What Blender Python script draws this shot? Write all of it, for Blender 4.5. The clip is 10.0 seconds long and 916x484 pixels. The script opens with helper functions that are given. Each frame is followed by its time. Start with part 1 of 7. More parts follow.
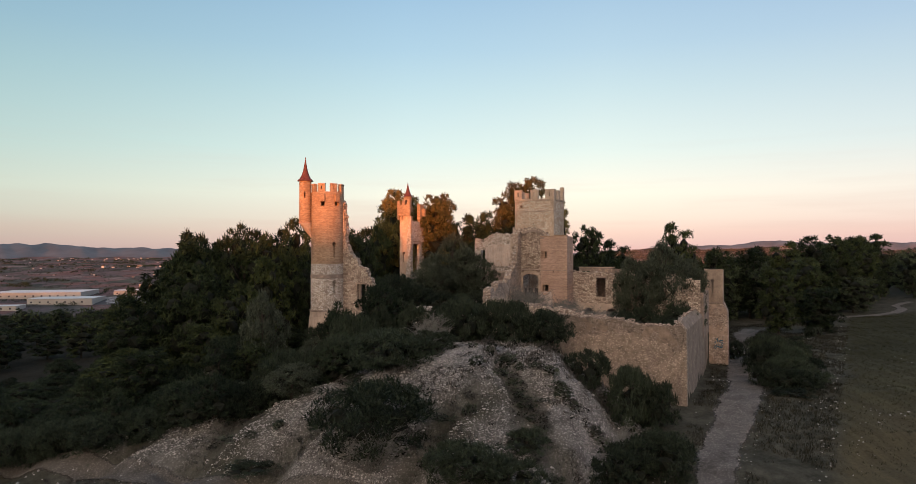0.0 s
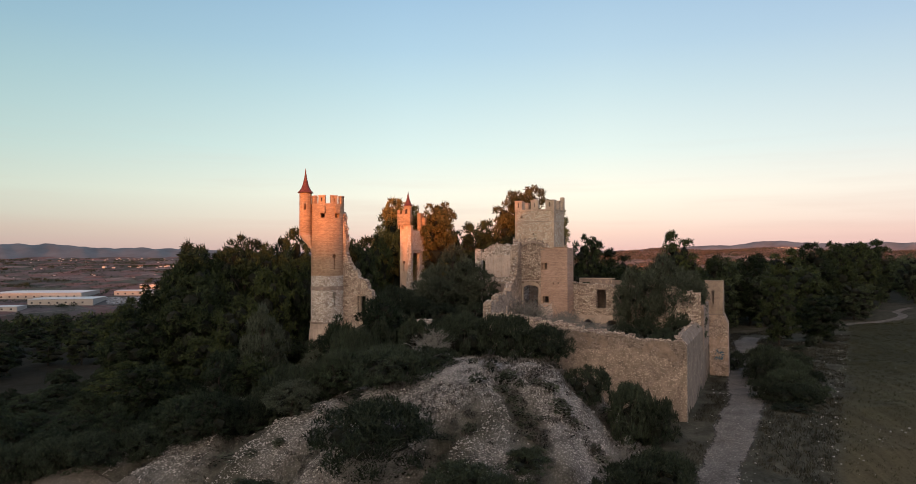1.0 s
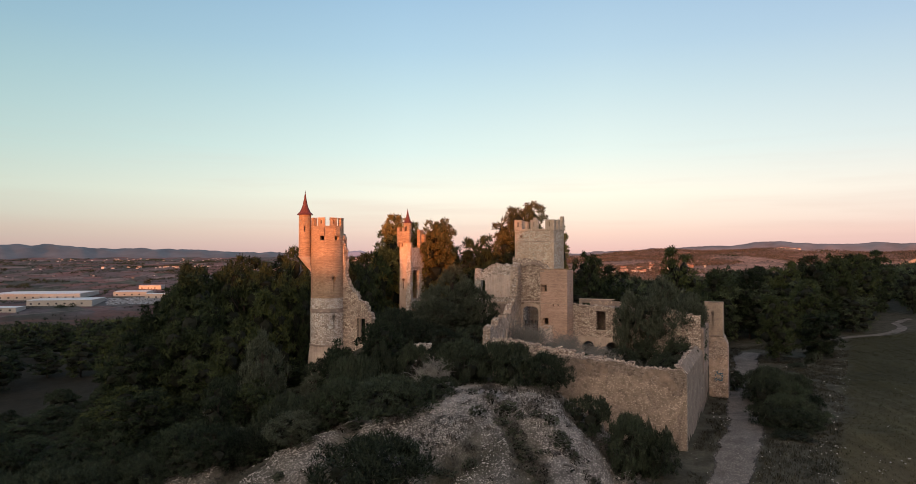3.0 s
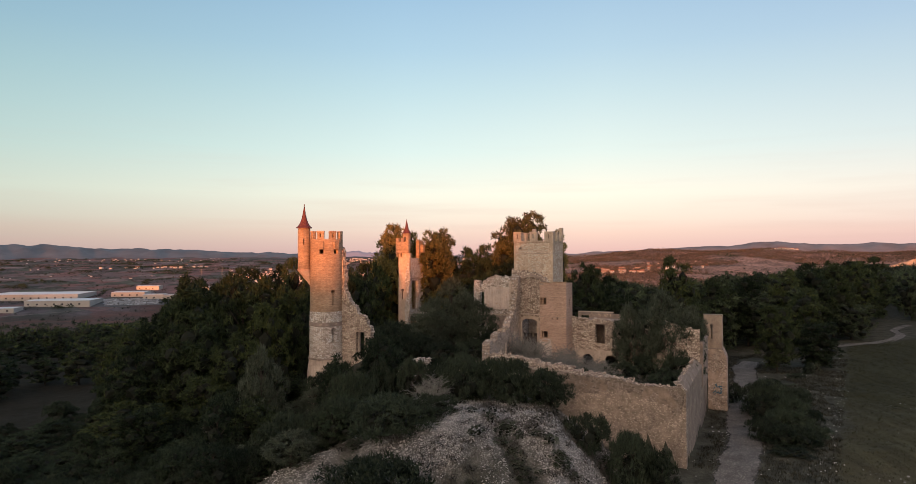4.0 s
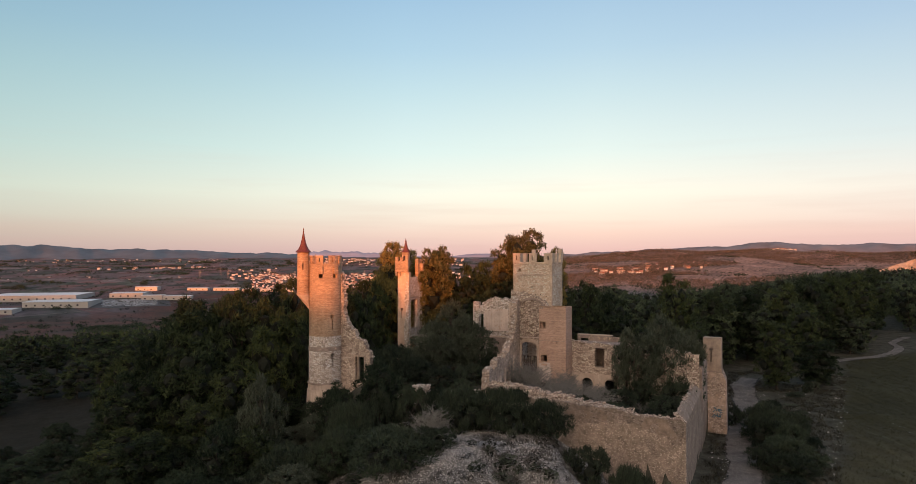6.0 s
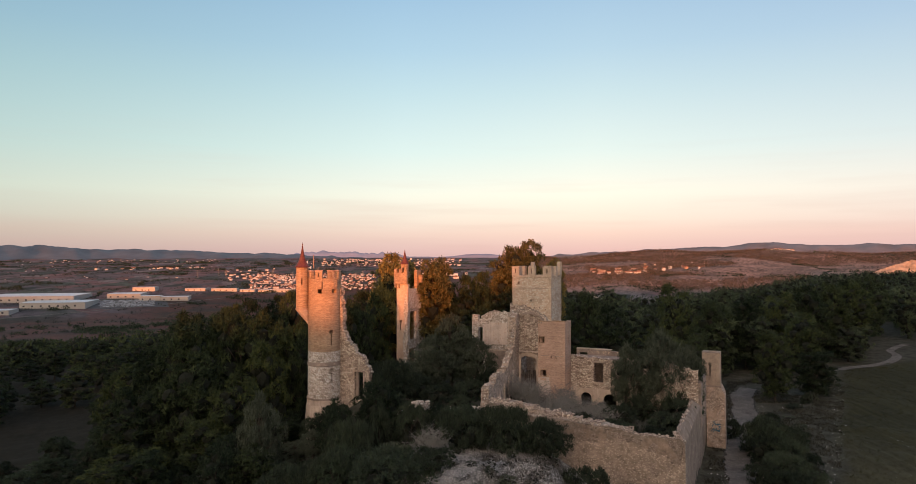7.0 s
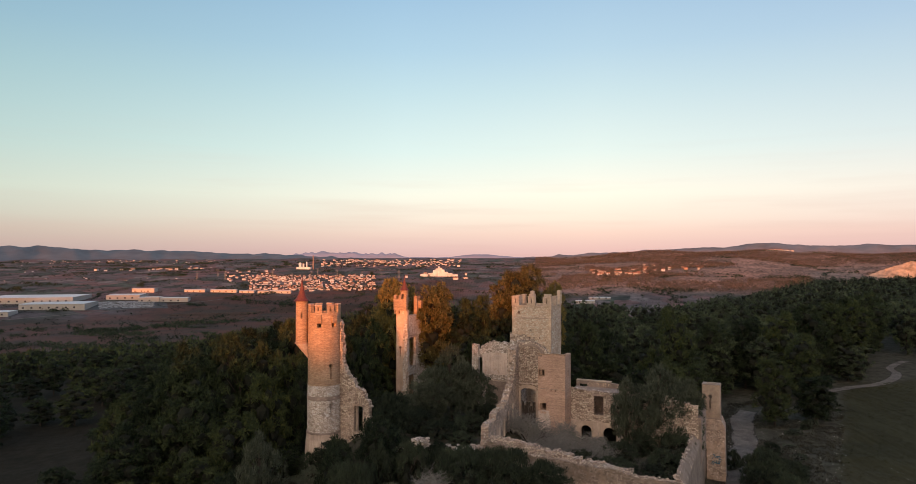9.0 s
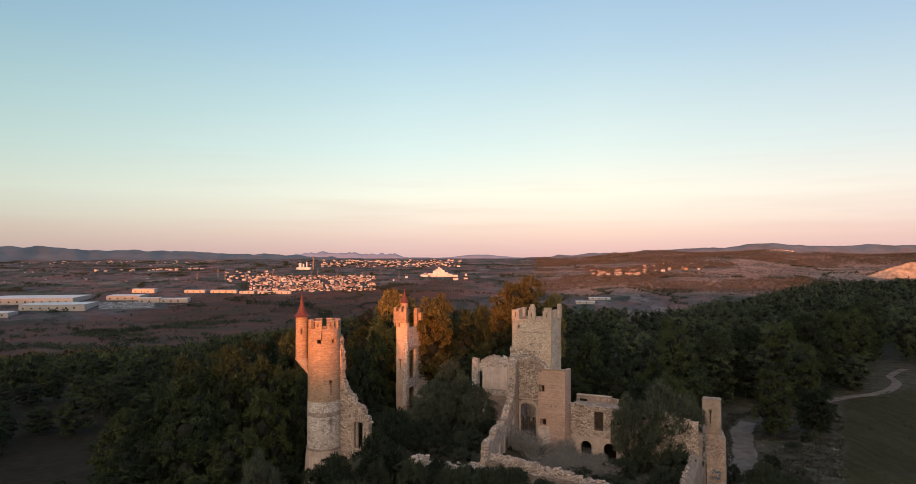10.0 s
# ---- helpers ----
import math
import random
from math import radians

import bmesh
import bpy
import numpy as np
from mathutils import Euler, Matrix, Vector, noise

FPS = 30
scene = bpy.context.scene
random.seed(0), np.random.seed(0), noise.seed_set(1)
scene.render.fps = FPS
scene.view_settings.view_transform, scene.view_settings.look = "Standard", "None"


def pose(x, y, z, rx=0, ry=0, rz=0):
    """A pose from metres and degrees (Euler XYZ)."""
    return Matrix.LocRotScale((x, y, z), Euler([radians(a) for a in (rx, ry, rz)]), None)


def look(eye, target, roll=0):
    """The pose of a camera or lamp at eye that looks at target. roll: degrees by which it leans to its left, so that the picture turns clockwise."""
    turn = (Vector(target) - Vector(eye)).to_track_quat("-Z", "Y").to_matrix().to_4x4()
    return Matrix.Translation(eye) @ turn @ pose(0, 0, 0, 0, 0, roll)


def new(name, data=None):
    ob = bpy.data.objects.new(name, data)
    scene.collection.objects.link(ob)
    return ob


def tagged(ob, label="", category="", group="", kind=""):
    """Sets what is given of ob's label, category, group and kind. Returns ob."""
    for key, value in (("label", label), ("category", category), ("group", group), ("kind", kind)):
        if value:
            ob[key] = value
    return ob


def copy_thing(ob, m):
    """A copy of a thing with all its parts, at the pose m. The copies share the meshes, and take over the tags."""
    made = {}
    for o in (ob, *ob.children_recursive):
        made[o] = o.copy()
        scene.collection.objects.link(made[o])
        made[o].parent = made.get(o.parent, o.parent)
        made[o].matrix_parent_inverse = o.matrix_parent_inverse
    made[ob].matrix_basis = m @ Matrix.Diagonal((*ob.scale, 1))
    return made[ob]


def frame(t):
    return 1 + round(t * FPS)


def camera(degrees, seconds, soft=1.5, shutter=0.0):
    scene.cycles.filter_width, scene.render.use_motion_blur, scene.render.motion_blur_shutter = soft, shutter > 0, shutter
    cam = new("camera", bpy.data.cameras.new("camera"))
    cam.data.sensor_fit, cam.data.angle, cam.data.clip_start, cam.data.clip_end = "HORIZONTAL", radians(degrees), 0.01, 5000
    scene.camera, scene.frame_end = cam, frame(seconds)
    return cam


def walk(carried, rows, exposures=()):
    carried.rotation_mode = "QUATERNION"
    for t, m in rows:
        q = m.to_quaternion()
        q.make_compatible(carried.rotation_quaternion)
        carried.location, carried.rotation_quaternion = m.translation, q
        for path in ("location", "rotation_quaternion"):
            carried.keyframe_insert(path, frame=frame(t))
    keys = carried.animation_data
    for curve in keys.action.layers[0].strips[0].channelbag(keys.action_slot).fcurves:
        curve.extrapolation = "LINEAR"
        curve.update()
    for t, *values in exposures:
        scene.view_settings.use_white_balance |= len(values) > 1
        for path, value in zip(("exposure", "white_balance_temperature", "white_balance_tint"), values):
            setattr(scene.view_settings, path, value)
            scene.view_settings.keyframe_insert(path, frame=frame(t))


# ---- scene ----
# ================= camera and path =================
cam = camera(70, 10.0, soft=0.7)
TILT = 91.23
# seconds, height of the camera, turn to the right in hundredths of a degree
RISE = [(0, 8.80, 0), (0.5, 9.57, -1), (1, 10.26, -2), (1.5, 10.92, -2), (2, 11.51, -1), (2.5, 12.19, -1),
        (4, 14.65, 8), (4.5, 15.34, 9), (5, 16.06, 9), (5.5, 16.83, 10), (7, 19.50, 21), (7.5, 20.53, 23),
        (8, 21.56, 24), (8.5, 22.61, 24), (9, 23.65, 23), (9.5, 24.62, 23), (10, 25.60, 23)]
# it drifts a little to the left on the way up and turns back by as much
PATH = [(t, pose(0.0178 * (23 - a), 0, z, TILT, 0, -(a - 1.2 * (23 - a)) / 100)) for t, z, a in RISE]
walk(cam, PATH, exposures=[(0, 0.0), (10, 0.0)])

# ================= world and sun =================
SUN_EL, SUN_AZ = radians(3.5), radians(192)      # low evening sun behind the camera, azimuth clockwise from +y
world = bpy.data.worlds.new("evening_sky")
scene.world = world
world.use_nodes = True
wn, wl = world.node_tree.nodes, world.node_tree.links
wn.clear()
w_out = wn.new("ShaderNodeOutputWorld")
w_bg = wn.new("ShaderNodeBackground")
w_sky = wn.new("ShaderNodeTexSky")
w_sky.sky_type = "NISHITA"
w_sky.sun_disc = False
w_sky.sun_elevation = SUN_EL
w_sky.sun_rotation = SUN_AZ
w_sky.altitude = 250
w_sky.dust_density = 1.5
w_sky.ozone_density = 2.0
w_mul = wn.new("ShaderNodeVectorMath")
w_mul.operation = "SCALE"
w_mul.inputs["Scale"].default_value = 0.11
wl.new(w_sky.outputs[0], w_mul.inputs[0])
# the twilight arch: a band of cream and rose above the horizon, pale blue higher up
w_geo = wn.new("ShaderNodeTexCoord")
w_sep = wn.new("ShaderNodeSeparateXYZ")
wl.new(w_geo.outputs["Generated"], w_sep.inputs[0])
w_ramp = wn.new("ShaderNodeValToRGB")
wl.new(w_sep.outputs[2], w_ramp.inputs[0])
SKY = [(0.0, (0.83, 0.53, 0.50)), (0.010, (0.89, 0.595, 0.55)), (0.034, (1.01, 0.745, 0.635)), (0.055, (1.06, 0.90, 0.76)), (0.092, (1.08, 1.05, 0.90)),
       (0.157, (0.84, 0.985, 0.945)), (0.241, (0.635, 0.835, 0.90)), (0.30, (0.505, 0.72, 0.875)), (0.40, (0.36, 0.57, 0.80)), (0.62, (0.23, 0.40, 0.62)), (1.0, (0.17, 0.30, 0.50))]
ce = w_ramp.color_ramp.elements
for i, (p, c) in enumerate(SKY):
    e = ce[i] if i < 2 else ce.new(p)
    e.position, e.color = p, (*c, 1)
# thin streaks of cloud low in the east
w_map = wn.new("ShaderNodeMapping")
w_map.inputs["Scale"].default_value = (2.2, 2.2, 34)
w_map.inputs["Location"].default_value = (3.1, 0.4, 1.7)
wl.new(w_geo.outputs["Generated"], w_map.inputs[0])
w_noise = wn.new("ShaderNodeTexNoise")
w_noise.inputs["Scale"].default_value = 1.6
w_noise.inputs["Detail"].default_value = 5
wl.new(w_map.outputs[0], w_noise.inputs["Vector"])
w_cr = wn.new("ShaderNodeValToRGB")
w_cr.color_ramp.elements[0].position, w_cr.color_ramp.elements[1].position = 0.52, 0.74
w_cr.color_ramp.elements[0].color, w_cr.color_ramp.elements[1].color = (0, 0, 0, 1), (1, 1, 1, 1)
wl.new(w_noise.outputs[0], w_cr.inputs[0])
w_band = wn.new("ShaderNodeMapRange")
w_band.inputs["From Min"].default_value, w_band.inputs["From Max"].default_value = 0.20, 0.06
w_band.inputs["To Min"].default_value, w_band.inputs["To Max"].default_value = 0.0, 0.16
wl.new(w_sep.outputs[2], w_band.inputs["Value"])
w_cm = wn.new("ShaderNodeMath")
w_cm.operation = "MULTIPLY"
wl.new(w_cr.outputs[0], w_cm.inputs[0])
wl.new(w_band.outputs[0], w_cm.inputs[1])
w_cloud = wn.new("ShaderNodeMixRGB")
w_cloud.inputs[2].default_value = (0.76, 0.47, 0.40, 1)
wl.new(w_cm.outputs[0], w_cloud.inputs[0])
# the sky is deeper towards the north
w_side = wn.new("ShaderNodeValToRGB")
w_sx = wn.new("ShaderNodeMath")
w_sx.operation = "MULTIPLY_ADD"
w_sx.inputs[1].default_value, w_sx.inputs[2].default_value = 0.5, 0.5
wl.new(w_sep.outputs[0], w_sx.inputs[0])
wl.new(w_sx.outputs[0], w_side.inputs[0])
for i, (p, c) in enumerate(((0.18, (0.635, 0.725, 0.72)), (0.46, (0.985, 1.0, 0.99)), (0.60, (1.07, 1.03, 1.0)), (0.82, (0.955, 0.905, 0.94)))):
    e = w_side.color_ramp.elements[i] if i < 2 else w_side.color_ramp.elements.new(p)
    e.position, e.color = p, (*c, 1)
w_deep = wn.new("ShaderNodeMixRGB")
w_deep.blend_type = "MULTIPLY"
w_deep.inputs[0].default_value = 1.0
wl.new(w_ramp.outputs[0], w_deep.inputs[1])
wl.new(w_side.outputs[0], w_deep.inputs[2])
wl.new(w_deep.outputs[0], w_cloud.inputs[1])
w_mix = wn.new("ShaderNodeMixRGB")
w_mix.inputs[0].default_value = 0.92
wl.new(w_mul.outputs[0], w_mix.inputs[1])
wl.new(w_cloud.outputs[0], w_mix.inputs[2])
# the wide warm glow of the western sky round the low sun
w_dot = wn.new("ShaderNodeVectorMath")
w_dot.operation = "DOT_PRODUCT"
w_dot.inputs[1].default_value = (math.sin(SUN_AZ), math.cos(SUN_AZ), 0.12)
wl.new(w_geo.outputs["Generated"], w_dot.inputs[0])
w_glow = wn.new("ShaderNodeValToRGB")
wl.new(w_dot.outputs["Value"], w_glow.inputs[0])
for i, (p, c) in enumerate(((0.0, (0, 0, 0)), (0.45, (0.46, 0.315, 0.20)), (0.8, (1.45, 0.94, 0.57)), (1.0, (3.0, 1.85, 1.0)))):
    e = w_glow.color_ramp.elements[i] if i < 2 else w_glow.color_ramp.elements.new(p)
    e.position, e.color = p, (*c, 1)
w_add = wn.new("ShaderNodeVectorMath")
w_add.operation = "ADD"
wl.new(w_mix.outputs[0], w_add.inputs[0])
wl.new(w_glow.outputs[0], w_add.inputs[1])
wl.new(w_add.outputs[0], w_bg.inputs[0])
w_bg.inputs[1].default_value = 1.0
wl.new(w_bg.outputs[0], w_out.inputs[0])

sun_data = bpy.data.lights.new("sun", "SUN")
sun_data.energy, sun_data.angle, sun_data.color = 8.0, radians(0.9), (1.0, 0.265, 0.065)
sun_dir = Vector((math.sin(SUN_AZ) * math.cos(SUN_EL), math.cos(SUN_AZ) * math.cos(SUN_EL), math.sin(SUN_EL)))
sun = new("sun", sun_data)
sun.matrix_world = look(sun_dir * 500, (0, 0, 0))

# ================= materials =================


def mat(name, rough=0.9):
    m = bpy.data.materials.new(name)
    m.use_nodes = True
    b = m.node_tree.nodes["Principled BSDF"]
    b.inputs["Roughness"].default_value = rough
    b.inputs["Specular IOR Level"].default_value = 0.25
    return m, m.node_tree.nodes, m.node_tree.links, b


def ramp(nodes, links, src, stops, interp="LINEAR"):
    r = nodes.new("ShaderNodeValToRGB")
    r.color_ramp.interpolation = interp
    el = r.color_ramp.elements
    for i, (p, c) in enumerate(stops):
        e = el[i] if i < 2 else el.new(p)
        e.position = p
        e.color = (*c, 1) if isinstance(c, tuple) else (c, c, c, 1)
    links.new(src, r.inputs[0])
    return r.outputs[0]


def noise_tex(nodes, links, coord, scale, detail=4, rough=0.55):
    n = nodes.new("ShaderNodeTexNoise")
    n.inputs["Scale"].default_value, n.inputs["Detail"].default_value, n.inputs["Roughness"].default_value = scale, detail, rough
    links.new(coord, n.inputs["Vector"])
    return n.outputs[0]


def mixc(nodes, links, fac, a, b, kind="MIX"):
    m = nodes.new("ShaderNodeMixRGB")
    m.blend_type = kind
    for k, v in ((0, fac), (1, a), (2, b)):
        if isinstance(v, (int, float)):
            m.inputs[k].default_value = v if k == 0 else (v, v, v, 1)
        elif isinstance(v, tuple):
            m.inputs[k].default_value = (*v, 1)
        else:
            links.new(v, m.inputs[k])
    return m.outputs[0]


def bump(nodes, links, bsdf, height, strength, dist):
    b = nodes.new("ShaderNodeBump")
    b.inputs["Strength"].default_value, b.inputs["Distance"].default_value = strength, dist
    links.new(height, b.inputs["Height"])
    links.new(b.outputs[0], bsdf.inputs["Normal"])


def uv_node(nodes):
    return nodes.new("ShaderNodeUVMap").outputs[0]


def obj_coord(nodes):
    return nodes.new("ShaderNodeTexCoord").outputs["Object"]


def rubble_mat(name, stone_a, stone_b, mortar, scale=3.2, squash=1.5, render=0.0, plaster=(0.40, 0.31, 0.23), chips=False):
    """Rough-laid stone in lime mortar; render: the share still covered by old plaster."""
    m, n, l, b = mat(name)
    uv = uv_node(n)
    mp = n.new("ShaderNodeMapping")
    mp.inputs["Scale"].default_value = (1, squash, 1)
    l.new(uv, mp.inputs[0])
    warp = noise_tex(n, l, uv, 3.5, 3)
    wv = n.new("ShaderNodeVectorMath")
    wv.operation = "MULTIPLY_ADD"
    wv.inputs[1].default_value = (0.24, 0.24, 0.0)
    l.new(warp, wv.inputs[0])
    l.new(mp.outputs[0], wv.inputs[2])
    ve = n.new("ShaderNodeTexVoronoi")
    ve.feature = "DISTANCE_TO_EDGE"
    vc = n.new("ShaderNodeTexVoronoi")
    for v in (ve, vc):
        v.voronoi_dimensions = "2D"
        v.inputs["Scale"].default_value = scale
        l.new(wv.outputs[0], v.inputs["Vector"])
    joint = ramp(n, l, ve.outputs["Distance"], [(0.03, 0.0), (0.13, 1.0)])
    pick = n.new("ShaderNodeSeparateXYZ")
    l.new(vc.outputs["Color"], pick.inputs[0])
    tone = ramp(n, l, pick.outputs[0], [(0.0, stone_a), (0.16, tuple(0.6 * a + 0.4 * c for a, c in zip(stone_a, stone_b))), (0.34, tuple(0.35 * a + 0.65 * c for a, c in zip(stone_a, stone_b))), (0.68, stone_b), (1.0, tuple(min(0.76, c * 1.28) for c in stone_b))])
    grain = noise_tex(n, l, uv, 9.0, 5, 0.65)
    tone = mixc(n, l, 0.45, tone, ramp(n, l, grain, [(0.3, 0.35), (0.7, 1.0)]), "MULTIPLY")
    col = mixc(n, l, joint, mortar, tone)
    big = noise_tex(n, l, uv, 0.45, 5, 0.6)
    height = joint
    if render > 0:
        cover = ramp(n, l, big, [(0.62 - 0.25 * render, 1.0), (0.66 - 0.22 * render, 0.0)])
        pl = mixc(n, l, 0.9, plaster, ramp(n, l, noise_tex(n, l, uv, 1.3, 7, 0.75), [(0.34, 0.42), (0.68, 1.2)]), "MULTIPLY")
        if chips:      # single pale stones showing through the render
            few = ramp(n, l, pick.outputs[1], [(0.72, 0.0), (0.86, 1.0)])
            pl = mixc(n, l, few, pl, mixc(n, l, joint, pl, stone_b))
        col = mixc(n, l, cover, pl, col)
        height = mixc(n, l, cover, 1.0, joint)
    stain = ramp(n, l, noise_tex(n, l, uv, 0.28, 6, 0.7), [(0.34, 0.58), (0.62, 1.0)])
    col = mixc(n, l, 0.45 if stone_b[0] > 0.65 else 0.7, col, stain, "MULTIPLY")
    l.new(col, b.inputs["Base Color"])
    hh = n.new("ShaderNodeMath")
    hh.operation = "MULTIPLY_ADD"
    hh.inputs[1].default_value = 0.35
    l.new(grain, hh.inputs[0])
    l.new(height, hh.inputs[2])
    bump(n, l, b, hh.outputs[0], 0.9, 0.06)
    return m


def brick_mat(name, c1, c2, mortar, bw=0.30, bh=0.085):
    m, n, l, b = mat(name)
    uv = uv_node(n)
    br = n.new("ShaderNodeTexBrick")
    br.inputs["Scale"].default_value = 1.0
    br.inputs["Brick Width"].default_value, br.inputs["Row Height"].default_value = bw, bh
    br.inputs["Mortar Size"].default_value = 0.012
    br.inputs["Color1"].default_value, br.inputs["Color2"].default_value, br.inputs["Mortar"].default_value = (*c1, 1), (*c2, 1), (*mortar, 1)
    jit = n.new("ShaderNodeVectorMath")
    jit.operation = "MULTIPLY_ADD"
    jit.inputs[1].default_value = (0.05, 0.05, 0)
    l.new(noise_tex(n, l, uv, 1.3, 2), jit.inputs[0])
    l.new(uv, jit.inputs[2])
    l.new(jit.outputs[0], br.inputs["Vector"])
    g = noise_tex(n, l, uv, 7.0, 6, 0.7)
    col = mixc(n, l, 0.5, br.outputs[0], ramp(n, l, g, [(0.3, 0.5), (0.7, 1.15)]), "MULTIPLY")
    # single courses lighter or darker
    mp = n.new("ShaderNodeMapping")
    mp.inputs["Scale"].default_value = (0.12, 5.5, 1)
    l.new(uv, mp.inputs[0])
    course = ramp(n, l, noise_tex(n, l, mp.outputs[0], 1.0, 3, 0.6), [(0.38, 0.55), (0.60, 1.0)])
    col = mixc(n, l, 0.34, col, course, "MULTIPLY")
    bits = n.new("ShaderNodeMapping")
    bits.inputs["Scale"].default_value = (3.2, 8.5, 1)
    l.new(uv, bits.inputs[0])
    patchy = noise_tex(n, l, bits.outputs[0], 1.0, 3, 0.7)
    col = mixc(n, l, ramp(n, l, patchy, [(0.54, 0.0), (0.64, 0.35)]), col, tuple(min(0.72, 1.15 * c) for c in c2))
    col = mixc(n, l, ramp(n, l, patchy, [(0.36, 0.45), (0.46, 0.0)]), col, tuple(0.55 * c for c in c1))
    stain = ramp(n, l, noise_tex(n, l, uv, 0.35, 6, 0.7), [(0.32, 0.6), (0.62, 1.0)])
    col = mixc(n, l, 0.7, col, stain, "MULTIPLY")
    l.new(col, b.inputs["Base Color"])
    inv = n.new("ShaderNodeMath")
    inv.operation = "SUBTRACT"
    l.new(g, inv.inputs[0])
    l.new(br.outputs["Fac"], inv.inputs[1])
    bump(n, l, b, inv.outputs[0], 0.7, 0.04)
    return m


def plaster_mat(name, c, dark=0.6, patch=None):
    m, n, l, b = mat(name)
    uv = uv_node(n)
    a = ramp(n, l, noise_tex(n, l, uv, 0.5, 7, 0.7), [(0.3, dark), (0.65, 1.05)])
    f = noise_tex(n, l, uv, 6.0, 6, 0.7)
    col = mixc(n, l, 1.0, c, a, "MULTIPLY")
    col = mixc(n, l, 0.4, col, ramp(n, l, f, [(0.3, 0.5), (0.7, 1.1)]), "MULTIPLY")
    if patch:
        spots = ramp(n, l, noise_tex(n, l, uv, 1.8, 6, 0.75), [(0.56, 0.0), (0.62, 1.0)])
        col = mixc(n, l, spots, col, patch)
    # rain streaks run down the face
    mp = n.new("ShaderNodeMapping")
    mp.inputs["Scale"].default_value = (2.4, 0.16, 1)
    l.new(uv, mp.inputs[0])
    col = mixc(n, l, 0.45, col, ramp(n, l, noise_tex(n, l, mp.outputs[0], 1.0, 5, 0.7), [(0.35, 0.5), (0.65, 1.0)]), "MULTIPLY")
    l.new(col, b.inputs["Base Color"])
    bump(n, l, b, f, 0.6, 0.03)
    return m


def simple_mat(name, c, rough=0.85, var=0.35, scale=3.0, metal=0.0):
    m, n, l, b = mat(name, rough)
    co = obj_coord(n)
    k = ramp(n, l, noise_tex(n, l, co, scale, 6, 0.65), [(0.3, 1 - var), (0.7, 1 + var * 0.4)])
    l.new(mixc(n, l, 1.0, c, k, "MULTIPLY"), b.inputs["Base Color"])
    b.inputs["Metallic"].default_value = metal
    bump(n, l, b, noise_tex(n, l, co, scale * 6, 4, 0.7), 0.3, 0.02)
    return m


def leaf_mat(name, dark, light, tint=(1, 1, 1)):
    m, n, l, b = mat(name, 0.75)
    gi = n.new("ShaderNodeNewGeometry")
    oi = n.new("ShaderNodeObjectInfo")
    add = n.new("ShaderNodeMath")
    add.operation = "MULTIPLY_ADD"
    add.inputs[1].default_value = 0.5
    l.new(oi.outputs["Random"], add.inputs[0])
    sc = n.new("ShaderNodeMath")
    sc.operation = "MULTIPLY"
    sc.inputs[1].default_value = 0.5
    l.new(gi.outputs["Random Per Island"], sc.inputs[0])
    l.new(sc.outputs[0], add.inputs[2])
    col = ramp(n, l, add.outputs[0], [(0.0, tuple(c * 0.6 for c in dark)), (0.25, dark), (0.65, light), (1.0, tuple(c * t * 1.35 for c, t in zip(light, tint)))])
    co = obj_coord(n)
    col = mixc(n, l, 0.6, col, ramp(n, l, noise_tex(n, l, co, 0.55, 4), [(0.3, 0.45), (0.7, 1.15)]), "MULTIPLY")
    l.new(col, b.inputs["Base Color"])
    b.inputs["Specular IOR Level"].default_value = 0.15
    tr = n.new("ShaderNodeBsdfTranslucent")
    l.new(col, tr.inputs[0])
    mx = n.new("ShaderNodeMixShader")
    mx.inputs[0].default_value = 0.22
    l.new(b.outputs[0], mx.inputs[1])
    l.new(tr.outputs[0], mx.inputs[2])
    l.new(mx.outputs[0], n["Material Output"].inputs[0])
    return m


STONE = rubble_mat("rubble_stone", (0.250, 0.190, 0.158), (0.64, 0.535, 0.46), (0.155, 0.115, 0.092), 3.3)
STONE_PALE = rubble_mat("pale_rubble_stone", (0.34, 0.29, 0.255), (0.76, 0.69, 0.63), (0.17, 0.130, 0.105), 3.8, 1.3)
STONE_WORN = rubble_mat("rubble_under_plaster", (0.264, 0.204, 0.170), (0.588, 0.492, 0.428), (0.25, 0.192, 0.155), 4.2, 1.4, 0.5, (0.492, 0.384, 0.315))
STONE_KEEP = rubble_mat("keep_stone", (0.47, 0.37, 0.29), (0.78, 0.64, 0.52), (0.41, 0.325, 0.255), 4.2, 1.6, 0.3, (0.57, 0.44, 0.34))
BRICK = brick_mat("tower_brick", (0.37, 0.24, 0.16), (0.51, 0.36, 0.25), (0.27, 0.205, 0.155), 0.34, 0.13)
BRICK_RED = brick_mat("block_brick", (0.480, 0.318, 0.252), (0.600, 0.420, 0.334), (0.408, 0.306, 0.252), 0.32, 0.10)
PLASTER = plaster_mat("old_plaster", (0.576, 0.474, 0.403), 0.6)
PLASTER_ROSE = plaster_mat("rose_plaster", (0.56, 0.43, 0.345), 0.62, (0.62, 0.50, 0.42))
PLASTER_TAN = plaster_mat("tan_plaster", (0.44, 0.355, 0.29), 0.5, (0.36, 0.275, 0.22))
PLASTER_PALE = plaster_mat("pale_plaster", (0.648, 0.552, 0.498), 0.65, (0.432, 0.324, 0.265))
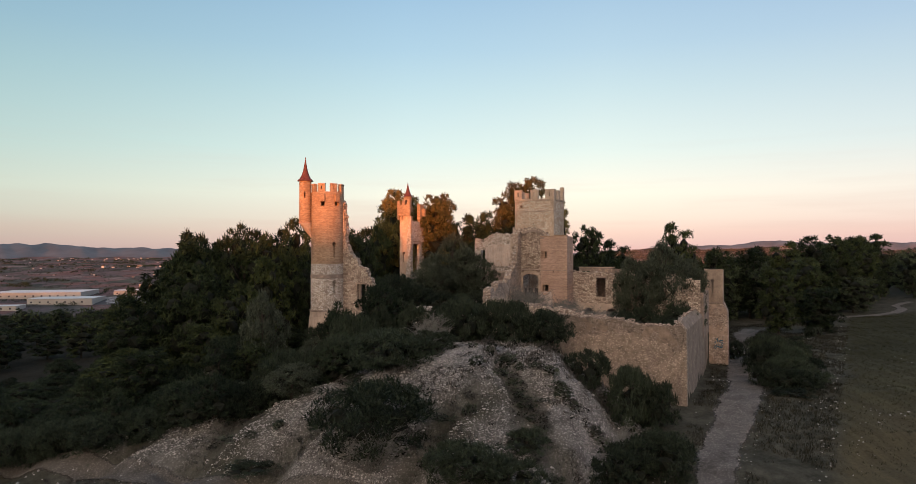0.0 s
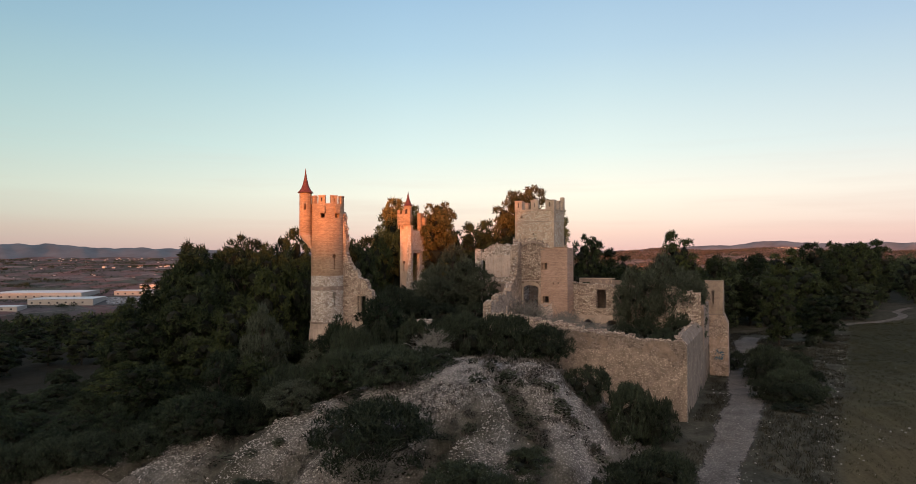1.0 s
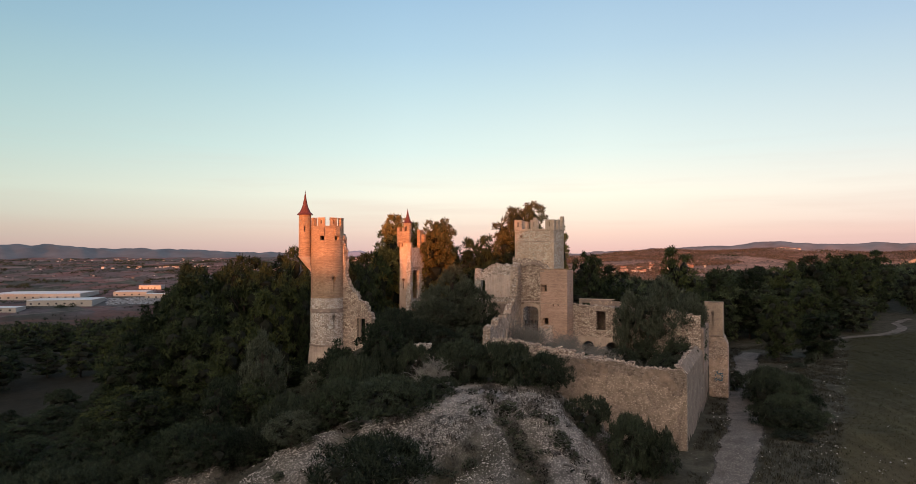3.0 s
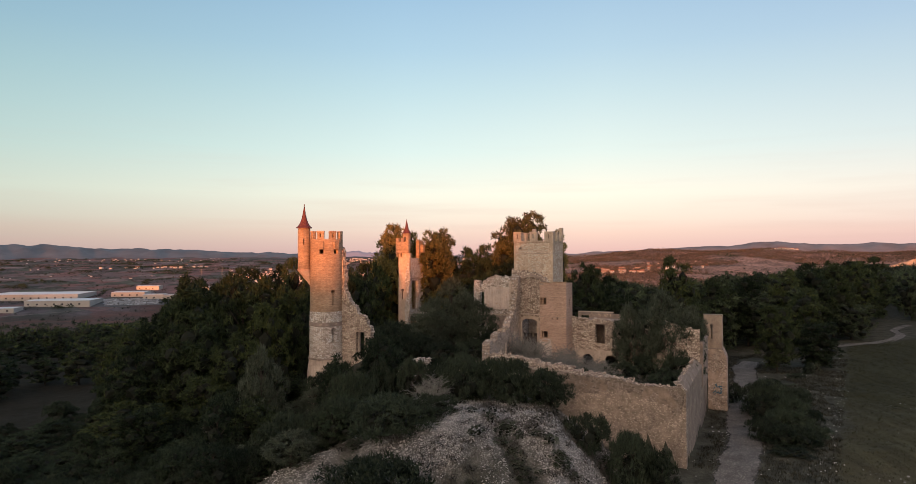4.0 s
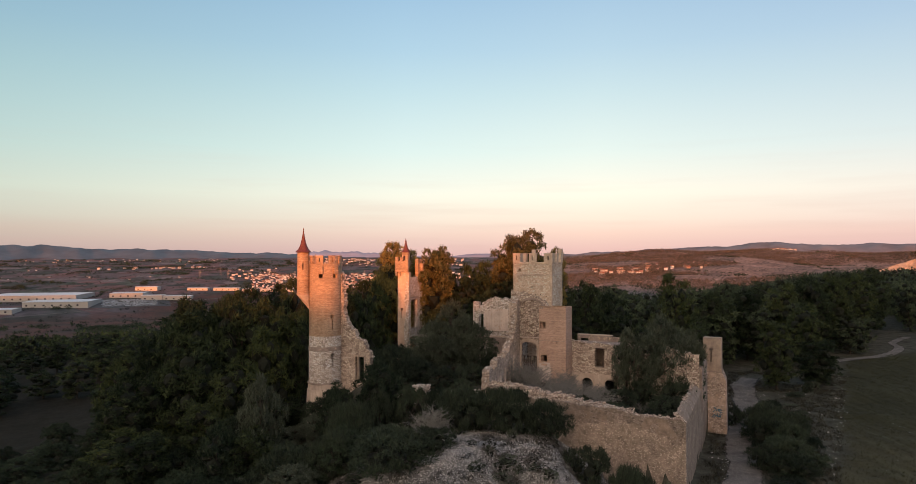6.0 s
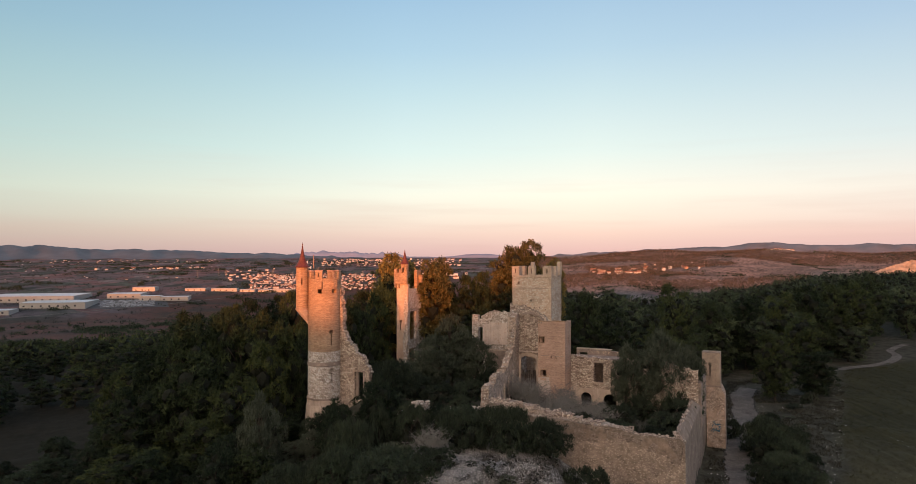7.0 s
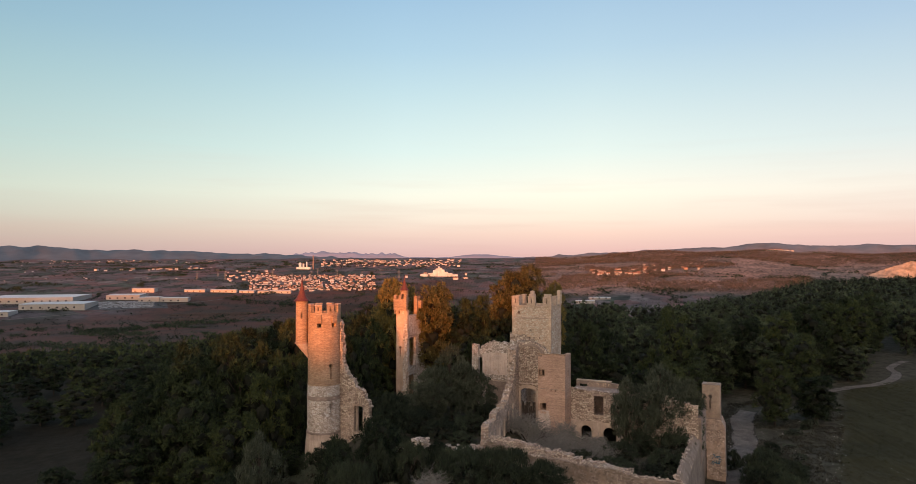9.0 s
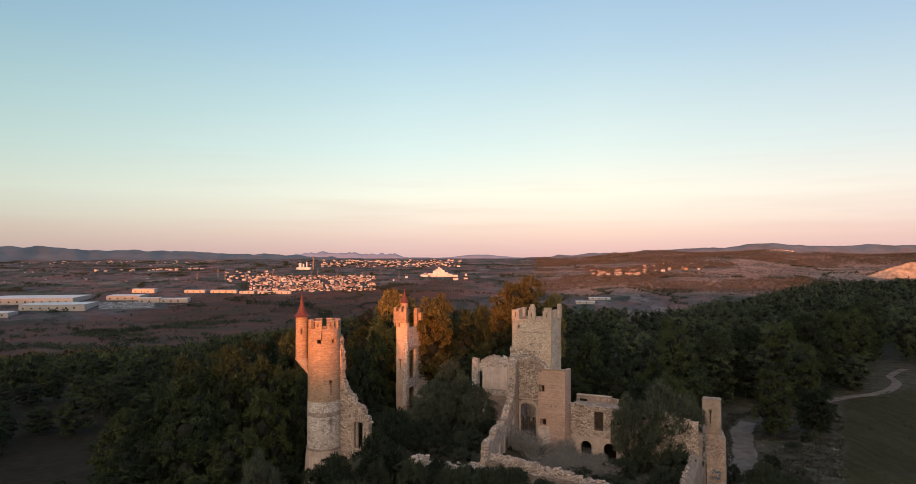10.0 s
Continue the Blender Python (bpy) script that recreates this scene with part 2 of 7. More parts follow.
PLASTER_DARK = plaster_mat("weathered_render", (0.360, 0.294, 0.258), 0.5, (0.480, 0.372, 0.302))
ROOF_RED = simple_mat("red_glazed_tile", (0.115, 0.034, 0.028), 0.55, 0.5, 5)
PARAPET = plaster_mat("parapet_stone", (0.60, 0.475, 0.375), 0.55, (0.66, 0.54, 0.44))
DARK = simple_mat("socket_shade", (0.03, 0.025, 0.02), 0.95)
WOOD = simple_mat("grey_old_wood", (0.062, 0.05, 0.042), 0.9, 0.5, 4)
BARK = simple_mat("bark", (0.055, 0.045, 0.037), 0.95, 0.5, 6)
# solid hearts of the crowns: inner shade put into a near-black colour
CROWN_SHADE = simple_mat("crown_shade", (0.011, 0.014, 0.009), 0.95, 0.5, 5)
TWIG = simple_mat("dry_twig", (0.185, 0.18, 0.168), 0.95, 0.4, 6)
ROCK = simple_mat("limestone_rock", (0.37, 0.355, 0.335), 0.95, 0.7, 2.5)
PINE = leaf_mat("pine_needles", (0.011, 0.020, 0.011), (0.047, 0.064, 0.029), (1.3, 1.1, 0.7))
# paler than PINE: haze over the wood put into the needle colour
PINE_HAZE = leaf_mat("hazed_pine_needles", (0.033, 0.046, 0.029), (0.076, 0.098, 0.056), (1.1, 1.05, 0.85))
VALLEY = leaf_mat("valley_oak_leaves", (0.006, 0.011, 0.007), (0.021, 0.030, 0.017))
# last sunlight on the tall pines, put into a lighter, yellower needle colour
PINE_SUNLIT = leaf_mat("sunlit_needles", (0.050, 0.050, 0.020), (0.165, 0.140, 0.052), (1.25, 1.05, 0.7))
OAK = leaf_mat("holm_oak_leaves", (0.011, 0.020, 0.012), (0.041, 0.058, 0.034))
OLIVE = leaf_mat("wild_olive_leaves", (0.034, 0.044, 0.030), (0.105, 0.122, 0.088))
SHRUB = leaf_mat("kermes_shrub_leaves", (0.013, 0.021, 0.014), (0.046, 0.061, 0.039))
# evening light on the far pines, put into a lighter brown needle colour
HILL_PINE = leaf_mat("sunlit_hill_pine", (0.052, 0.048, 0.042), (0.122, 0.100, 0.084))
GRASS = leaf_mat("dry_grass", (0.026, 0.027, 0.019), (0.066, 0.064, 0.046))
HEATH = leaf_mat("withered_heath", (0.055, 0.052, 0.047), (0.122, 0.114, 0.102))

# ================= mesh helpers =================
TH = radians(25)                                   # the castle stands turned by this much
CORNER = Matrix.Translation((21.7, 62.1, 0)) @ Matrix.Rotation(-TH, 4, "Z")


def to_world(u, v):
    p = CORNER @ Vector((u, v, 0))
    return p.x, p.y


def to_local(x, y):
    dx, dy = x - 21.7, y - 62.1
    return dx * math.cos(TH) - dy * math.sin(TH), dx * math.sin(TH) + dy * math.cos(TH)


def part(name, bm, material, parent, label="", at=None):
    """Links a bmesh, or (verts, faces) as one mesh object under a thing, a part, or at top level."""
    me = bpy.data.meshes.new(name)
    if isinstance(bm, bmesh.types.BMesh):
        bm.to_mesh(me)
        bm.free()
    else:
        me.from_pydata(*[x.tolist() if isinstance(x, np.ndarray) else x for x in (bm[0], [], bm[1])])
    me.materials.append(material)
    if not me.uv_layers:
        box_uv(me)
    ob = new(name, me)
    if parent is not None:
        ob.parent = parent
    if at is not None:
        ob.matrix_basis = at
    if label:
        tagged(ob, label)
    return ob


def box_uv(me):
    """Lays out texture coordinates in metres, face by face, along the flat directions."""
    me.uv_layers.new(name="UVMap")
    nl = len(me.loops)
    if nl == 0:
        return
    co = np.empty(len(me.vertices) * 3)
    me.vertices.foreach_get("co", co)
    co = co.reshape(-1, 3)
    vi = np.empty(nl, dtype=np.int32)
    me.loops.foreach_get("vertex_index", vi)
    pn = np.empty(len(me.polygons) * 3)
    me.polygons.foreach_get("normal", pn)
    lt = np.empty(len(me.polygons), dtype=np.int32)
    me.polygons.foreach_get("loop_total", lt)
    nn = np.abs(np.repeat(pn.reshape(-1, 3), lt, axis=0))
    c = co[vi]
    uv = np.stack([c[:, 0] + c[:, 1] * 0.73, c[:, 2]], 1)
    flat = nn[:, 2] > 0.75
    uv[flat] = c[flat][:, :2]
    me.uv_layers[0].data.foreach_set("uv", uv.ravel())


def thing(name, label, category, m=None, group="", kind=""):
    ob = new(name)
    ob.empty_display_size = 0.3
    if m is not None:
        ob.matrix_basis = m
    return tagged(ob, label, category, group, kind)


def at_castle(u, v, z=0.0, turn=0.0):
    return CORNER @ pose(u, v, z, 0, 0, turn)


def smooth01(a, b, x):
    t = np.clip((x - a) / (b - a), 0, 1)
    return t * t * (3 - 2 * t)


def lattice(x, y, seed=0):
    """Smooth value noise in -1..1."""
    xi, yi = np.floor(x), np.floor(y)
    fx, fy = x - xi, y - yi
    fx, fy = fx * fx * (3 - 2 * fx), fy * fy * (3 - 2 * fy)

    def h(a, b):
        s = np.sin(a * 127.1 + b * 311.7 + seed * 74.7) * 43758.5453
        return (s - np.floor(s)) * 2 - 1
    return (h(xi, yi) * (1 - fx) + h(xi + 1, yi) * fx) * (1 - fy) + (h(xi, yi + 1) * (1 - fx) + h(xi + 1, yi + 1) * fx) * fy


def fbm(x, y, scale, octaves=4, seed=0):
    out, amp = 0, 1.0
    for k in range(octaves):
        out = out + amp * lattice(x / scale, y / scale, seed + k)
        scale, amp = scale / 2.1, amp * 0.5
    return out


def polyline_dist(x, y, pts):
    best = np.full(np.shape(x), 1e9)
    for (ax, ay), (bx, by) in zip(pts[:-1], pts[1:]):
        dx, dy = bx - ax, by - ay
        t = np.clip(((x - ax) * dx + (y - ay) * dy) / (dx * dx + dy * dy), 0, 1)
        best = np.minimum(best, np.hypot(x - ax - t * dx, y - ay - t * dy))
    return best


TRACK = [(14.0, 36), (19.5, 49), (29.4, 67), (37.6, 87), (46.5, 105), (49, 113), (53, 119)]
TRACK_FAR = [(71.7, 130.7), (76.0, 133.3), (80.3, 135.5), (85.0, 137.2), (89.7, 138.4), (96.3, 143.5), (101.5, 150.5), (103.1, 156.1), (112.2, 163.2)]
TRACK_LEFT = [(-64, 70), (-43, 60), (-33, 55.5), (-22, 50.5), (-8, 45), (4, 40), (14, 36)]


def mound(x, y):
    """Height of the gravel mound and its bank, and the distance down its front."""
    crest = np.interp(x, (-44, -29, -18, -9, 0, 8.5, 12, 16, 20), (-11, -6.9, -4.8, -1.7, 0.35, 0.25, -2.2, -5.4, -8.5))
    line = np.interp(x, (-29, -9, 0, 9, 16), (57.5, 57.0, 58.0, 61.0, 61.0)) + 0.8 * lattice(x / 5.0, x * 0 + 1.5, 4)
    front = np.maximum(line - y, 0)
    z = crest - 0.36 * np.minimum(front, 4) - 0.62 * np.maximum(front - 4, 0) - 0.13 * np.maximum(y - line, 0) * smooth01(-2, -12, x)
    return z, front


def gully(x, y):
    """How deep a point lies in one of the washed-out furrows of the mound, 0 to 1."""
    return np.clip(np.sin(0.62 * x + 0.30 * (y - 58) * np.sign(x - 2) + 1.5 * fbm(x, y, 7, 2, 3)) - 0.15, 0, 1)


def ground_z(x, y, fine=True):
    x, y = np.asarray(x, float), np.asarray(y, float)
    r = np.hypot(x, y)
    az = np.degrees(np.arctan2(x, np.maximum(y, 1e-3)))
    # the hilltop, lower towards the open side of the valley
    z = -5.3 + 0.010 * (x - 30) - 8.0 * smooth01(-18, -95, x) * smooth01(30, 110, y) - 3.0 * smooth01(-12, -45, x) * (1 - smooth01(55, 100, y))
    z = z - 2.6 * smooth01(66, 40, y)
    # castle terrace behind its retaining walls, and the rough slope on the open sides
    u, v = to_local(x, y)
    terrace = 0.1 + 2.2 * smooth01(-11, -22, u)
    edge_l = smooth01(-47, -36, u)
    edge_b = smooth01(50, 27, v)
    edge_r = smooth01(-0.35, -0.55, u)
    edge_f = np.where(u > -21, smooth01(0.25, 0.45, v), smooth01(-6.5, 1.0, v))
    w = edge_l * edge_b * edge_r * edge_f
    z = z + (terrace - z) * w
    # the gravel mound before the front wall, with a bank running down to the west
    zr, _ = mound(x, y)
    z = np.where(v < 0.3, np.maximum(z, zr), z)
    # beyond the hilltop: down to the plain, up again far off; a wooded spur on the east side
    fall = smooth01(200, 1250, r)
    west = smooth01(-4, -26, az)
    fall = np.maximum(fall, west * smooth01(165, 1150, r))
    fall = np.where(y < 0, 0, fall)
    plain = -150 + 158 * np.clip((r - 2000) / 2750, 0, 1) ** 0.8
    z = z * (1 - fall) + plain * fall
    spur = 63 * np.exp(-((r - 760) / 300) ** 2) * smooth01(13, 31, az) * smooth01(62, 46, az) * (y > 0)
    z = z + spur
    hills = smooth01(4, 22, az) * smooth01(1700, 4300, r) * (y > 0)
    z = z + hills * (36 + 30 * fbm(x, y, 640, 3, 5))
    # the rise that the sun is setting behind, at the camera's back
    p, q = 0.978 * x - 0.208 * y, 0.208 * x + 0.978 * y
    crest = 46.8 + 13.2 * smooth01(-17.5, -6.5, p) + 18 * smooth01(-8, 26, p) + 1.2 * lattice(p / 9.0, p * 0 + 3.5) + 0.02 * np.clip(-p - 60, 0, 300)
    z = z + crest * smooth01(-110, -300, q) * smooth01(-900, -310, q)
    if fine:
        near = smooth01(260, 90, r)
        z = z + near * (1 - 0.75 * w) * (0.22 * fbm(x, y, 5.5, 3, 11) + 0.10 * fbm(x, y, 1.6, 2, 21))
        z = z + (1 - near) * smooth01(260, 900, r) * smooth01(1900, 1100, r) * 5 * fbm(x, y, 160, 3, 31)
        # gullies worn into the gravel
        g = np.where(v < 0.2, np.clip((zr - z + 0.5) * 2, 0, 1), 0) * smooth01(0.2, -1.6, zr)
        z = z - 0.9 * g * gully(x, y) + 0.25 * g * fbm(x, y, 2.4, 3, 13)
        for tr in (TRACK, TRACK_LEFT, TRACK_FAR):
            z = z - 0.16 * smooth01(2.2, 1.0, polyline_dist(x, y, tr)) * near
    return z


NEAR_STEP = 0.5
NX, NY = np.arange(-75, 150.1, NEAR_STEP), np.arange(30, 290.1, NEAR_STEP)
NEAR = ground_z(*np.meshgrid(NX, NY)).tolist()


def gz(x, y):
    """Height of the ground, read from a fine grid near the castle."""
    if -74.9 < x < 149 and 30.1 < y < 289:
        a, b = (x + 75) / NEAR_STEP, (y - 30) / NEAR_STEP
        i, j = int(a), int(b)
        a, b = a - i, b - j
        return (NEAR[j][i] * (1 - a) + NEAR[j][i + 1] * a) * (1 - b) + (NEAR[j + 1][i] * (1 - a) + NEAR[j + 1][i + 1] * a) * b
    return float(ground_z(x, y))


def graded(lo, hi, a, b, step, grow):
    """Grid lines from lo to hi, even between a and b, ever wider outside."""
    mid = list(np.arange(a, b + step * 0.5, step))
    up, s, p = [], step, mid[-1]
    while p < hi:
        s *= grow
        p = min(p + s, hi)
        up.append(p)
    down, s, p = [], step, mid[0]
    while p > lo:
        s *= grow
        p = max(p - s, lo)
        down.append(p)
    return np.array(down[::-1] + mid + up)


gx = graded(-4900, 4900, -46, 54, 0.72, 1.055)
gy = graded(-1500, 4900, 38, 92, 0.72, 1.05)
GX, GY = np.meshgrid(gx, gy)
GZ = ground_z(GX, GY)
nx, ny = len(gx), len(gy)
idx = np.arange(nx * ny).reshape(ny, nx)
quads = np.stack([idx[:-1, :-1], idx[:-1, 1:], idx[1:, 1:], idx[1:, :-1]], -1).reshape(-1, 4)
gm = bpy.data.meshes.new("ground")
gm.from_pydata(np.stack([GX, GY, GZ], -1).reshape(-1, 3).tolist(), [], quads.tolist())
gm.polygons.foreach_set("use_smooth", np.ones(len(quads), dtype=bool))

# what covers the ground: bare gravel, ploughed field, open plain
FX, FY = GX.ravel(), GY.ravel()
LU, LV = to_local(FX, FY)
r_all = np.hypot(FX, FY)
m_z, m_f = mound(FX, FY)
bare = smooth01(-0.7, 0.15, m_z - GZ.ravel() + 0.35) * smooth01(-3.5, 0.5, m_f + 1.2) * (LV < 0.3) * smooth01(-34, -26, FX) * (FY > 36)
bare = np.clip(bare * (0.95 + 0.7 * fbm(FX, FY, 4.5, 3, 41)) * (1 - 0.75 * np.clip(gully(FX, FY) * 1.3, 0, 1) * smooth01(0.3, -1.0, m_z)), 0, 1)
edge = (FX - 28) * 0.855 - (FY - 50) * 0.518            # metres to the right of the field's edge
field = smooth01(-0.4, 1.6, edge + 0.8 * fbm(FX, FY, 5, 3, 51)) * (FY > 0) * smooth01(138, 132, FY - 0.25 * (FX - 70)) * smooth01(400, 250, r_all)
clearing = smooth01(1.15, 0.9, np.hypot((FX + 72) / 17, (FY - 112) / 34) + 0.12 * fbm(FX, FY, 12, 3, 61))
litter = np.maximum(clearing, smooth01(-40, -62, FX) * smooth01(60, 80, FY) * smooth01(900, 600, r_all))
bare = bare * (1 - 0.6 * smooth01(-8, -16, FX))
plain_m = smooth01(700, 1300, r_all)
az_all = np.degrees(np.arctan2(FX, np.maximum(FY, 1e-3)))
hill_m = smooth01(5, 9, az_all + 3 * fbm(FX, FY, 400, 3, 63)) * smooth01(2350, 2600, r_all + 160 * fbm(FX, FY, 260, 3, 64)) * (FY > 0)
redland = smooth01(1180, 1260, r_all) * smooth01(2470, 2400, r_all - 40 * (az_all + 14) * (az_all > -14)) * np.maximum(smooth01(-27.5, -24.5, az_all), 0.8 * smooth01(2080, 2010, r_all)) * smooth01(4, -2, az_all) * (FY > 0)
for nm, arr in (("redland", redland), ("bare", bare), ("field", field), ("plain", plain_m), ("hill", hill_m), ("litter", litter)):
    at = gm.attributes.new(nm, "FLOAT", "POINT")
    at.data.foreach_set("value", np.asarray(arr, dtype=np.float32))


def ground_mat():
    m, n, l, b = mat("ground_earth", 0.97)
    b.inputs["Specular IOR Level"].default_value = 0.06
    co = n.new("ShaderNodeNewGeometry").outputs["Position"]

    def att(k):
        a = n.new("ShaderNodeAttribute")
        a.attribute_name = k
        return a.outputs["Fac"]
    fine, mid, big = noise_tex(n, l, co, 4.0, 6, 0.75), noise_tex(n, l, co, 0.55, 5, 0.65), noise_tex(n, l, co, 0.07, 4)
    scrub = mixc(n, l, ramp(n, l, mid, [(0.35, 0.0), (0.65, 1.0)]), (0.037, 0.038, 0.028), (0.084, 0.082, 0.065))
    scrub = mixc(n, l, 0.6, scrub, ramp(n, l, fine, [(0.3, 0.45), (0.7, 1.2)]), "MULTIPLY")
    vo = n.new("ShaderNodeTexVoronoi")
    vo.inputs["Scale"].default_value = 5.5
    l.new(co, vo.inputs["Vector"])
    pebble = ramp(n, l, vo.outputs["Distance"], [(0.12, 1.5), (0.5, 0.38)])
    vp = n.new("ShaderNodeTexVoronoi")
    vp.inputs["Scale"].default_value = 2.6
    l.new(co, vp.inputs["Vector"])
    vs_ = n.new("ShaderNodeSeparateXYZ")
    l.new(vp.outputs["Color"], vs_.inputs[0])
    cobble = mixc(n, l, ramp(n, l, vp.outputs["Distance"], [(0.16, 1.0), (0.30, 0.0)]), 0.8, ramp(n, l, vs_.outputs[0], [(0.3, 0.6), (0.8, 1.7)]))
    gravel = mixc(n, l, ramp(n, l, mid, [(0.3, 0.0), (0.7, 1.0)]), (0.212, 0.204, 0.194), (0.47, 0.455, 0.438))
    gravel = mixc(n, l, 0.8, gravel, pebble, "MULTIPLY")
    gravel = mixc(n, l, 0.8, gravel, cobble, "MULTIPLY")
    gravel = mixc(n, l, 0.6, gravel, ramp(n, l, fine, [(0.3, 0.5), (0.7, 1.2)]), "MULTIPLY")
    spots = ramp(n, l, mixc(n, l, 0.5, mid, fine), [(0.60, 0.0), (0.68, 1.0)])
    gravel = mixc(n, l, spots, gravel, (0.060, 0.060, 0.050))
    # the field: mown brown near the castle, greener growth beyond, faint drill rows along its edge
    fy = n.new("ShaderNodeSeparateXYZ")
    l.new(co, fy.inputs[0])
    far_f = n.new("ShaderNodeMapRange")
    far_f.inputs["From Min"].default_value, far_f.inputs["From Max"].default_value = 52, 92
    l.new(fy.outputs[1], far_f.inputs["Value"])
    tilth = mixc(n, l, far_f.outputs[0], (0.094, 0.081, 0.050), (0.039, 0.039, 0.022))
    tilth = mixc(n, l, ramp(n, l, big, [(0.35, 0.0), (0.65, 0.5)]), tilth, (0.060, 0.060, 0.032))
    rows = n.new("ShaderNodeMapping")
    rows.inputs["Rotation"].default_value = (0, 0, 0.544)
    rows.inputs["Scale"].default_value = (1.1, 0.05, 0.05)
    l.new(co, rows.inputs[0])
    tilth = mixc(n, l, 0.55, tilth, ramp(n, l, noise_tex(n, l, rows.outputs[0], 1.0, 4, 0.7), [(0.35, 0.5), (0.65, 1.15)]), "MULTIPLY")
    tilth = mixc(n, l, 0.6, tilth, ramp(n, l, fine, [(0.3, 0.55), (0.7, 1.15)]), "MULTIPLY")
    # plots of the plain: red plough land, vines, stubble, scrub
    mp = n.new("ShaderNodeMapping")
    mp.inputs["Rotation"].default_value = (0, 0, 0.5)
    mp.inputs["Scale"].default_value = (0.016, 0.0095, 1)
    l.new(co, mp.inputs[0])
    pv = n.new("ShaderNodeTexVoronoi")
    pv.voronoi_dimensions, pv.distance = "2D", "CHEBYCHEV"
    pv.inputs["Scale"].default_value = 1.0
    l.new(mp.outputs[0], pv.inputs["Vector"])
    sp = n.new("ShaderNodeSeparateXYZ")
    l.new(pv.outputs["Color"], sp.inputs[0])
    # haze over the plain is put into these lighter mauve tones
    plots = ramp(n, l, sp.outputs[0], [(0.0, (0.134, 0.090, 0.090)), (0.16, (0.076, 0.078, 0.076)), (0.30, (0.114, 0.096, 0.100)), (0.44, (0.054, 0.064, 0.060)),
                                      (0.58, (0.096, 0.086, 0.092)), (0.74, (0.150, 0.097, 0.097)), (0.84, (0.160, 0.142, 0.146)), (0.93, (0.072, 0.090, 0.078))], "CONSTANT")
    plots = mixc(n, l, 0.8, plots, ramp(n, l, noise_tex(n, l, co, 0.02, 8, 0.8), [(0.38, 0.45), (0.62, 1.3)]), "MULTIPLY")
    plots = mixc(n, l, att("redland"), plots, mixc(n, l, ramp(n, l, noise_tex(n, l, co, 0.012, 4, 0.6), [(0.4, 0.0), (0.6, 1.0)]), (0.098, 0.050, 0.042), (0.056, 0.044, 0.038)))
    # vine rows
    wv = n.new("ShaderNodeTexWave")
    wv.inputs["Scale"].default_value, wv.inputs["Distortion"].default_value = 0.05, 0.3
    l.new(co, wv.inputs["Vector"])
    plots = mixc(n, l, 0.35, plots, ramp(n, l, wv.outputs[0], [(0.35, 0.5), (0.65, 1.1)]), "MULTIPLY")
    col = mixc(n, l, att("bare"), scrub, gravel)
    col = mixc(n, l, att("field"), col, tilth)
    col = mixc(n, l, att("litter"), col, mixc(n, l, ramp(n, l, mid, [(0.35, 0.0), (0.65, 1.0)]), (0.014, 0.013, 0.009), (0.026, 0.023, 0.017)))
    col = mixc(n, l, att("plain"), col, plots)
    # pine-grown slopes of the eastern hills
    hv = n.new("ShaderNodeTexVoronoi")
    hv.inputs["Scale"].default_value = 0.085
    l.new(co, hv.inputs["Vector"])
    slope = mixc(n, l, ramp(n, l, noise_tex(n, l, co, 0.006, 5, 0.7), [(0.42, 0.0), (0.60, 1.0)]), (0.165, 0.122, 0.104), (0.30, 0.205, 0.170))
    slope = mixc(n, l, 0.8, slope, ramp(n, l, hv.outputs["Distance"], [(0.2, 1.25), (0.7, 0.4)]), "MULTIPLY")
    col = mixc(n, l, att("hill"), col, slope)
    l.new(col, b.inputs["Base Color"])
    hh = mixc(n, l, 0.5, fine, vo.outputs["Distance"])
    bump(n, l, b, hh, 0.8, 0.12)
    return m


gm.materials.append(ground_mat())
ground = tagged(new("ground", gm), "rough hilltop earth with pale gravel and scrub, falling to a wide plain", "ground", kind="structure")


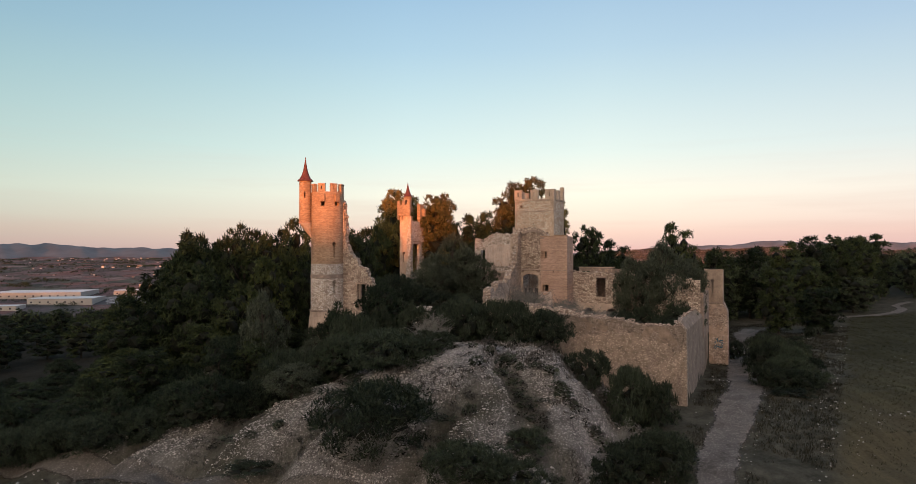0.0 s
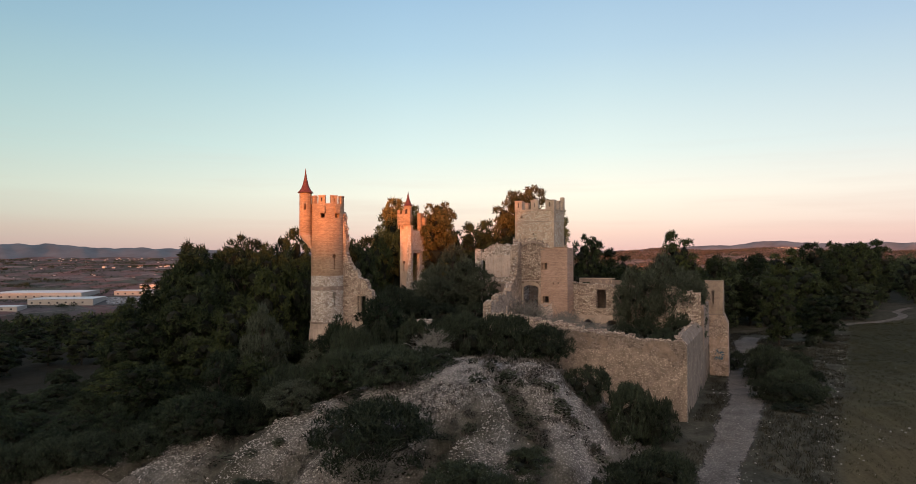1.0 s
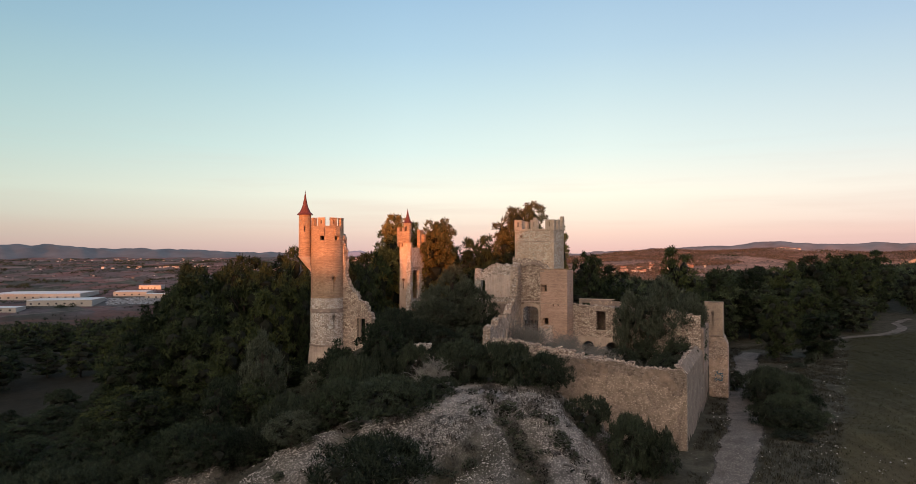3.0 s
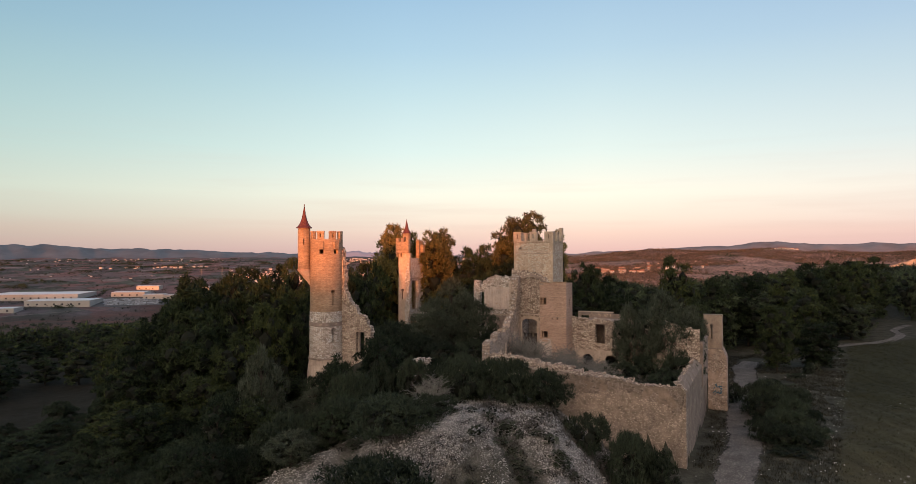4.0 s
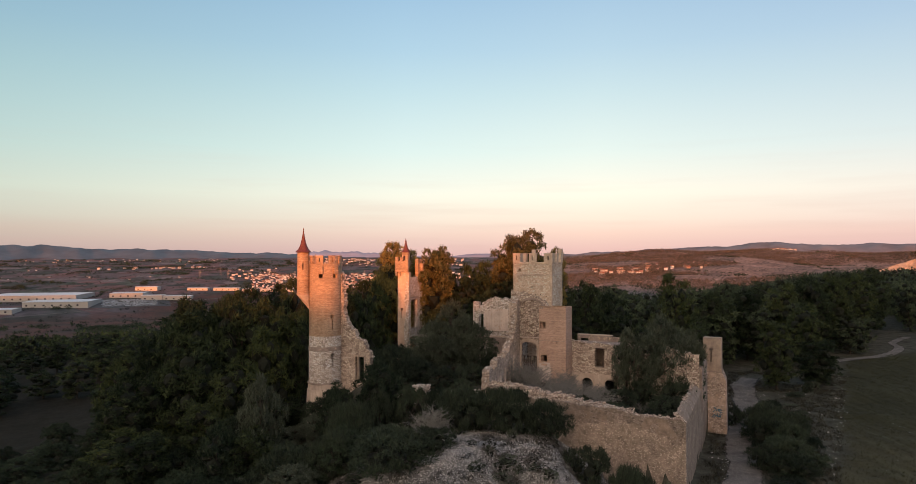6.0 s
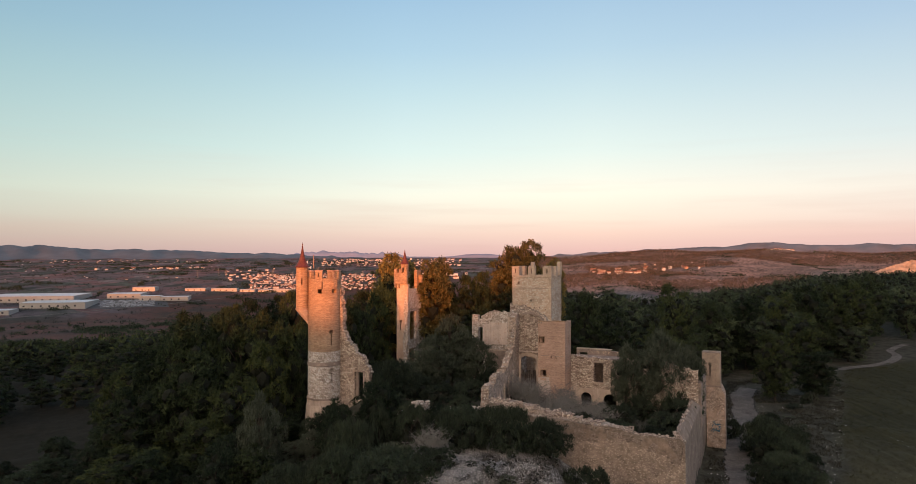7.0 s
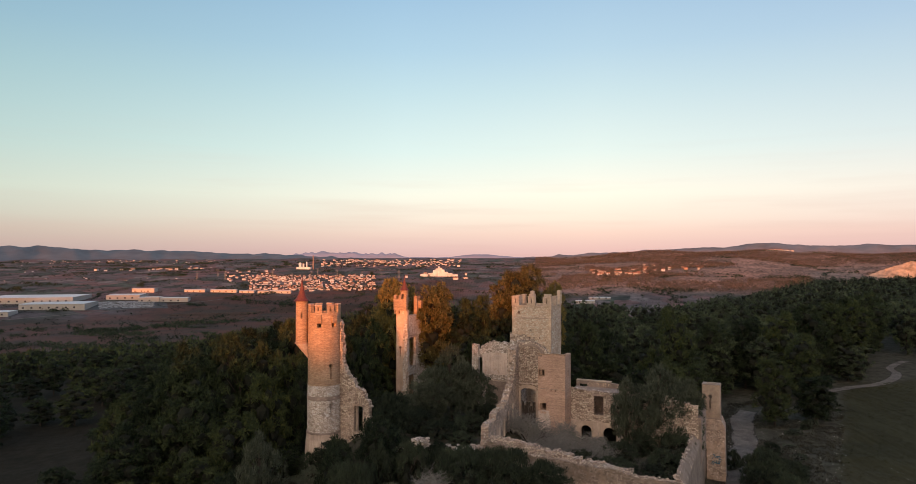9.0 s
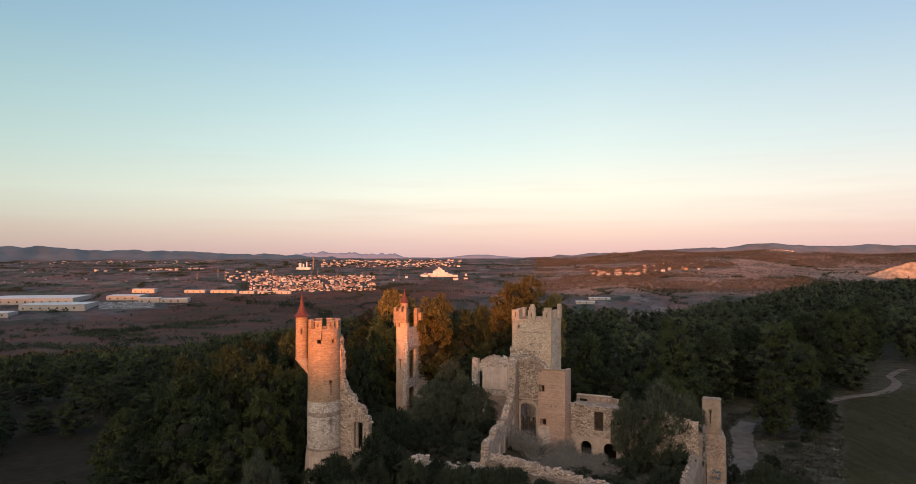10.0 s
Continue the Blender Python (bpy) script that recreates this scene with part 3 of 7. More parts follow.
def strip(name, pts, width, material, label, lift=0.05, step=1.0, seed=0):
    """A ragged-edged track laid on the ground."""
    pts = [Vector((*p, 0)) for p in pts]
    line = []
    for a, b in zip(pts[:-1], pts[1:]):
        k = max(1, int((b - a).length / step))
        line += [a.lerp(b, i / k) for i in range(k)]
    line.append(pts[-1])
    for _ in range(6):
        line = [line[0]] + [(line[i - 1] + line[i] * 2 + line[i + 1]) / 4 for i in range(1, len(line) - 1)] + [line[-1]]
    vs, fs, across = [], [], 8
    for i, p in enumerate(line):
        d = (line[min(i + 1, len(line) - 1)] - line[max(i - 1, 0)]).normalized()
        s = Vector((d.y, -d.x, 0))
        wl_ = width * (0.5 + 0.14 * float(fbm(p.x, p.y, 8.0, 3, seed)))
        wr_ = width * (0.5 + 0.14 * float(fbm(p.x, p.y, 8.0, 3, seed + 9)))
        for j in range(across + 1):
            k = j / across
            q = p + s * (-wl_ + (wl_ + wr_) * k)
            sink = -0.04 if j in (0, across) else lift + 0.05 * math.sin(k * math.pi * 3) ** 2
            vs.append((q.x, q.y, gz(q.x, q.y) + sink))
    n = across + 1
    for i in range(len(line) - 1):
        for j in range(across):
            fs.append((i * n + j, i * n + j + 1, (i + 1) * n + j + 1, (i + 1) * n + j))
    ob = part(name, (vs, fs), material, None)
    for p in ob.data.polygons:
        p.use_smooth = True
    verge = ob.data.attributes.new("verge", "FLOAT", "POINT")
    verge.data.foreach_set("value", np.tile(1 - np.abs(np.linspace(-1, 1, n)), len(line)).astype(np.float32))
    return tagged(ob, label, "dirt track", kind="structure")


def track_mat(name, worn, stony):
    m, n, l, b = mat(name, 0.95)
    co = n.new("ShaderNodeNewGeometry").outputs["Position"]
    fine, mid = noise_tex(n, l, co, 5.0, 6, 0.75), noise_tex(n, l, co, 0.6, 5, 0.65)
    vo = n.new("ShaderNodeTexVoronoi")
    vo.inputs["Scale"].default_value = 6.0
    l.new(co, vo.inputs["Vector"])
    c = mixc(n, l, ramp(n, l, mid, [(0.30, 0.0), (0.70, 1.0)]), worn, stony)
    c = mixc(n, l, 0.75, c, ramp(n, l, vo.outputs["Distance"], [(0.1, 1.4), (0.5, 0.5)]), "MULTIPLY")
    c = mixc(n, l, 0.5, c, ramp(n, l, fine, [(0.3, 0.5), (0.7, 1.2)]), "MULTIPLY")
    l.new(c, b.inputs["Base Color"])
    bump(n, l, b, mixc(n, l, 0.5, fine, vo.outputs["Distance"]), 0.7, 0.08)
    # the gravel thins out into the grass along both verges
    at = n.new("ShaderNodeAttribute")
    at.attribute_name = "verge"
    thin = n.new("ShaderNodeMath")
    thin.operation = "ADD"
    l.new(at.outputs["Fac"], thin.inputs[0])
    l.new(mixc(n, l, 0.55, mid, fine), thin.inputs[1])
    l.new(ramp(n, l, thin.outputs[0], [(0.72, 0.0), (0.86, 1.0)]), b.inputs["Alpha"])
    return m


TRACKM = track_mat("track_gravel", (0.105, 0.096, 0.085), (0.235, 0.216, 0.197))
TRACK_EARTH = track_mat("track_earth", (0.085, 0.078, 0.066), (0.17, 0.155, 0.135))
strip("dirt_track", TRACK, 4.4, TRACKM, "pale stony dirt track along the foot of the ruin's wall")
strip("dirt_track", TRACK_FAR, 2.6, TRACKM, "pale dirt track winding into the pine wood", seed=4)
strip("dirt_track", TRACK_LEFT, 4.0, TRACK_EARTH, "pale dirt track below the gravel mound", lift=0.10, seed=7)

# ================= masonry builders =================
from mathutils.geometry import tessellate_polygon
rng = random.Random(7)


def ragged(pts, step=0.32, jag=0.16, seed=0):
    """A broken masonry edge through the given points: short treads and risers, as stones fell away."""
    rr = random.Random(seed)
    out = [pts[0]]
    for (a, za), (b, zb) in zip(pts[:-1], pts[1:]):
        ln = math.hypot(b - a, zb - za)
        k = max(1, int(ln / step))
        for i in range(1, k + 1):
            f = i / k
            s, z = a + (b - a) * f, za + (zb - za) * f
            if i < k:
                s += rr.uniform(-jag, jag) * 0.5
                z += rr.uniform(-jag, jag)
            p = out[-1]
            if abs(s - p[0]) > 0.06 and abs(z - p[1]) > 0.06 and rr.random() < 0.75:
                # a tread, then a riser
                out.append((s, p[1] + rr.uniform(-0.03, 0.03)) if rr.random() < 0.6 else (p[0] + rr.uniform(-0.03, 0.03), z))
            out.append((s, z))
    return out


def slab(outline, holes, thick, jitter=0.0, seed=0):
    """An upright wall: outline and openings in (along, height), from y = 0 back to y = thick. Openings go through."""
    rr = random.Random(seed)
    loops = [outline] + list(holes)
    flat = [p for lp in loops for p in lp]
    tris = tessellate_polygon([[Vector((s, z, 0)) for s, z in lp] for lp in loops])
    n = len(flat)
    vs = [(s, 0.0, z) for s, z in flat]
    for s, z in flat:
        vs.append((s + rr.uniform(-jitter, jitter), thick, z + rr.uniform(-jitter, jitter)))
    fs = []
    for a, b, c in tris:
        p, q, r = (Vector((*flat[i], 0)) for i in (a, b, c))
        if (q - p).cross(r - p).z < 0:
            a, b = b, a
        fs += [(a, b, c), (n + c, n + b, n + a)]
    o = 0
    for lp in loops:
        k = len(lp)
        for i in range(k):
            a, b = o + i, o + (i + 1) % k
            fs.append((a, n + a, n + b, b))
        o += k
    bm = bmesh.new()
    bv = [bm.verts.new(v) for v in vs]
    for f in fs:
        try:
            bm.faces.new([bv[i] for i in f])
        except ValueError:
            pass
    bmesh.ops.recalc_face_normals(bm, faces=bm.faces[:])
    return bm


def rect(a, b, z0, z1):
    return [(a, z0), (b, z0), (b, z1), (a, z1)]


def arched(a, b, z0, z1, rise, k=8):
    """An opening with a curved head: springing at z1 - rise."""
    m, h = (a + b) / 2, (b - a) / 2
    return [(a, z0), (b, z0)] + [(m + h * math.cos(math.pi * i / k), z1 - rise + rise * math.sin(math.pi * i / k)) for i in range(k + 1)]


def box(x0, x1, y0, y1, z0, z1, bevel=0.02, taper=0.0):
    bm = bmesh.new()
    vs = [bm.verts.new((x, y, z)) for z, t in ((z0, 0), (z1, taper)) for x, y in ((x0 + t, y0 + t), (x1 - t, y0 + t), (x1 - t, y1 - t), (x0 + t, y1 - t))]
    for f in ((0, 3, 2, 1), (4, 5, 6, 7), (0, 1, 5, 4), (1, 2, 6, 5), (2, 3, 7, 6), (3, 0, 4, 7)):
        bm.faces.new([vs[i] for i in f])
    if bevel:
        bmesh.ops.bevel(bm, geom=bm.edges[:], offset=bevel, segments=1, affect="EDGES")
    return bm


def lathe(profile, seg=28, a0=0.0, a1=360.0):
    """Turns (radius, height) about the upright axis; texture runs in metres round and up."""
    full = a1 - a0 >= 359.9
    cols = seg if full else seg + 1
    vs, fs, uvs = [], [], []
    for i in range(cols):
        a = radians(a0 + (a1 - a0) * i / seg)
        for r, z in profile:
            vs.append((r * math.cos(a), r * math.sin(a), z))
    k = len(profile)
    bm = bmesh.new()
    bv = [bm.verts.new(v) for v in vs]
    uvl = bm.loops.layers.uv.new("UVMap")
    for i in range(seg):
        for j in range(k - 1):
            ids = (i * k + j, ((i + 1) % cols) * k + j, ((i + 1) % cols) * k + j + 1, i * k + j + 1)
            f = bm.faces.new([bv[x] for x in ids])
            rm = max(profile[j][0], profile[j + 1][0])
            da = radians((a1 - a0) / seg)
            for lp, (ii, jj) in zip(f.loops, ((i, j), (i + 1, j), (i + 1, j + 1), (i, j + 1))):
                lp[uvl].uv = (rm * da * ii, profile[jj][1] + profile[jj][0] * 0.3)
    bmesh.ops.remove_doubles(bm, verts=bm.verts[:], dist=1e-4)
    return bm


def drum(radius, thick, zs, seg=48, holes=(), a0=0.0, a1=360.0, top=None, bulge=0.0, seed=0):
    """A hollow round tower: wall cells between the heights zs, openings (angle0, angle1, z0, z1) cut through.
    top(angle) gives the broken upper edge."""
    rr = random.Random(seed)
    angs = {round(a0 + (a1 - a0) * i / seg, 3) for i in range(seg + 1)}
    for h in holes:
        angs |= {round(h[0], 3), round(h[1], 3)}
    zz = set(zs)
    for h in holes:
        zz |= {h[2], h[3]}
    angs, zz = sorted(angs), sorted(zz)
    full = a1 - a0 >= 359.9
    bm = bmesh.new()
    uvl = bm.loops.layers.uv.new("UVMap")
    cache = {}

    def vert(i, j, inner):
        if full and i == len(angs) - 1:
            i = 0
        key = (i, j, inner)
        if key not in cache:
            a, z = radians(angs[i]), zz[j]
            r = radius - (thick if inner else 0) + (0 if inner else bulge * math.sin(i * 2.3 + j * 1.7))
            if top and j == len(zz) - 1:
                z = top(angs[i])
            cache[key] = bm.verts.new((r * math.cos(a), r * math.sin(a), z))
        return cache[key]

    def solid(i, j):
        if i < 0 or i >= len(angs) - 1:
            if not full:
                return False
            i %= len(angs) - 1
        if j < 0 or j >= len(zz) - 1:
            return False
        am, zm = (angs[i] + angs[i + 1]) / 2, (zz[j] + zz[j + 1]) / 2
        return not any(h[0] < am < h[1] and h[2] < zm < h[3] for h in holes)

    def face(keys):
        try:
            f = bm.faces.new([vert(*k) for k in keys])
        except ValueError:
            return
        for lp, k in zip(f.loops, keys):
            lp[uvl].uv = (radians(angs[k[0]]) * radius + (0.3 if k[2] else 0), zz[k[1]] + (0.1 if k[2] else 0))

    for i in range(len(angs) - 1):
        for j in range(len(zz) - 1):
            if not solid(i, j):
                continue
            face([(i, j, 0), (i + 1, j, 0), (i + 1, j + 1, 0), (i, j + 1, 0)])
            face([(i, j + 1, 1), (i + 1, j + 1, 1), (i + 1, j, 1), (i, j, 1)])
            if not solid(i, j + 1):
                face([(i, j + 1, 0), (i + 1, j + 1, 0), (i + 1, j + 1, 1), (i, j + 1, 1)])
            if not solid(i, j - 1):
                face([(i, j, 1), (i + 1, j, 1), (i + 1, j, 0), (i, j, 0)])
            if not solid(i + 1, j):
                face([(i + 1, j, 0), (i + 1, j, 1), (i + 1, j + 1, 1), (i + 1, j + 1, 0)])
            if not solid(i - 1, j):
                face([(i, j, 1), (i, j, 0), (i, j + 1, 0), (i, j + 1, 1)])
    bmesh.ops.recalc_face_normals(bm, faces=bm.faces[:])
    return bm


def stones_along(name, pts, count, size, material, parent, seed, spread=0.25):
    """Loose stones lying on a broken wall top: one rough mesh."""
    rr = random.Random(seed)
    bm = bmesh.new()
    for _ in range(count):
        i = rr.randrange(len(pts) - 1)
        f = rr.random()
        a, b = pts[i], pts[i + 1]
        c = Vector([a[k] + (b[k] - a[k]) * f for k in range(3)]) + Vector((rr.uniform(-spread, spread), rr.uniform(-spread, spread), rr.uniform(-0.02, 0.08)))
        s = size * rr.uniform(0.5, 1.35)
        new_v = bmesh.ops.create_icosphere(bm, subdivisions=1, radius=0.5)["verts"]
        rot = Euler((rr.uniform(0, 6), rr.uniform(0, 6), rr.uniform(0, 6))).to_matrix()
        sc = Vector((s * rr.uniform(0.8, 1.5), s * rr.uniform(0.7, 1.1), s * rr.uniform(0.5, 0.9)))
        for v in new_v:
            p = rot @ v.co
            p = p * rr.uniform(0.85, 1.12)
            v.co = Vector((p.x * sc.x, p.y * sc.y, p.z * sc.z)) + c
    ob = part(name, bm, material, parent)
    tagged(ob, "", kind="stuff")
    return ob


def keyhole(a, z, w=0.36, slot=0.11, h=1.35):
    """Angle-and-height pieces of an arrow slit: a round eye over a narrow slot (for the drum, w in degrees)."""
    return [(a - w * 0.3, a + w * 0.3, z - 0.27, z + 0.27), (a - w * 0.5, a + w * 0.5, z - 0.16, z + 0.16), (a - slot * 0.5, a + slot * 0.5, z - h, z - 0.15)]


def key_poly(s, z, r=0.19, slot=0.055, h=1.35):
    """The outline of an arrow slit in a flat wall."""
    pts = [(s - slot, z - h), (s + slot, z - h)]
    for i in range(13):
        a = radians(-72 + 324 * i / 12)
        pts.append((s + r * math.cos(a), z + r * math.sin(a)))
    return pts


# ================= round tower =================
def round_tower():
    cx, cy = -16.30, 81.7
    t = thing("round_tower", "tall round tower, stone below and sunlit brick above", "tower", pose(cx, cy, 0))
    R = 2.0
    front = 270 + 11.5      # towards the viewer
    def deg(off_m):
        return front + math.degrees(math.asin(off_m / R))
    # battered foot
    part("foot", lathe([(0.2, -8.0), (2.45, -8.0), (2.32, -0.5), (2.20, 1.3), (2.14, 1.32), (2.12, 2.0)], 40), PLASTER, t, "battered plastered foot")
    part("foot_ring", lathe([(1.9, 1.98), (2.16, 1.98), (2.20, 2.08), (2.16, 2.2), (1.9, 2.2)], 40), PLASTER_DARK, t)
    slit1, slit2 = keyhole(deg(0.80), 5.55, 15, 4.5, 1.35), keyhole(deg(0.80), 10.25, 15, 4.0, 1.6)
    part("stone_drum", drum(R + 0.03, 0.55, [2.2, 4.0, 6.05], 48, [tuple(h) for h in slit1], bulge=0.012), STONE_PALE, t, "pale rubble-stone drum")
    part("string_course", lathe([(1.7, 6.05), (2.05, 6.05), (2.09, 6.15), (2.06, 6.55), (1.7, 6.55)], 48), PLASTER_DARK, t)
    part("stone_band", drum(R + 0.02, 0.55, [6.55, 7.85], 48, bulge=0.012), STONE_PALE, t)
    mach = []
    for off in (-0.62, 1.12):
        mach.append((deg(off - 0.24), deg(off + 0.24), 14.95, 15.5))
    part("brick_drum", drum(R, 0.5, [7.85, 10, 12.5, 15.0, 16.1, 16.7], 48, [tuple(h) for h in slit2] + mach, bulge=0.008), BRICK, t, "brick drum, its upper part in sunlight")
    for off in (-0.62, 1.12):
        a = radians(deg(off))
        part("machicolation", box(-0.34, 0.34, -0.22, 0.16, 15.45, 16.45, 0.05), BRICK, t, at=pose(2.02 * math.cos(a), 2.02 * math.sin(a), 0, 0, 0, math.degrees(a) + 90))
    # merlons with a loophole each; one tall pilaster between
    for k in range(8):
        a = front + 22.5 + k * 45
        m = drum(R, 0.42, [16.68, 17.62], 6, [(a - 2.2, a + 2.2, 16.95, 17.4)], a0=a - 13, a1=a + 13)
        mer = part("merlon", m, BRICK, t)
        part("coping", drum(R + 0.05, 0.5, [17.62, 17.72], 5, a0=a - 14, a1=a + 14), BRICK_RED, mer)
    part("platform", lathe([(0.0, 16.2), (1.6, 16.2)], 24), PLASTER_DARK, t)
    # the corner turret on its cone-shaped corbel
    tx, ty = -2.68, -0.55
    tm = pose(tx, ty, 0)
    hole = [(front - 9, front + 3, 16.0, 16.75)]
    tur = part("turret", drum(0.74, 0.22, [13.0, 15, 18.2], 24, hole), BRICK, t, "slender brick corner turret", at=tm)
    part("turret_ring", lathe([(0.5, 12.88), (0.80, 12.88), (0.82, 13.04), (0.5, 13.04)], 24), BRICK_RED, tur)
    bm = lathe([(0.0, 10.9), (0.10, 10.95), (0.28, 11.5), (0.56, 12.2), (0.78, 12.88), (0.0, 12.9)], 24)
    for vv in bm.verts:      # the cone leans in to die against the drum
        vv.co.x += 0.86 * max(0.0, (12.88 - vv.co.z) / 1.95)
        vv.co.y += 0.20 * max(0.0, (12.88 - vv.co.z) / 1.95)
    part("corbel", bm, PLASTER, tur)
    part("turret_roof", lathe([(0.98, 18.10), (0.96, 18.18), (0.68, 18.46), (0.47, 18.85), (0.32, 19.3), (0.20, 19.85), (0.11, 20.4), (0.05, 20.8), (0.0, 20.95)], 24), ROOF_RED, tur, "flared dark red conical roof")
    part("finial", lathe([(0.0, 20.8), (0.06, 20.88), (0.05, 20.98), (0.0, 21.2)], 8), ROOF_RED, tur)
    return t


round_tower()


def door_wall():
    """The broken wall beside the round tower, with its doorway."""
    m = at_castle(-41.72, 2.3, 0)
    t = thing("ruined_wall", "stepped ruin of a stone wall with an empty doorway beside the round tower", "ruined wall", m)
    top = ragged([(5.3, 2.0), (5.15, 5.7), (4.75, 6.2), (4.2, 7.3), (3.2, 7.5), (2.9, 8.6), (2.35, 8.9), (1.75, 9.4), (1.42, 10.4), (1.2, 11.2), (1.38, 12.2), (1.12, 13.0), (1.2, 13.8), (0.92, 14.6), (0.98, 15.4), (0.75, 15.8)], 0.26, 0.24, 5)
    out = [(0.3, -3), (5.3, -3)] + top + [(0.3, 15.8)]
    part("wall_body", slab(out, [rect(3.05, 4.3, 2.2, 5.35)], 0.75, 0.05, 3), STONE, t)
    stones_along("rubble", [(p[0], 0.3, p[1]) for p in top], 90, 0.30, STONE_PALE, t, 44, 0.2)
    part("door_surround", slab([(2.85, 2.2), (4.5, 2.2), (4.5, 5.55), (2.85, 5.55)], [rect(3.06, 4.29, 2.16 + 0.05, 5.34)], 0.1, 0, 1), STONE_WORN, t, at=pose(0, -0.05, 0))
    part("door_jamb", box(3.0, 3.32, 0.35, 0.7, 2.2, 5.35, 0.05), PLASTER_DARK, t)
    return t


door_wall()


# ================= slender tower =================
def slender_tower():
    m = at_castle(-45.6, 24.4, 0)
    t = thing("slender_tower", "slender half-fallen brick tower with tall empty openings and sunlit top", "tower", m)
    # front face
    front = [(0, -2), (1.95, -2)] + ragged([(1.95, 3.0), (1.75, 4.5), (2.05, 7), (1.85, 9.5), (2.0, 14.5)], 0.35, 0.1, 8) + [(2.0, 15.1), (0, 15.1)]
    part("front_wall", slab(front, [key_poly(0.72, 9.25, 0.24, 0.08, 1.4)], 0.55, 0.03, 2), PLASTER_ROSE, t)
    torn = ragged([(2.02, 2.5), (1.75, 4.5), (2.1, 6.5), (1.95, 9.0), (2.08, 11.5), (1.9, 13.6)], 0.3, 0.12, 18)
    back = ragged([(1.55, 13.6), (1.3, 11.0), (1.5, 8.5), (1.15, 6.0), (1.35, 4.0), (0.9, 2.5)], 0.3, 0.14, 19)
    part("torn_masonry", slab(torn + back, [], 0.5, 0.05, 7), STONE_PALE, t, at=pose(0, -0.07, 0))
    part("back_wall", box(0.0, 1.9, 3.7, 4.2, -2, 14.6, 0.03), BRICK, t)
    part("inner_wall", box(0.0, 0.5, 0.5, 3.75, -2, 14.9, 0.02), BRICK, t)
    # the side open to the court, with its row of doorways one over the other
    side = [(0.4, -2), (6.9, -2)] + ragged([(6.9, 5.0), (6.9, 9.7), (6.0, 10.4), (5.3, 11.7), (4.55, 12.2), (4.35, 13.2)], 0.3, 0.12, 9) + [(4.35, 14.35), (0.4, 14.35)]
    part("side_wall", slab(side, [rect(0.55, 3.0, -1.0, 4.9), rect(0.75, 2.95, 6.25, 10.75)], 0.5, 0.03, 4), STONE_PALE, t, at=pose(1.95, 0, 0, 0, 0, 90))
    part("top_pier", box(1.40, 1.98, 3.1, 4.35, 14.35, 17.2, 0.03), BRICK, t)
    part("top_wall", box(0.0, 0.45, 0.0, 4.2, 14.9, 16.9, 0.03), BRICK, t)
    part("lintel", box(1.42, 2.06, 0.5, 3.2, 11.0, 11.25, 0.03), PLASTER_DARK, t)
    # head of the tower on its corbels
    part("parapet", slab([(-0.35, 15.1), (1.95, 15.1), (1.95, 16.9), (-0.35, 16.9)], [], 0.45, 0, 1), BRICK, t, at=pose(0, -0.3, 0))
    for x in (-0.3, 0.35):
        part("corbel", box(x, x + 0.3, -0.32, 0.02, 14.5, 15.1, 0.06, 0.0), BRICK, t)
    for x0 in (-0.35, 0.55, 1.45):
        part("merlon", box(x0, x0 + 0.5, -0.3, 0.12, 16.9, 17.5, 0.03), BRICK, t)
    part("corner_bracket", box(1.9, 2.5, 3.6, 4.3, 15.2, 16.5, 0.06), BRICK, t)
    tur = part("turret", drum(0.62, 0.2, [16.2, 17.3, 18.3], 20, [(250, 290, 17.0, 17.7)]), BRICK, t, at=pose(0.95, 0.9, 0))
    part("turret_roof", lathe([(0.80, 18.24), (0.56, 18.5), (0.36, 18.9), (0.22, 19.4), (0.11, 19.95), (0.04, 20.4), (0, 20.6)], 18), ROOF_RED, tur, "small dark red conical roof")
    return t


slender_tower()


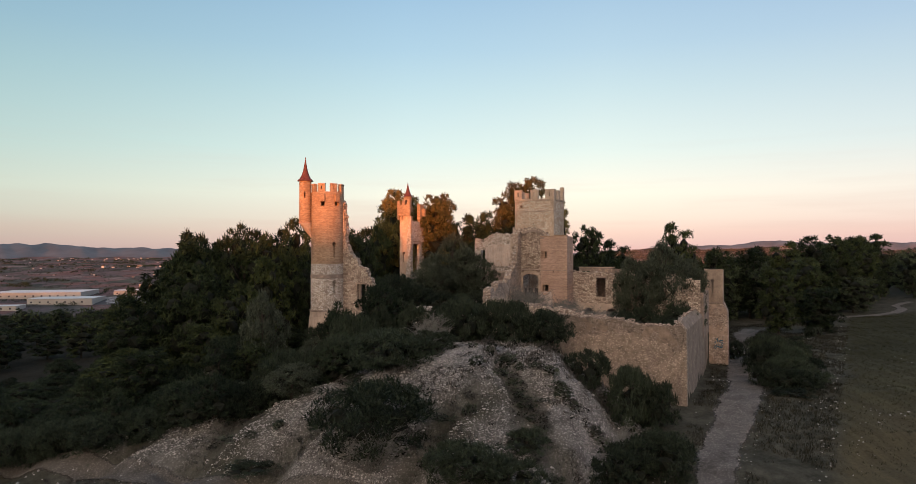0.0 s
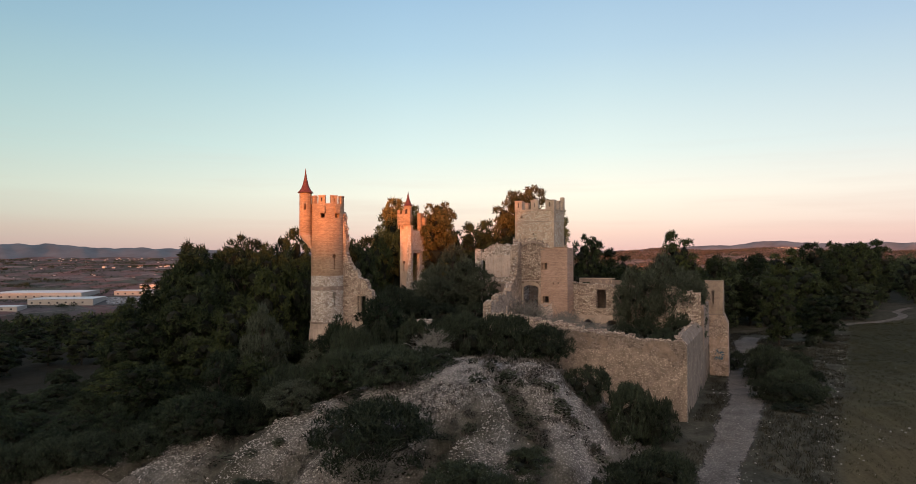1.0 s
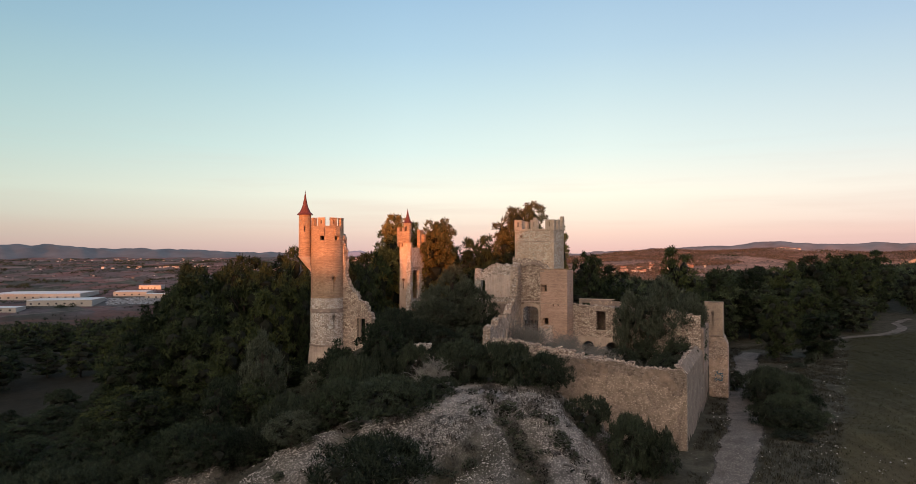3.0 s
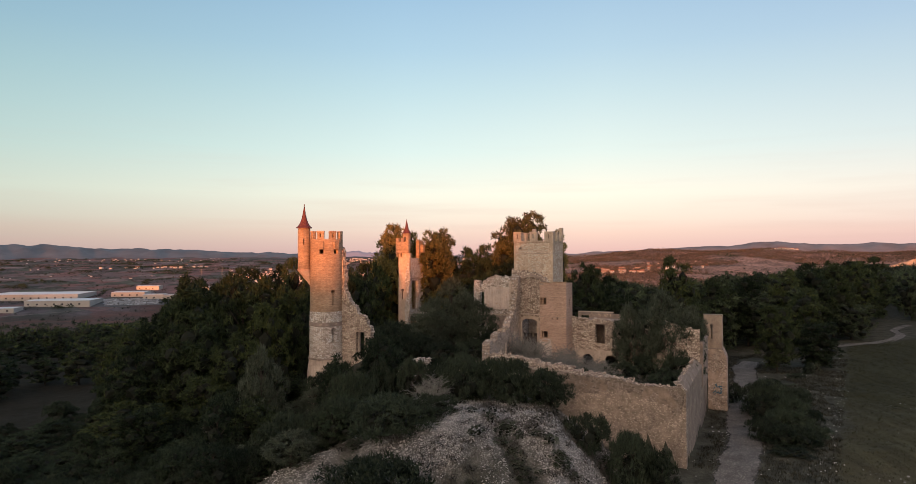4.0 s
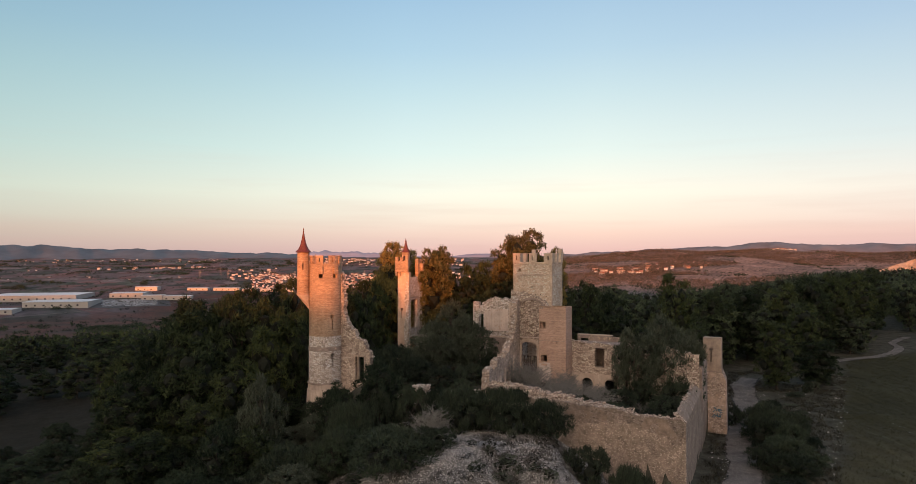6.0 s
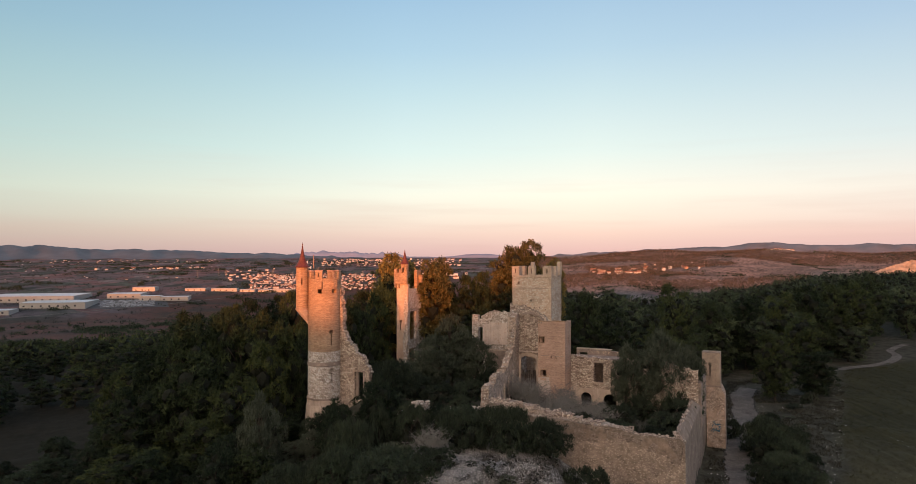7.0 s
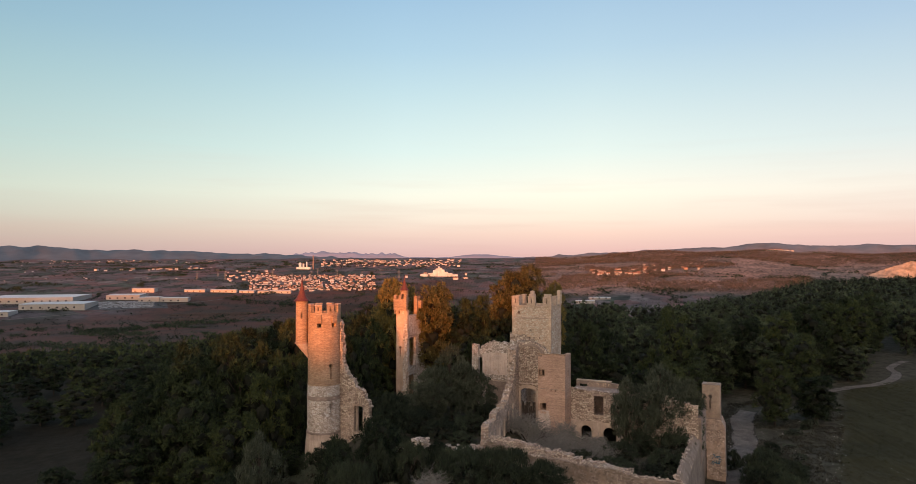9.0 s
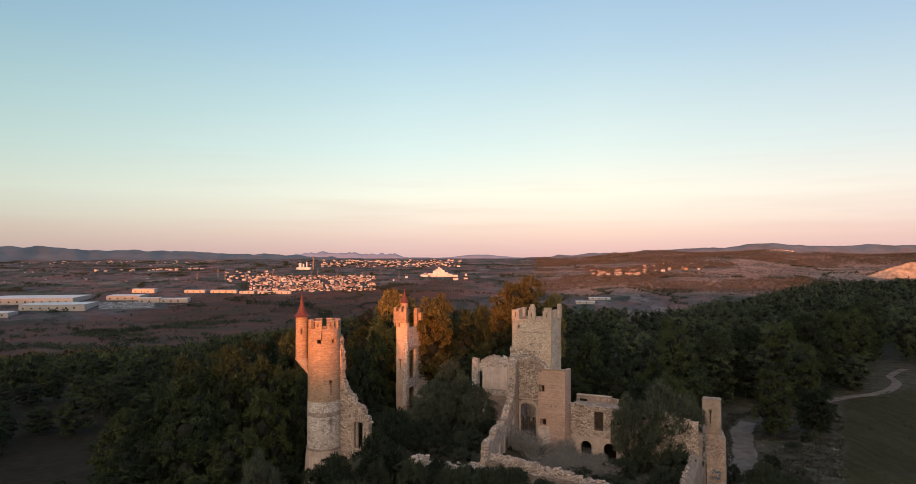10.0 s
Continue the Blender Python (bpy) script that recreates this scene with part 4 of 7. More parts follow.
# ================= square keep =================
def keep():
    m = at_castle(-25.15, 21.6, 0)
    t = thing("square_keep", "square stone keep with pale battlements, rubble walls dressed at the corners", "tower", m)
    W, D, Z = 5.6, 5.0, 16.55
    fr = [(0, 0), (W, 0), (W, Z), (0, Z)]
    part("front_wall", slab(fr, [[(0.95 + 0.2 * math.cos(i * math.pi / 4), 15.75 + 0.2 * math.sin(i * math.pi / 4)) for i in range(8)], rect(2.6, 2.85, 13.2, 13.45)], 0.6, 0, 1), STONE_KEEP, t)
    part("back_wall", box(0, W, D - 0.6, D, 0, Z, 0.02), STONE_KEEP, t)
    part("west_wall", box(0, 0.6, 0.6, D - 0.6, 0, Z, 0.0), STONE_KEEP, t)
    part("east_wall", box(W - 0.6, W, 0.6, D - 0.6, 0, Z, 0.0), STONE_KEEP, t)
    part("deck", box(0.6, W - 0.6, 0.6, D - 0.6, 15.7, 15.95, 0.0), PLASTER_DARK, t)
    for x in (0.0, W):
        for y in (0.0, D):
            for k in range(13):
                s = 0.28 if k % 2 else 0.40
                x0, x1 = (x - 0.03, x + s) if x == 0 else (x - s, x + 0.03)
                y0, y1 = (y - 0.03, y + 0.68 - s) if y == 0 else (y - 0.68 + s, y + 0.03)
                part("quoin", box(x0, x1, y0, y1, 11.0 + k * 0.42, 11.0 + k * 0.42 + 0.4, 0.02), PARAPET, t)
    part("string_course", box(-0.05, W + 0.05, -0.05, D + 0.05, 14.95, 15.1, 0.03), PLASTER, t)
    part("parapet_base", box(-0.08, W + 0.08, -0.08, 0.5, Z - 0.02, 16.78, 0.03), PARAPET, t)
    part("parapet_base", box(W - 0.5, W + 0.08, 0.5, D, Z - 0.02, 16.78, 0.03), PARAPET, t)
    part("parapet_base", box(-0.08, 0.5, 0.5, D, Z - 0.02, 16.78, 0.03), PARAPET, t)
    part("parapet_base", box(0.5, W - 0.5, D - 0.5, D + 0.08, Z - 0.02, 16.78, 0.03), PARAPET, t)

    def merlon(a, b, z0, z1, mm):
        s = slab([(a, z0), (b, z0), (b, z1), (a, z1)], [rect((a + b) / 2 - 0.09, (a + b) / 2 + 0.09, z0 + 0.3, z1 - 0.25)], 0.45, 0, 0)
        me = part("merlon", s, PARAPET, t, at=mm)
        part("coping", box(a - 0.04, b + 0.04, -0.05, 0.5, z1, z1 + 0.09, 0.02), PARAPET, me)
    for a, b in ((-0.08, 1.02), (2.3, 3.35), (4.45, 5.68)):
        merlon(a, b, 16.78, 17.95, pose(0, -0.08, 0))
    for a, b in ((0.1, 0.95), (2.1, 3.0), (4.2, 5.08)):
        merlon(a, b, 16.78, 17.95, pose(W + 0.08, 0, 0, 0, 0, 90))
        merlon(a, b, 16.78, 17.95, pose(0.37, 0, 0, 0, 0, 90))
    for a, b in ((0.9, 1.8), (3.2, 4.2)):
        merlon(a, b, 16.78, 18.0, pose(0, D - 0.37, 0))
    part("chimney", box(1.35, 1.85, 3.9, 4.4, 16.5, 18.6, 0.05), PLASTER, t)
    part("corner_post", box(W - 0.45, W + 0.1, D - 0.5, D + 0.08, 16.78, 18.7, 0.05), PARAPET, t)
    # dark sockets of lost roof beams above the ruined vault: shade painted on boxes
    for k in range(4):
        part("beam_socket", box(2.3 + k * 0.8, 2.44 + k * 0.8, -0.02, 0.12, 12.05 + 0.25 * math.sin(k * 1.1), 12.2 + 0.25 * math.sin(k * 1.1), 0.02), DARK, t)
    part("torn_masonry", slab([(-0.25, 10.5), (3.3, 10.5)] + ragged([(3.3, 12.0), (1.8, 12.7), (0.2, 12.6), (-0.25, 12.9)], 0.3, 0.12, 3), [], 0.4, 0.05, 6), STONE, t, at=pose(0, -0.35, 0))
    return t


keep()


# ================= brick block, gate wall, chapel =================
def brick_block():
    m = at_castle(-18.95, 14.0, 0)
    t = thing("brick_block", "square brick stair block with small dark windows", "building", m)
    W, D, Z = 3.45, 2.8, 11.35
    fr = [(0, -0.5), (W, -0.5), (W, Z - 0.06)] + ragged([(W - 0.02, Z - 0.05), (1.6, Z), (0.5, Z - 0.15), (0, Z - 0.35)], 0.5, 0.07, 3)
    part("front_wall", slab(fr, [rect(0.1, 0.82, 8.6, 9.38), rect(0.28, 1.05, 4.4, 5.2), rect(1.62, 1.76, 6.75, 6.95), rect(2.22, 2.38, 6.72, 6.95)], 0.45, 0.0, 1), BRICK_RED, t)
    part("side_wall", slab([(0.45, -0.5), (D, -0.5), (D, Z - 0.1), (0.45, Z - 0.05)], [rect(1.35, 1.75, 8.2, 9.25), rect(1.5, 1.85, 3.9, 5.0)], 0.45, 0, 2), BRICK_RED, t, at=pose(W, 0, 0, 0, 0, 90))
    part("back_wall", box(0, W - 0.45, D - 0.4, D, -0.5, Z - 0.3, 0.0), BRICK_RED, t)
    part("west_wall", box(0, 0.4, 0.45, D - 0.4, -0.5, Z - 0.6, 0.0), BRICK_RED, t)
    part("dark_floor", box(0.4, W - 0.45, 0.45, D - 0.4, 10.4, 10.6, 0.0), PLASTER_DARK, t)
    part("lower_render", slab([(-0.02, -0.5), (1.6, -0.5)] + ragged([(1.6, 2.9), (1.45, 3.9), (1.0, 4.3), (-0.02, 4.2)], 0.35, 0.12, 5), [rect(0.28, 1.05, 3.9, 4.15)], 0.04, 0, 1), PLASTER_PALE, t, at=pose(0, -0.03, 0))
    for x0, z0, x1, z1 in ((0.1, 8.6, 0.82, 9.38), (0.28, 4.4, 1.05, 5.2)):
        part("window_frame", slab(rect(x0 - 0.06, x1 + 0.06, z0 - 0.06, z1 + 0.06), [rect(x0 + 0.01, x1 - 0.01, z0 + 0.01, z1 - 0.01)], 0.08, 0, 1), BRICK, t, at=pose(0, -0.02, 0))
    for k in range(2):
        part("roof_kerb", box(-0.04 + k * 1.8, 1.68 + k * 1.8, -0.05, 0.42, Z - 0.14 + 0.08 * k, Z - 0.02 + 0.09 * k, 0.02), BRICK, t)
    part("water_spout", box(W + 0.02, W + 0.45, 2.2, 2.5, 6.85, 7.05, 0.04), PLASTER, t)
    part("pipe_mark", box(0.0, W - 0.02, -0.035, 0.01, 6.98, 7.03, 0.0), PLASTER_DARK, t)
    return t


brick_block()


def gate_wall():
    m = at_castle(-22.6, 16.0, 0)
    t = thing("gate_wall", "stone gable wall with an arched gateway and the scar of a fallen vault", "wall", m)
    top = [(4.4, 10.0)] + ragged([(4.4, 11.2), (3.6, 11.9), (2.6, 12.4), (1.6, 12.6), (0.7, 12.4), (0.0, 12.1)], 0.35, 0.1, 4)
    part("wall_body", slab([(0, -0.5), (4.4, -0.5)] + top, [arched(0.62, 2.68, 1.2, 6.5, 0.45)], 0.6, 0.03, 2), STONE, t)
    part("gate_surround", slab([(0.3, 1.2), (3.0, 1.2)] + [(3.0, 6.2), (2.6, 6.75), (1.65, 6.95), (0.7, 6.75), (0.3, 6.2)], [arched(0.63, 2.67, 1.25, 6.49, 0.44)], 0.16, 0, 1), PLASTER, t, at=pose(0, -0.06, 0))
    part("cornice", box(0.0, 3.7, -0.16, 0.02, 7.0, 7.16, 0.04), PLASTER_PALE, t)
    for k in range(7):
        part("plank", box(0.68 + k * 0.28, 0.93 + k * 0.28, 0.42, 0.48, 1.2, 4.6 - (0.5 if k % 3 == 1 else 0.0), 0.01), WOOD, t, "grey weathered door plank")
    part("vault_scar", slab([(0.1, 10.9)] + [(0.1 + 3.6 * (1 - math.cos(math.pi * i / 12)) / 2, 10.9 + 1.35 * math.sin(math.pi * i / 12)) for i in range(1, 12)]
         + [(3.7, 10.9), (3.45, 10.9)] + [(0.35 + 3.1 * (1 + math.cos(math.pi * i / 12)) / 2, 10.9 + 1.05 * math.sin(math.pi * i / 12)) for i in range(1, 12)] + [(0.35, 10.9)], [], 0.25, 0, 3),
         PLASTER_DARK, t, at=pose(0, -0.2, 0))
    return t


gate_wall()


def chapel():
    m = at_castle(-29.2, 18.5, 0)
    t = thing("ruined_hall", "roofless hall wall with pale plaster niche and ragged white stone top", "ruin", m)
    top = ragged([(6.3, 12.1), (5.1, 12.0), (4.1, 11.65), (2.6, 11.95), (1.2, 11.4), (0.55, 10.85), (0.0, 10.2), (0.1, 9.8), (0.75, 9.6)], 0.3, 0.12, 7)
    out = [(0.75, 1.0), (6.3, 1.0)] + top
    part("wall_body", slab(out, [rect(1.0, 2.75, 1.4, 4.9)], 0.6, 0.05, 3), STONE_PALE, t)
    part("plaster_field", slab([(0.9, 7.4), (4.4, 7.4), (4.4, 10.2)] + ragged([(4.4, 10.4), (2.6, 10.6), (0.9, 10.0)], 0.4, 0.1, 4), [], 0.05, 0, 1), PLASTER_PALE, t, at=pose(0, -0.04, 0))
    stones_along("rubble", [(p[0], 0.3, p[1]) for p in top], 80, 0.30, STONE_PALE, t, 46, 0.2)
    part("pilaster", box(4.5, 5.6, -0.12, 0.05, 1.0, 11.2, 0.03), PLASTER, t)
    part("string_course", box(0.7, 5.7, -0.14, 0.02, 6.55, 6.72, 0.03), PLASTER, t)
    part("lower_render", slab([(2.8, 1.2), (5.6, 1.2), (5.6, 6.5), (-0.8, 6.5), (-0.8, 5.3), (2.8, 5.0)], [], 0.06, 0, 2), PLASTER_DARK, t, at=pose(0, -0.05, 0))
    part("return_wall", slab([(0, 1), (2.9, 1)] + ragged([(2.9, 12.3), (1.5, 12.2), (0, 12.0)], 0.3, 0.12, 5), [], 0.6, 0.04, 6), STONE, t, at=pose(6.9, -2.4, 0, 0, 0, 90))
    part("back_wall", box(0.8, 6.2, 3.0, 3.5, 0, 8.5, 0.04), STONE, t)
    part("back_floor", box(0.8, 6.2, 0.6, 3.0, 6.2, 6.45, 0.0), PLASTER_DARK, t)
    f = thing("wall_fragment", "narrow standing fragment of a stone wall", "ruin", at_castle(-30.35, 19.2, 0))
    part("pier", slab([(0, 1.5), (0.95, 1.5)] + ragged([(0.95, 9.0), (0.9, 11.2), (0.05, 11.3), (0, 8.5)], 0.35, 0.08, 2), [], 0.7, 0.04, 2), STONE_PALE, f)


chapel()


def cross_wall():
    """The stepped wall that climbs from the front wall to the gate."""
    (x0, y0), (x1, y1) = (-20.3, 0.4), (-22.2, 15.9)
    ln, ang = math.hypot(x1 - x0, y1 - y0), math.degrees(math.atan2(y1 - y0, x1 - x0))
    t = thing("stepped_wall", "broken wall climbing in steps, plastered with shallow niches on its inner face", "ruined wall", at_castle(x0, y0, 0, ang))
    top = [(15.6, 12.0)] + ragged([(15.2, 12.0), (13.9, 11.6), (13.7, 9.6), (12.9, 8.2), (10.8, 6.9), (9.4, 5.9), (6.6, 5.7), (4.2, 5.8), (3.7, 5.1), (2.4, 4.9), (1.2, 5.3), (0.4, 5.0), (0.1, 3.6), (0.0, 1.6)], 0.34, 0.26, 12)
    part("wall_body", slab([(0, -1.0), (15.6, -1.0)] + top, [], 0.85, 0.08, 4), STONE_WORN, t)
    for k in range(5):
        a = 2.6 + k * 2.3
        part("niche_pier", box(a, a + 0.5, -0.14, 0.02, 0.5, 3.4 + 0.45 * k, 0.04), PLASTER, t)
        part("niche_back", slab(arched(a + 0.75, a + 1.75, 0.9, 3.0 + 0.35 * k, 0.4), [], 0.04, 0, 1), PLASTER_DARK, t, at=pose(0, -0.03, 0))
    stones_along("rubble", [(p[0], 0.4, p[1]) for p in top], 110, 0.30, STONE_PALE, t, 4)
    return t


cross_wall()


# ================= long walls =================
def court_wall():
    m = at_castle(-15.5, 16.8, 0)
    t = thing("court_wall", "rubble-stone court wall with tall empty windows over dark arches", "wall", m)
    top = ragged([(15.3, 5.8), (13.0, 6.3), (11.0, 6.9), (10.3, 7.0), (9.4, 6.8), (8.8, 5.0), (7.2, 3.7), (6.3, 4.6), (5.6, 6.3), (4.6, 6.7), (2.6, 6.6), (0, 6.75)], 0.35, 0.13, 14)
    holes = [rect(2.95, 4.12, 3.65, 6.05), arched(1.25, 2.65, -0.4, 2.3, 0.6), arched(4.1, 5.75, -0.4, 2.3, 0.7), rect(9.6, 10.75, 3.7, 6.4), arched(7.6, 9.1, -0.4, 2.1, 0.6), arched(11.0, 12.6, -0.4, 2.1, 0.6)]
    body = part("wall_body", slab([(0, -1), (15.3, -1)] + top, holes, 0.65, 0.05, 4), STONE, t)
    for a, b, z0, z1 in ((2.95, 4.12, 3.65, 6.05), (9.6, 10.75, 3.7, 6.4)):
        part("lintel", box(a - 0.25, b + 0.25, -0.04, 0.5, z1 + 0.004, z1 + 0.24, 0.02), PLASTER_DARK, t)
        part("sill", box(a - 0.12, b + 0.12, -0.06, 0.4, z0 - 0.12, z0 - 0.004, 0.02), PLASTER, t)
    lower = [(0, -0.9), (6.6, -0.9)] + ragged([(6.6, 2.3), (4.8, 2.9), (2.6, 2.75), (0, 3.0)], 0.4, 0.08, 3)
    part("lower_render", slab(lower, [arched(1.27, 2.63, -0.38, 2.28, 0.6), arched(4.12, 5.73, -0.38, 2.28, 0.7)], 0.05, 0, 2), PLASTER, t, at=pose(0, -0.04, 0))
    part("torn_pier", box(5.85, 6.6, -0.1, 0.5, -0.9, 3.2, 0.08), PLASTER_PALE, t)
    stones_along("rubble", [(p[0], 0.3, p[1]) for p in top], 60, 0.24, STONE_PALE, t, 9)
    # the room behind it, with slabs and vault added to darken the openings
    b = thing("rear_wall", "long plastered rear wall with a small dark window", "wall", at_castle(-15.6, 20.0, 0))
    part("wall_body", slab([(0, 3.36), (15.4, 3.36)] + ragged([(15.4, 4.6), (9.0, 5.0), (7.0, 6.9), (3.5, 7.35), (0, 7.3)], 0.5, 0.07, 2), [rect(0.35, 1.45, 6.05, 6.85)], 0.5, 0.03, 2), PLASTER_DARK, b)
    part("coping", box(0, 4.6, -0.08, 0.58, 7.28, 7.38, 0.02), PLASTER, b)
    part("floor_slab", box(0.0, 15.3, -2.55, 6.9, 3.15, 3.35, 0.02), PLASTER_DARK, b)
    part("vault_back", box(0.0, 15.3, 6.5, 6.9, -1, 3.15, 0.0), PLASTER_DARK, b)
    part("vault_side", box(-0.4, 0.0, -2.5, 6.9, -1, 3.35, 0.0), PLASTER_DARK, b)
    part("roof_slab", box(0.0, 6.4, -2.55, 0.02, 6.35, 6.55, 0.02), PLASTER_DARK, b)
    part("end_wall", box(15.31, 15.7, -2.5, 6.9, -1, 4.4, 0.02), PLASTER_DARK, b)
    return t


court_wall()


def front_wall():
    m = at_castle(0, 0, 0)
    t = thing("front_wall", "high ochre retaining wall, plaster worn off the stone along its broken top", "wall", m)
    top = ragged([(-0.55, 2.3), (-1.2, 2.15), (-4.0, 2.1), (-6.8, 2.6), (-9.7, 2.55), (-12.1, 2.85), (-16.0, 2.85), (-17.5, 3.2), (-19.2, 3.75), (-20.0, 3.9), (-20.5, 2.9)], 0.34, 0.10, 21)
    out = [(-20.5, -8.5), (0.0, -8.5), (0.0, 1.65)] + top
    bm = slab(out, [], 0.75, 0.05, 5)
    part("wall_body", bm, WALL_OCHRE, t)
    low = ragged([(-20.45, 2.0), (-17, 1.6), (-13, 1.5), (-9, 0.9), (-6, 1.5), (-3, 0.6), (-0.05, -0.4)], 0.4, 0.2, 8)
    part("bare_stone_top", slab([(x - 0.02, z) for x, z in [(-0.05, 1.62)] + top] + low[:-1], [], 0.1, 0.02, 6), STONE_DULL, t, "grey bare stones along the wall's broken top", at=pose(0, -0.03, 0))
    stones_along("rubble", [(p[0], 0.35, p[1]) for p in top], 260, 0.27, STONE, t, 31, 0.32)
    # the broad core of the wall, fallen to a bank of rubble behind its face
    bank = ragged([(-5.0, 2.2), (-9.0, 2.75), (-12.0, 3.2), (-16.0, 3.65), (-18.4, 4.0), (-20.2, 4.0)], 0.4, 0.14, 52)
    part("wall_core", slab([(-20.2, -0.5), (-5.0, -0.5)] + bank, [], 0.9, 0.12, 9), STONE, t, at=pose(0, 0.75, 0))
    stones_along("rubble", [(p[0], 1.2, p[1]) for p in bank] + [(p[0], 0.8, p[1] - 0.3) for p in bank[::-1]], 240, 0.30, STONE, t, 53, 0.4)
    side = thing("side_wall", "high grey-streaked side wall of the court with a sloping stone top", "wall", m)
    # section: outer face plumb, the top sloping down outwards
    bm = bmesh.new()
    rows = []
    rr = random.Random(3)
    for k in range(52):
        v = 0.76 + k * 24.4 / 51
        zi = 2.75 + rr.uniform(-0.10, 0.10) - (0.5 * max(0, 1 - (v - 0.7) / 1.2)) - 0.25 * (v / 25)
        zo = 1.70 + rr.uniform(-0.06, 0.06)
        rows.append([bm.verts.new(p) for p in ((0, v, -8.5), (0, v, zo), (-0.42 + rr.uniform(-.05, .05), v, (zo + zi) / 2 + 0.12), (-0.95 + rr.uniform(-.05, .05), v, zi), (-0.95, v, -8.5))])
    for a, b in zip(rows[:-1], rows[1:]):
        for j in range(4):
            bm.faces.new((a[j], b[j], b[j + 1], a[j + 1]))
    bm.faces.new(rows[0][::-1])
    bm.faces.new(rows[-1])
    bmesh.ops.recalc_face_normals(bm, faces=bm.faces[:])
    part("wall_body", bm, WALL_GREY, side)
    stones_along("rubble", [(-0.9, 0.8, 2.45), (-0.8, 8, 2.75), (-0.8, 24, 2.5)], 90, 0.22, STONE, side, 33, 0.2)
    stones_along("rubble", [(-0.95, 0.5, 2.5), (-0.1, 0.3, 1.7)], 40, 0.26, STONE, side, 34, 0.2)
    # low broken wall west of the stepped wall
    lw = thing("low_ruin", "low line of fallen masonry and pale rubble on the mound", "rubble", m)
    topl = ragged([(-20.6, 2.9), (-22.5, 2.4), (-24.5, 2.5), (-27.5, 2.2), (-28.6, 3.0), (-29.4, 2.0), (-31.0, 1.7), (-33.0, 0.8)], 0.3, 0.2, 25)
    part("wall_body", slab([(-33.0, -2), (-20.6, -2)] + topl, [], 0.7, 0.08, 5), STONE, lw)
    stones_along("rubble", [(p[0], 0.3, p[1]) for p in topl] + [(-31, -1.0, 1.3), (-22, -1.2, 1.8)], 320, 0.36, STONE_PALE, lw, 35, 0.8)


WALL_OCHRE = rubble_mat("ochre_wall", (0.22, 0.175, 0.145), (0.46, 0.385, 0.325), (0.28, 0.222, 0.182), 8.5, 1.5, 0.92, (0.31, 0.252, 0.207), True)
STONE_DULL = rubble_mat("weathered_stone", (0.16, 0.128, 0.108), (0.34, 0.285, 0.245), (0.20, 0.158, 0.13), 5.2, 1.4, 0.4, (0.27, 0.212, 0.172))
WALL_GREY = plaster_mat("grey_streaked_wall", (0.29, 0.238, 0.20), 0.5, (0.38, 0.305, 0.24))
front_wall()


def bartizan():
    m = at_castle(-0.4, 25.1, 0)
    t = thing("corner_turret", "square plastered corner turret with arrow slit on tall buttress", "turret", m)
    part("turret_wall", slab([(0, 2.8), (2.2, 2.8), (2.2, 7.05), (0, 7.15)], [key_poly(0.98, 5.6, 0.27, 0.085, 1.6)], 0.45, 0, 1), PLASTER_TAN, t)
    part("turret_side", slab([(0.45, 2.8), (2.3, 2.8), (2.3, 7.0), (0.45, 7.05)], [], 0.45, 0, 1), PLASTER_TAN, t, at=pose(2.2, 0, 0, 0, 0, 90))
    part("turret_side", slab([(0.45, 2.8), (2.3, 2.8), (2.3, 7.0), (0.45, 7.1)], [], 0.45, 0, 1), PLASTER_TAN, t, at=pose(0.45, 0, 0, 0, 0, 90))
    part("turret_back", box(0.45, 1.75, 1.85, 2.3, 2.8, 7.0, 0.0), PLASTER_TAN, t)
    part("coping", box(-0.05, 2.25, -0.06, 0.5, 7.02, 7.12, 0.02), PLASTER_DARK, t)
    part("string_course", box(-0.06, 2.3, -0.08, 2.3, 2.68, 2.82, 0.03), PLASTER_DARK, t)
    bm = bmesh.new()
    prof = [(2.68, 2.3, 0.0), (1.7, 2.72, -0.05), (-9.0, 2.8, -0.12)]
    rings = []
    for z, x1, y0 in prof:
        rings.append([bm.verts.new(p) for p in ((0.5, y0, z), (x1, y0, z), (x1, 2.6, z), (0.5, 2.6, z))])
    for a, b in zip(rings[:-1], rings[1:]):
        for i in range(4):
            bm.faces.new((a[i], a[(i + 1) % 4], b[(i + 1) % 4], b[i]))
    bm.faces.new(rings[0])
    bmesh.ops.recalc_face_normals(bm, faces=bm.faces[:])
    part("buttress", bm, STONE_WORN, t)
    # scrawled paint: an unreadable blue patch of strokes
    rr = random.Random(5)
    bm = bmesh.new()
    for _ in range(16):
        x, z, a, ln = 1.75 + rr.uniform(-0.5, 0.45), -2.45 + rr.uniform(-0.55, 0.55), rr.uniform(0, 3.1), rr.uniform(0.25, 0.6)
        d, s = Vector((math.cos(a), 0, math.sin(a))) * ln / 2, Vector((-math.sin(a), 0, math.cos(a))) * 0.045
        c = Vector((x, -0.05 - 0.07 * (1.7 - z) / 10.7 - 0.006, z))
        bm.faces.new([bm.verts.new(c + p) for p in (-d - s, d - s, d + s, -d + s)])
    part("graffiti", bm, simple_mat("blue_spray_paint", (0.05, 0.13, 0.19), 0.7, 0.4, 6), t, "faded blue sprayed strokes")
    return t


bartizan()

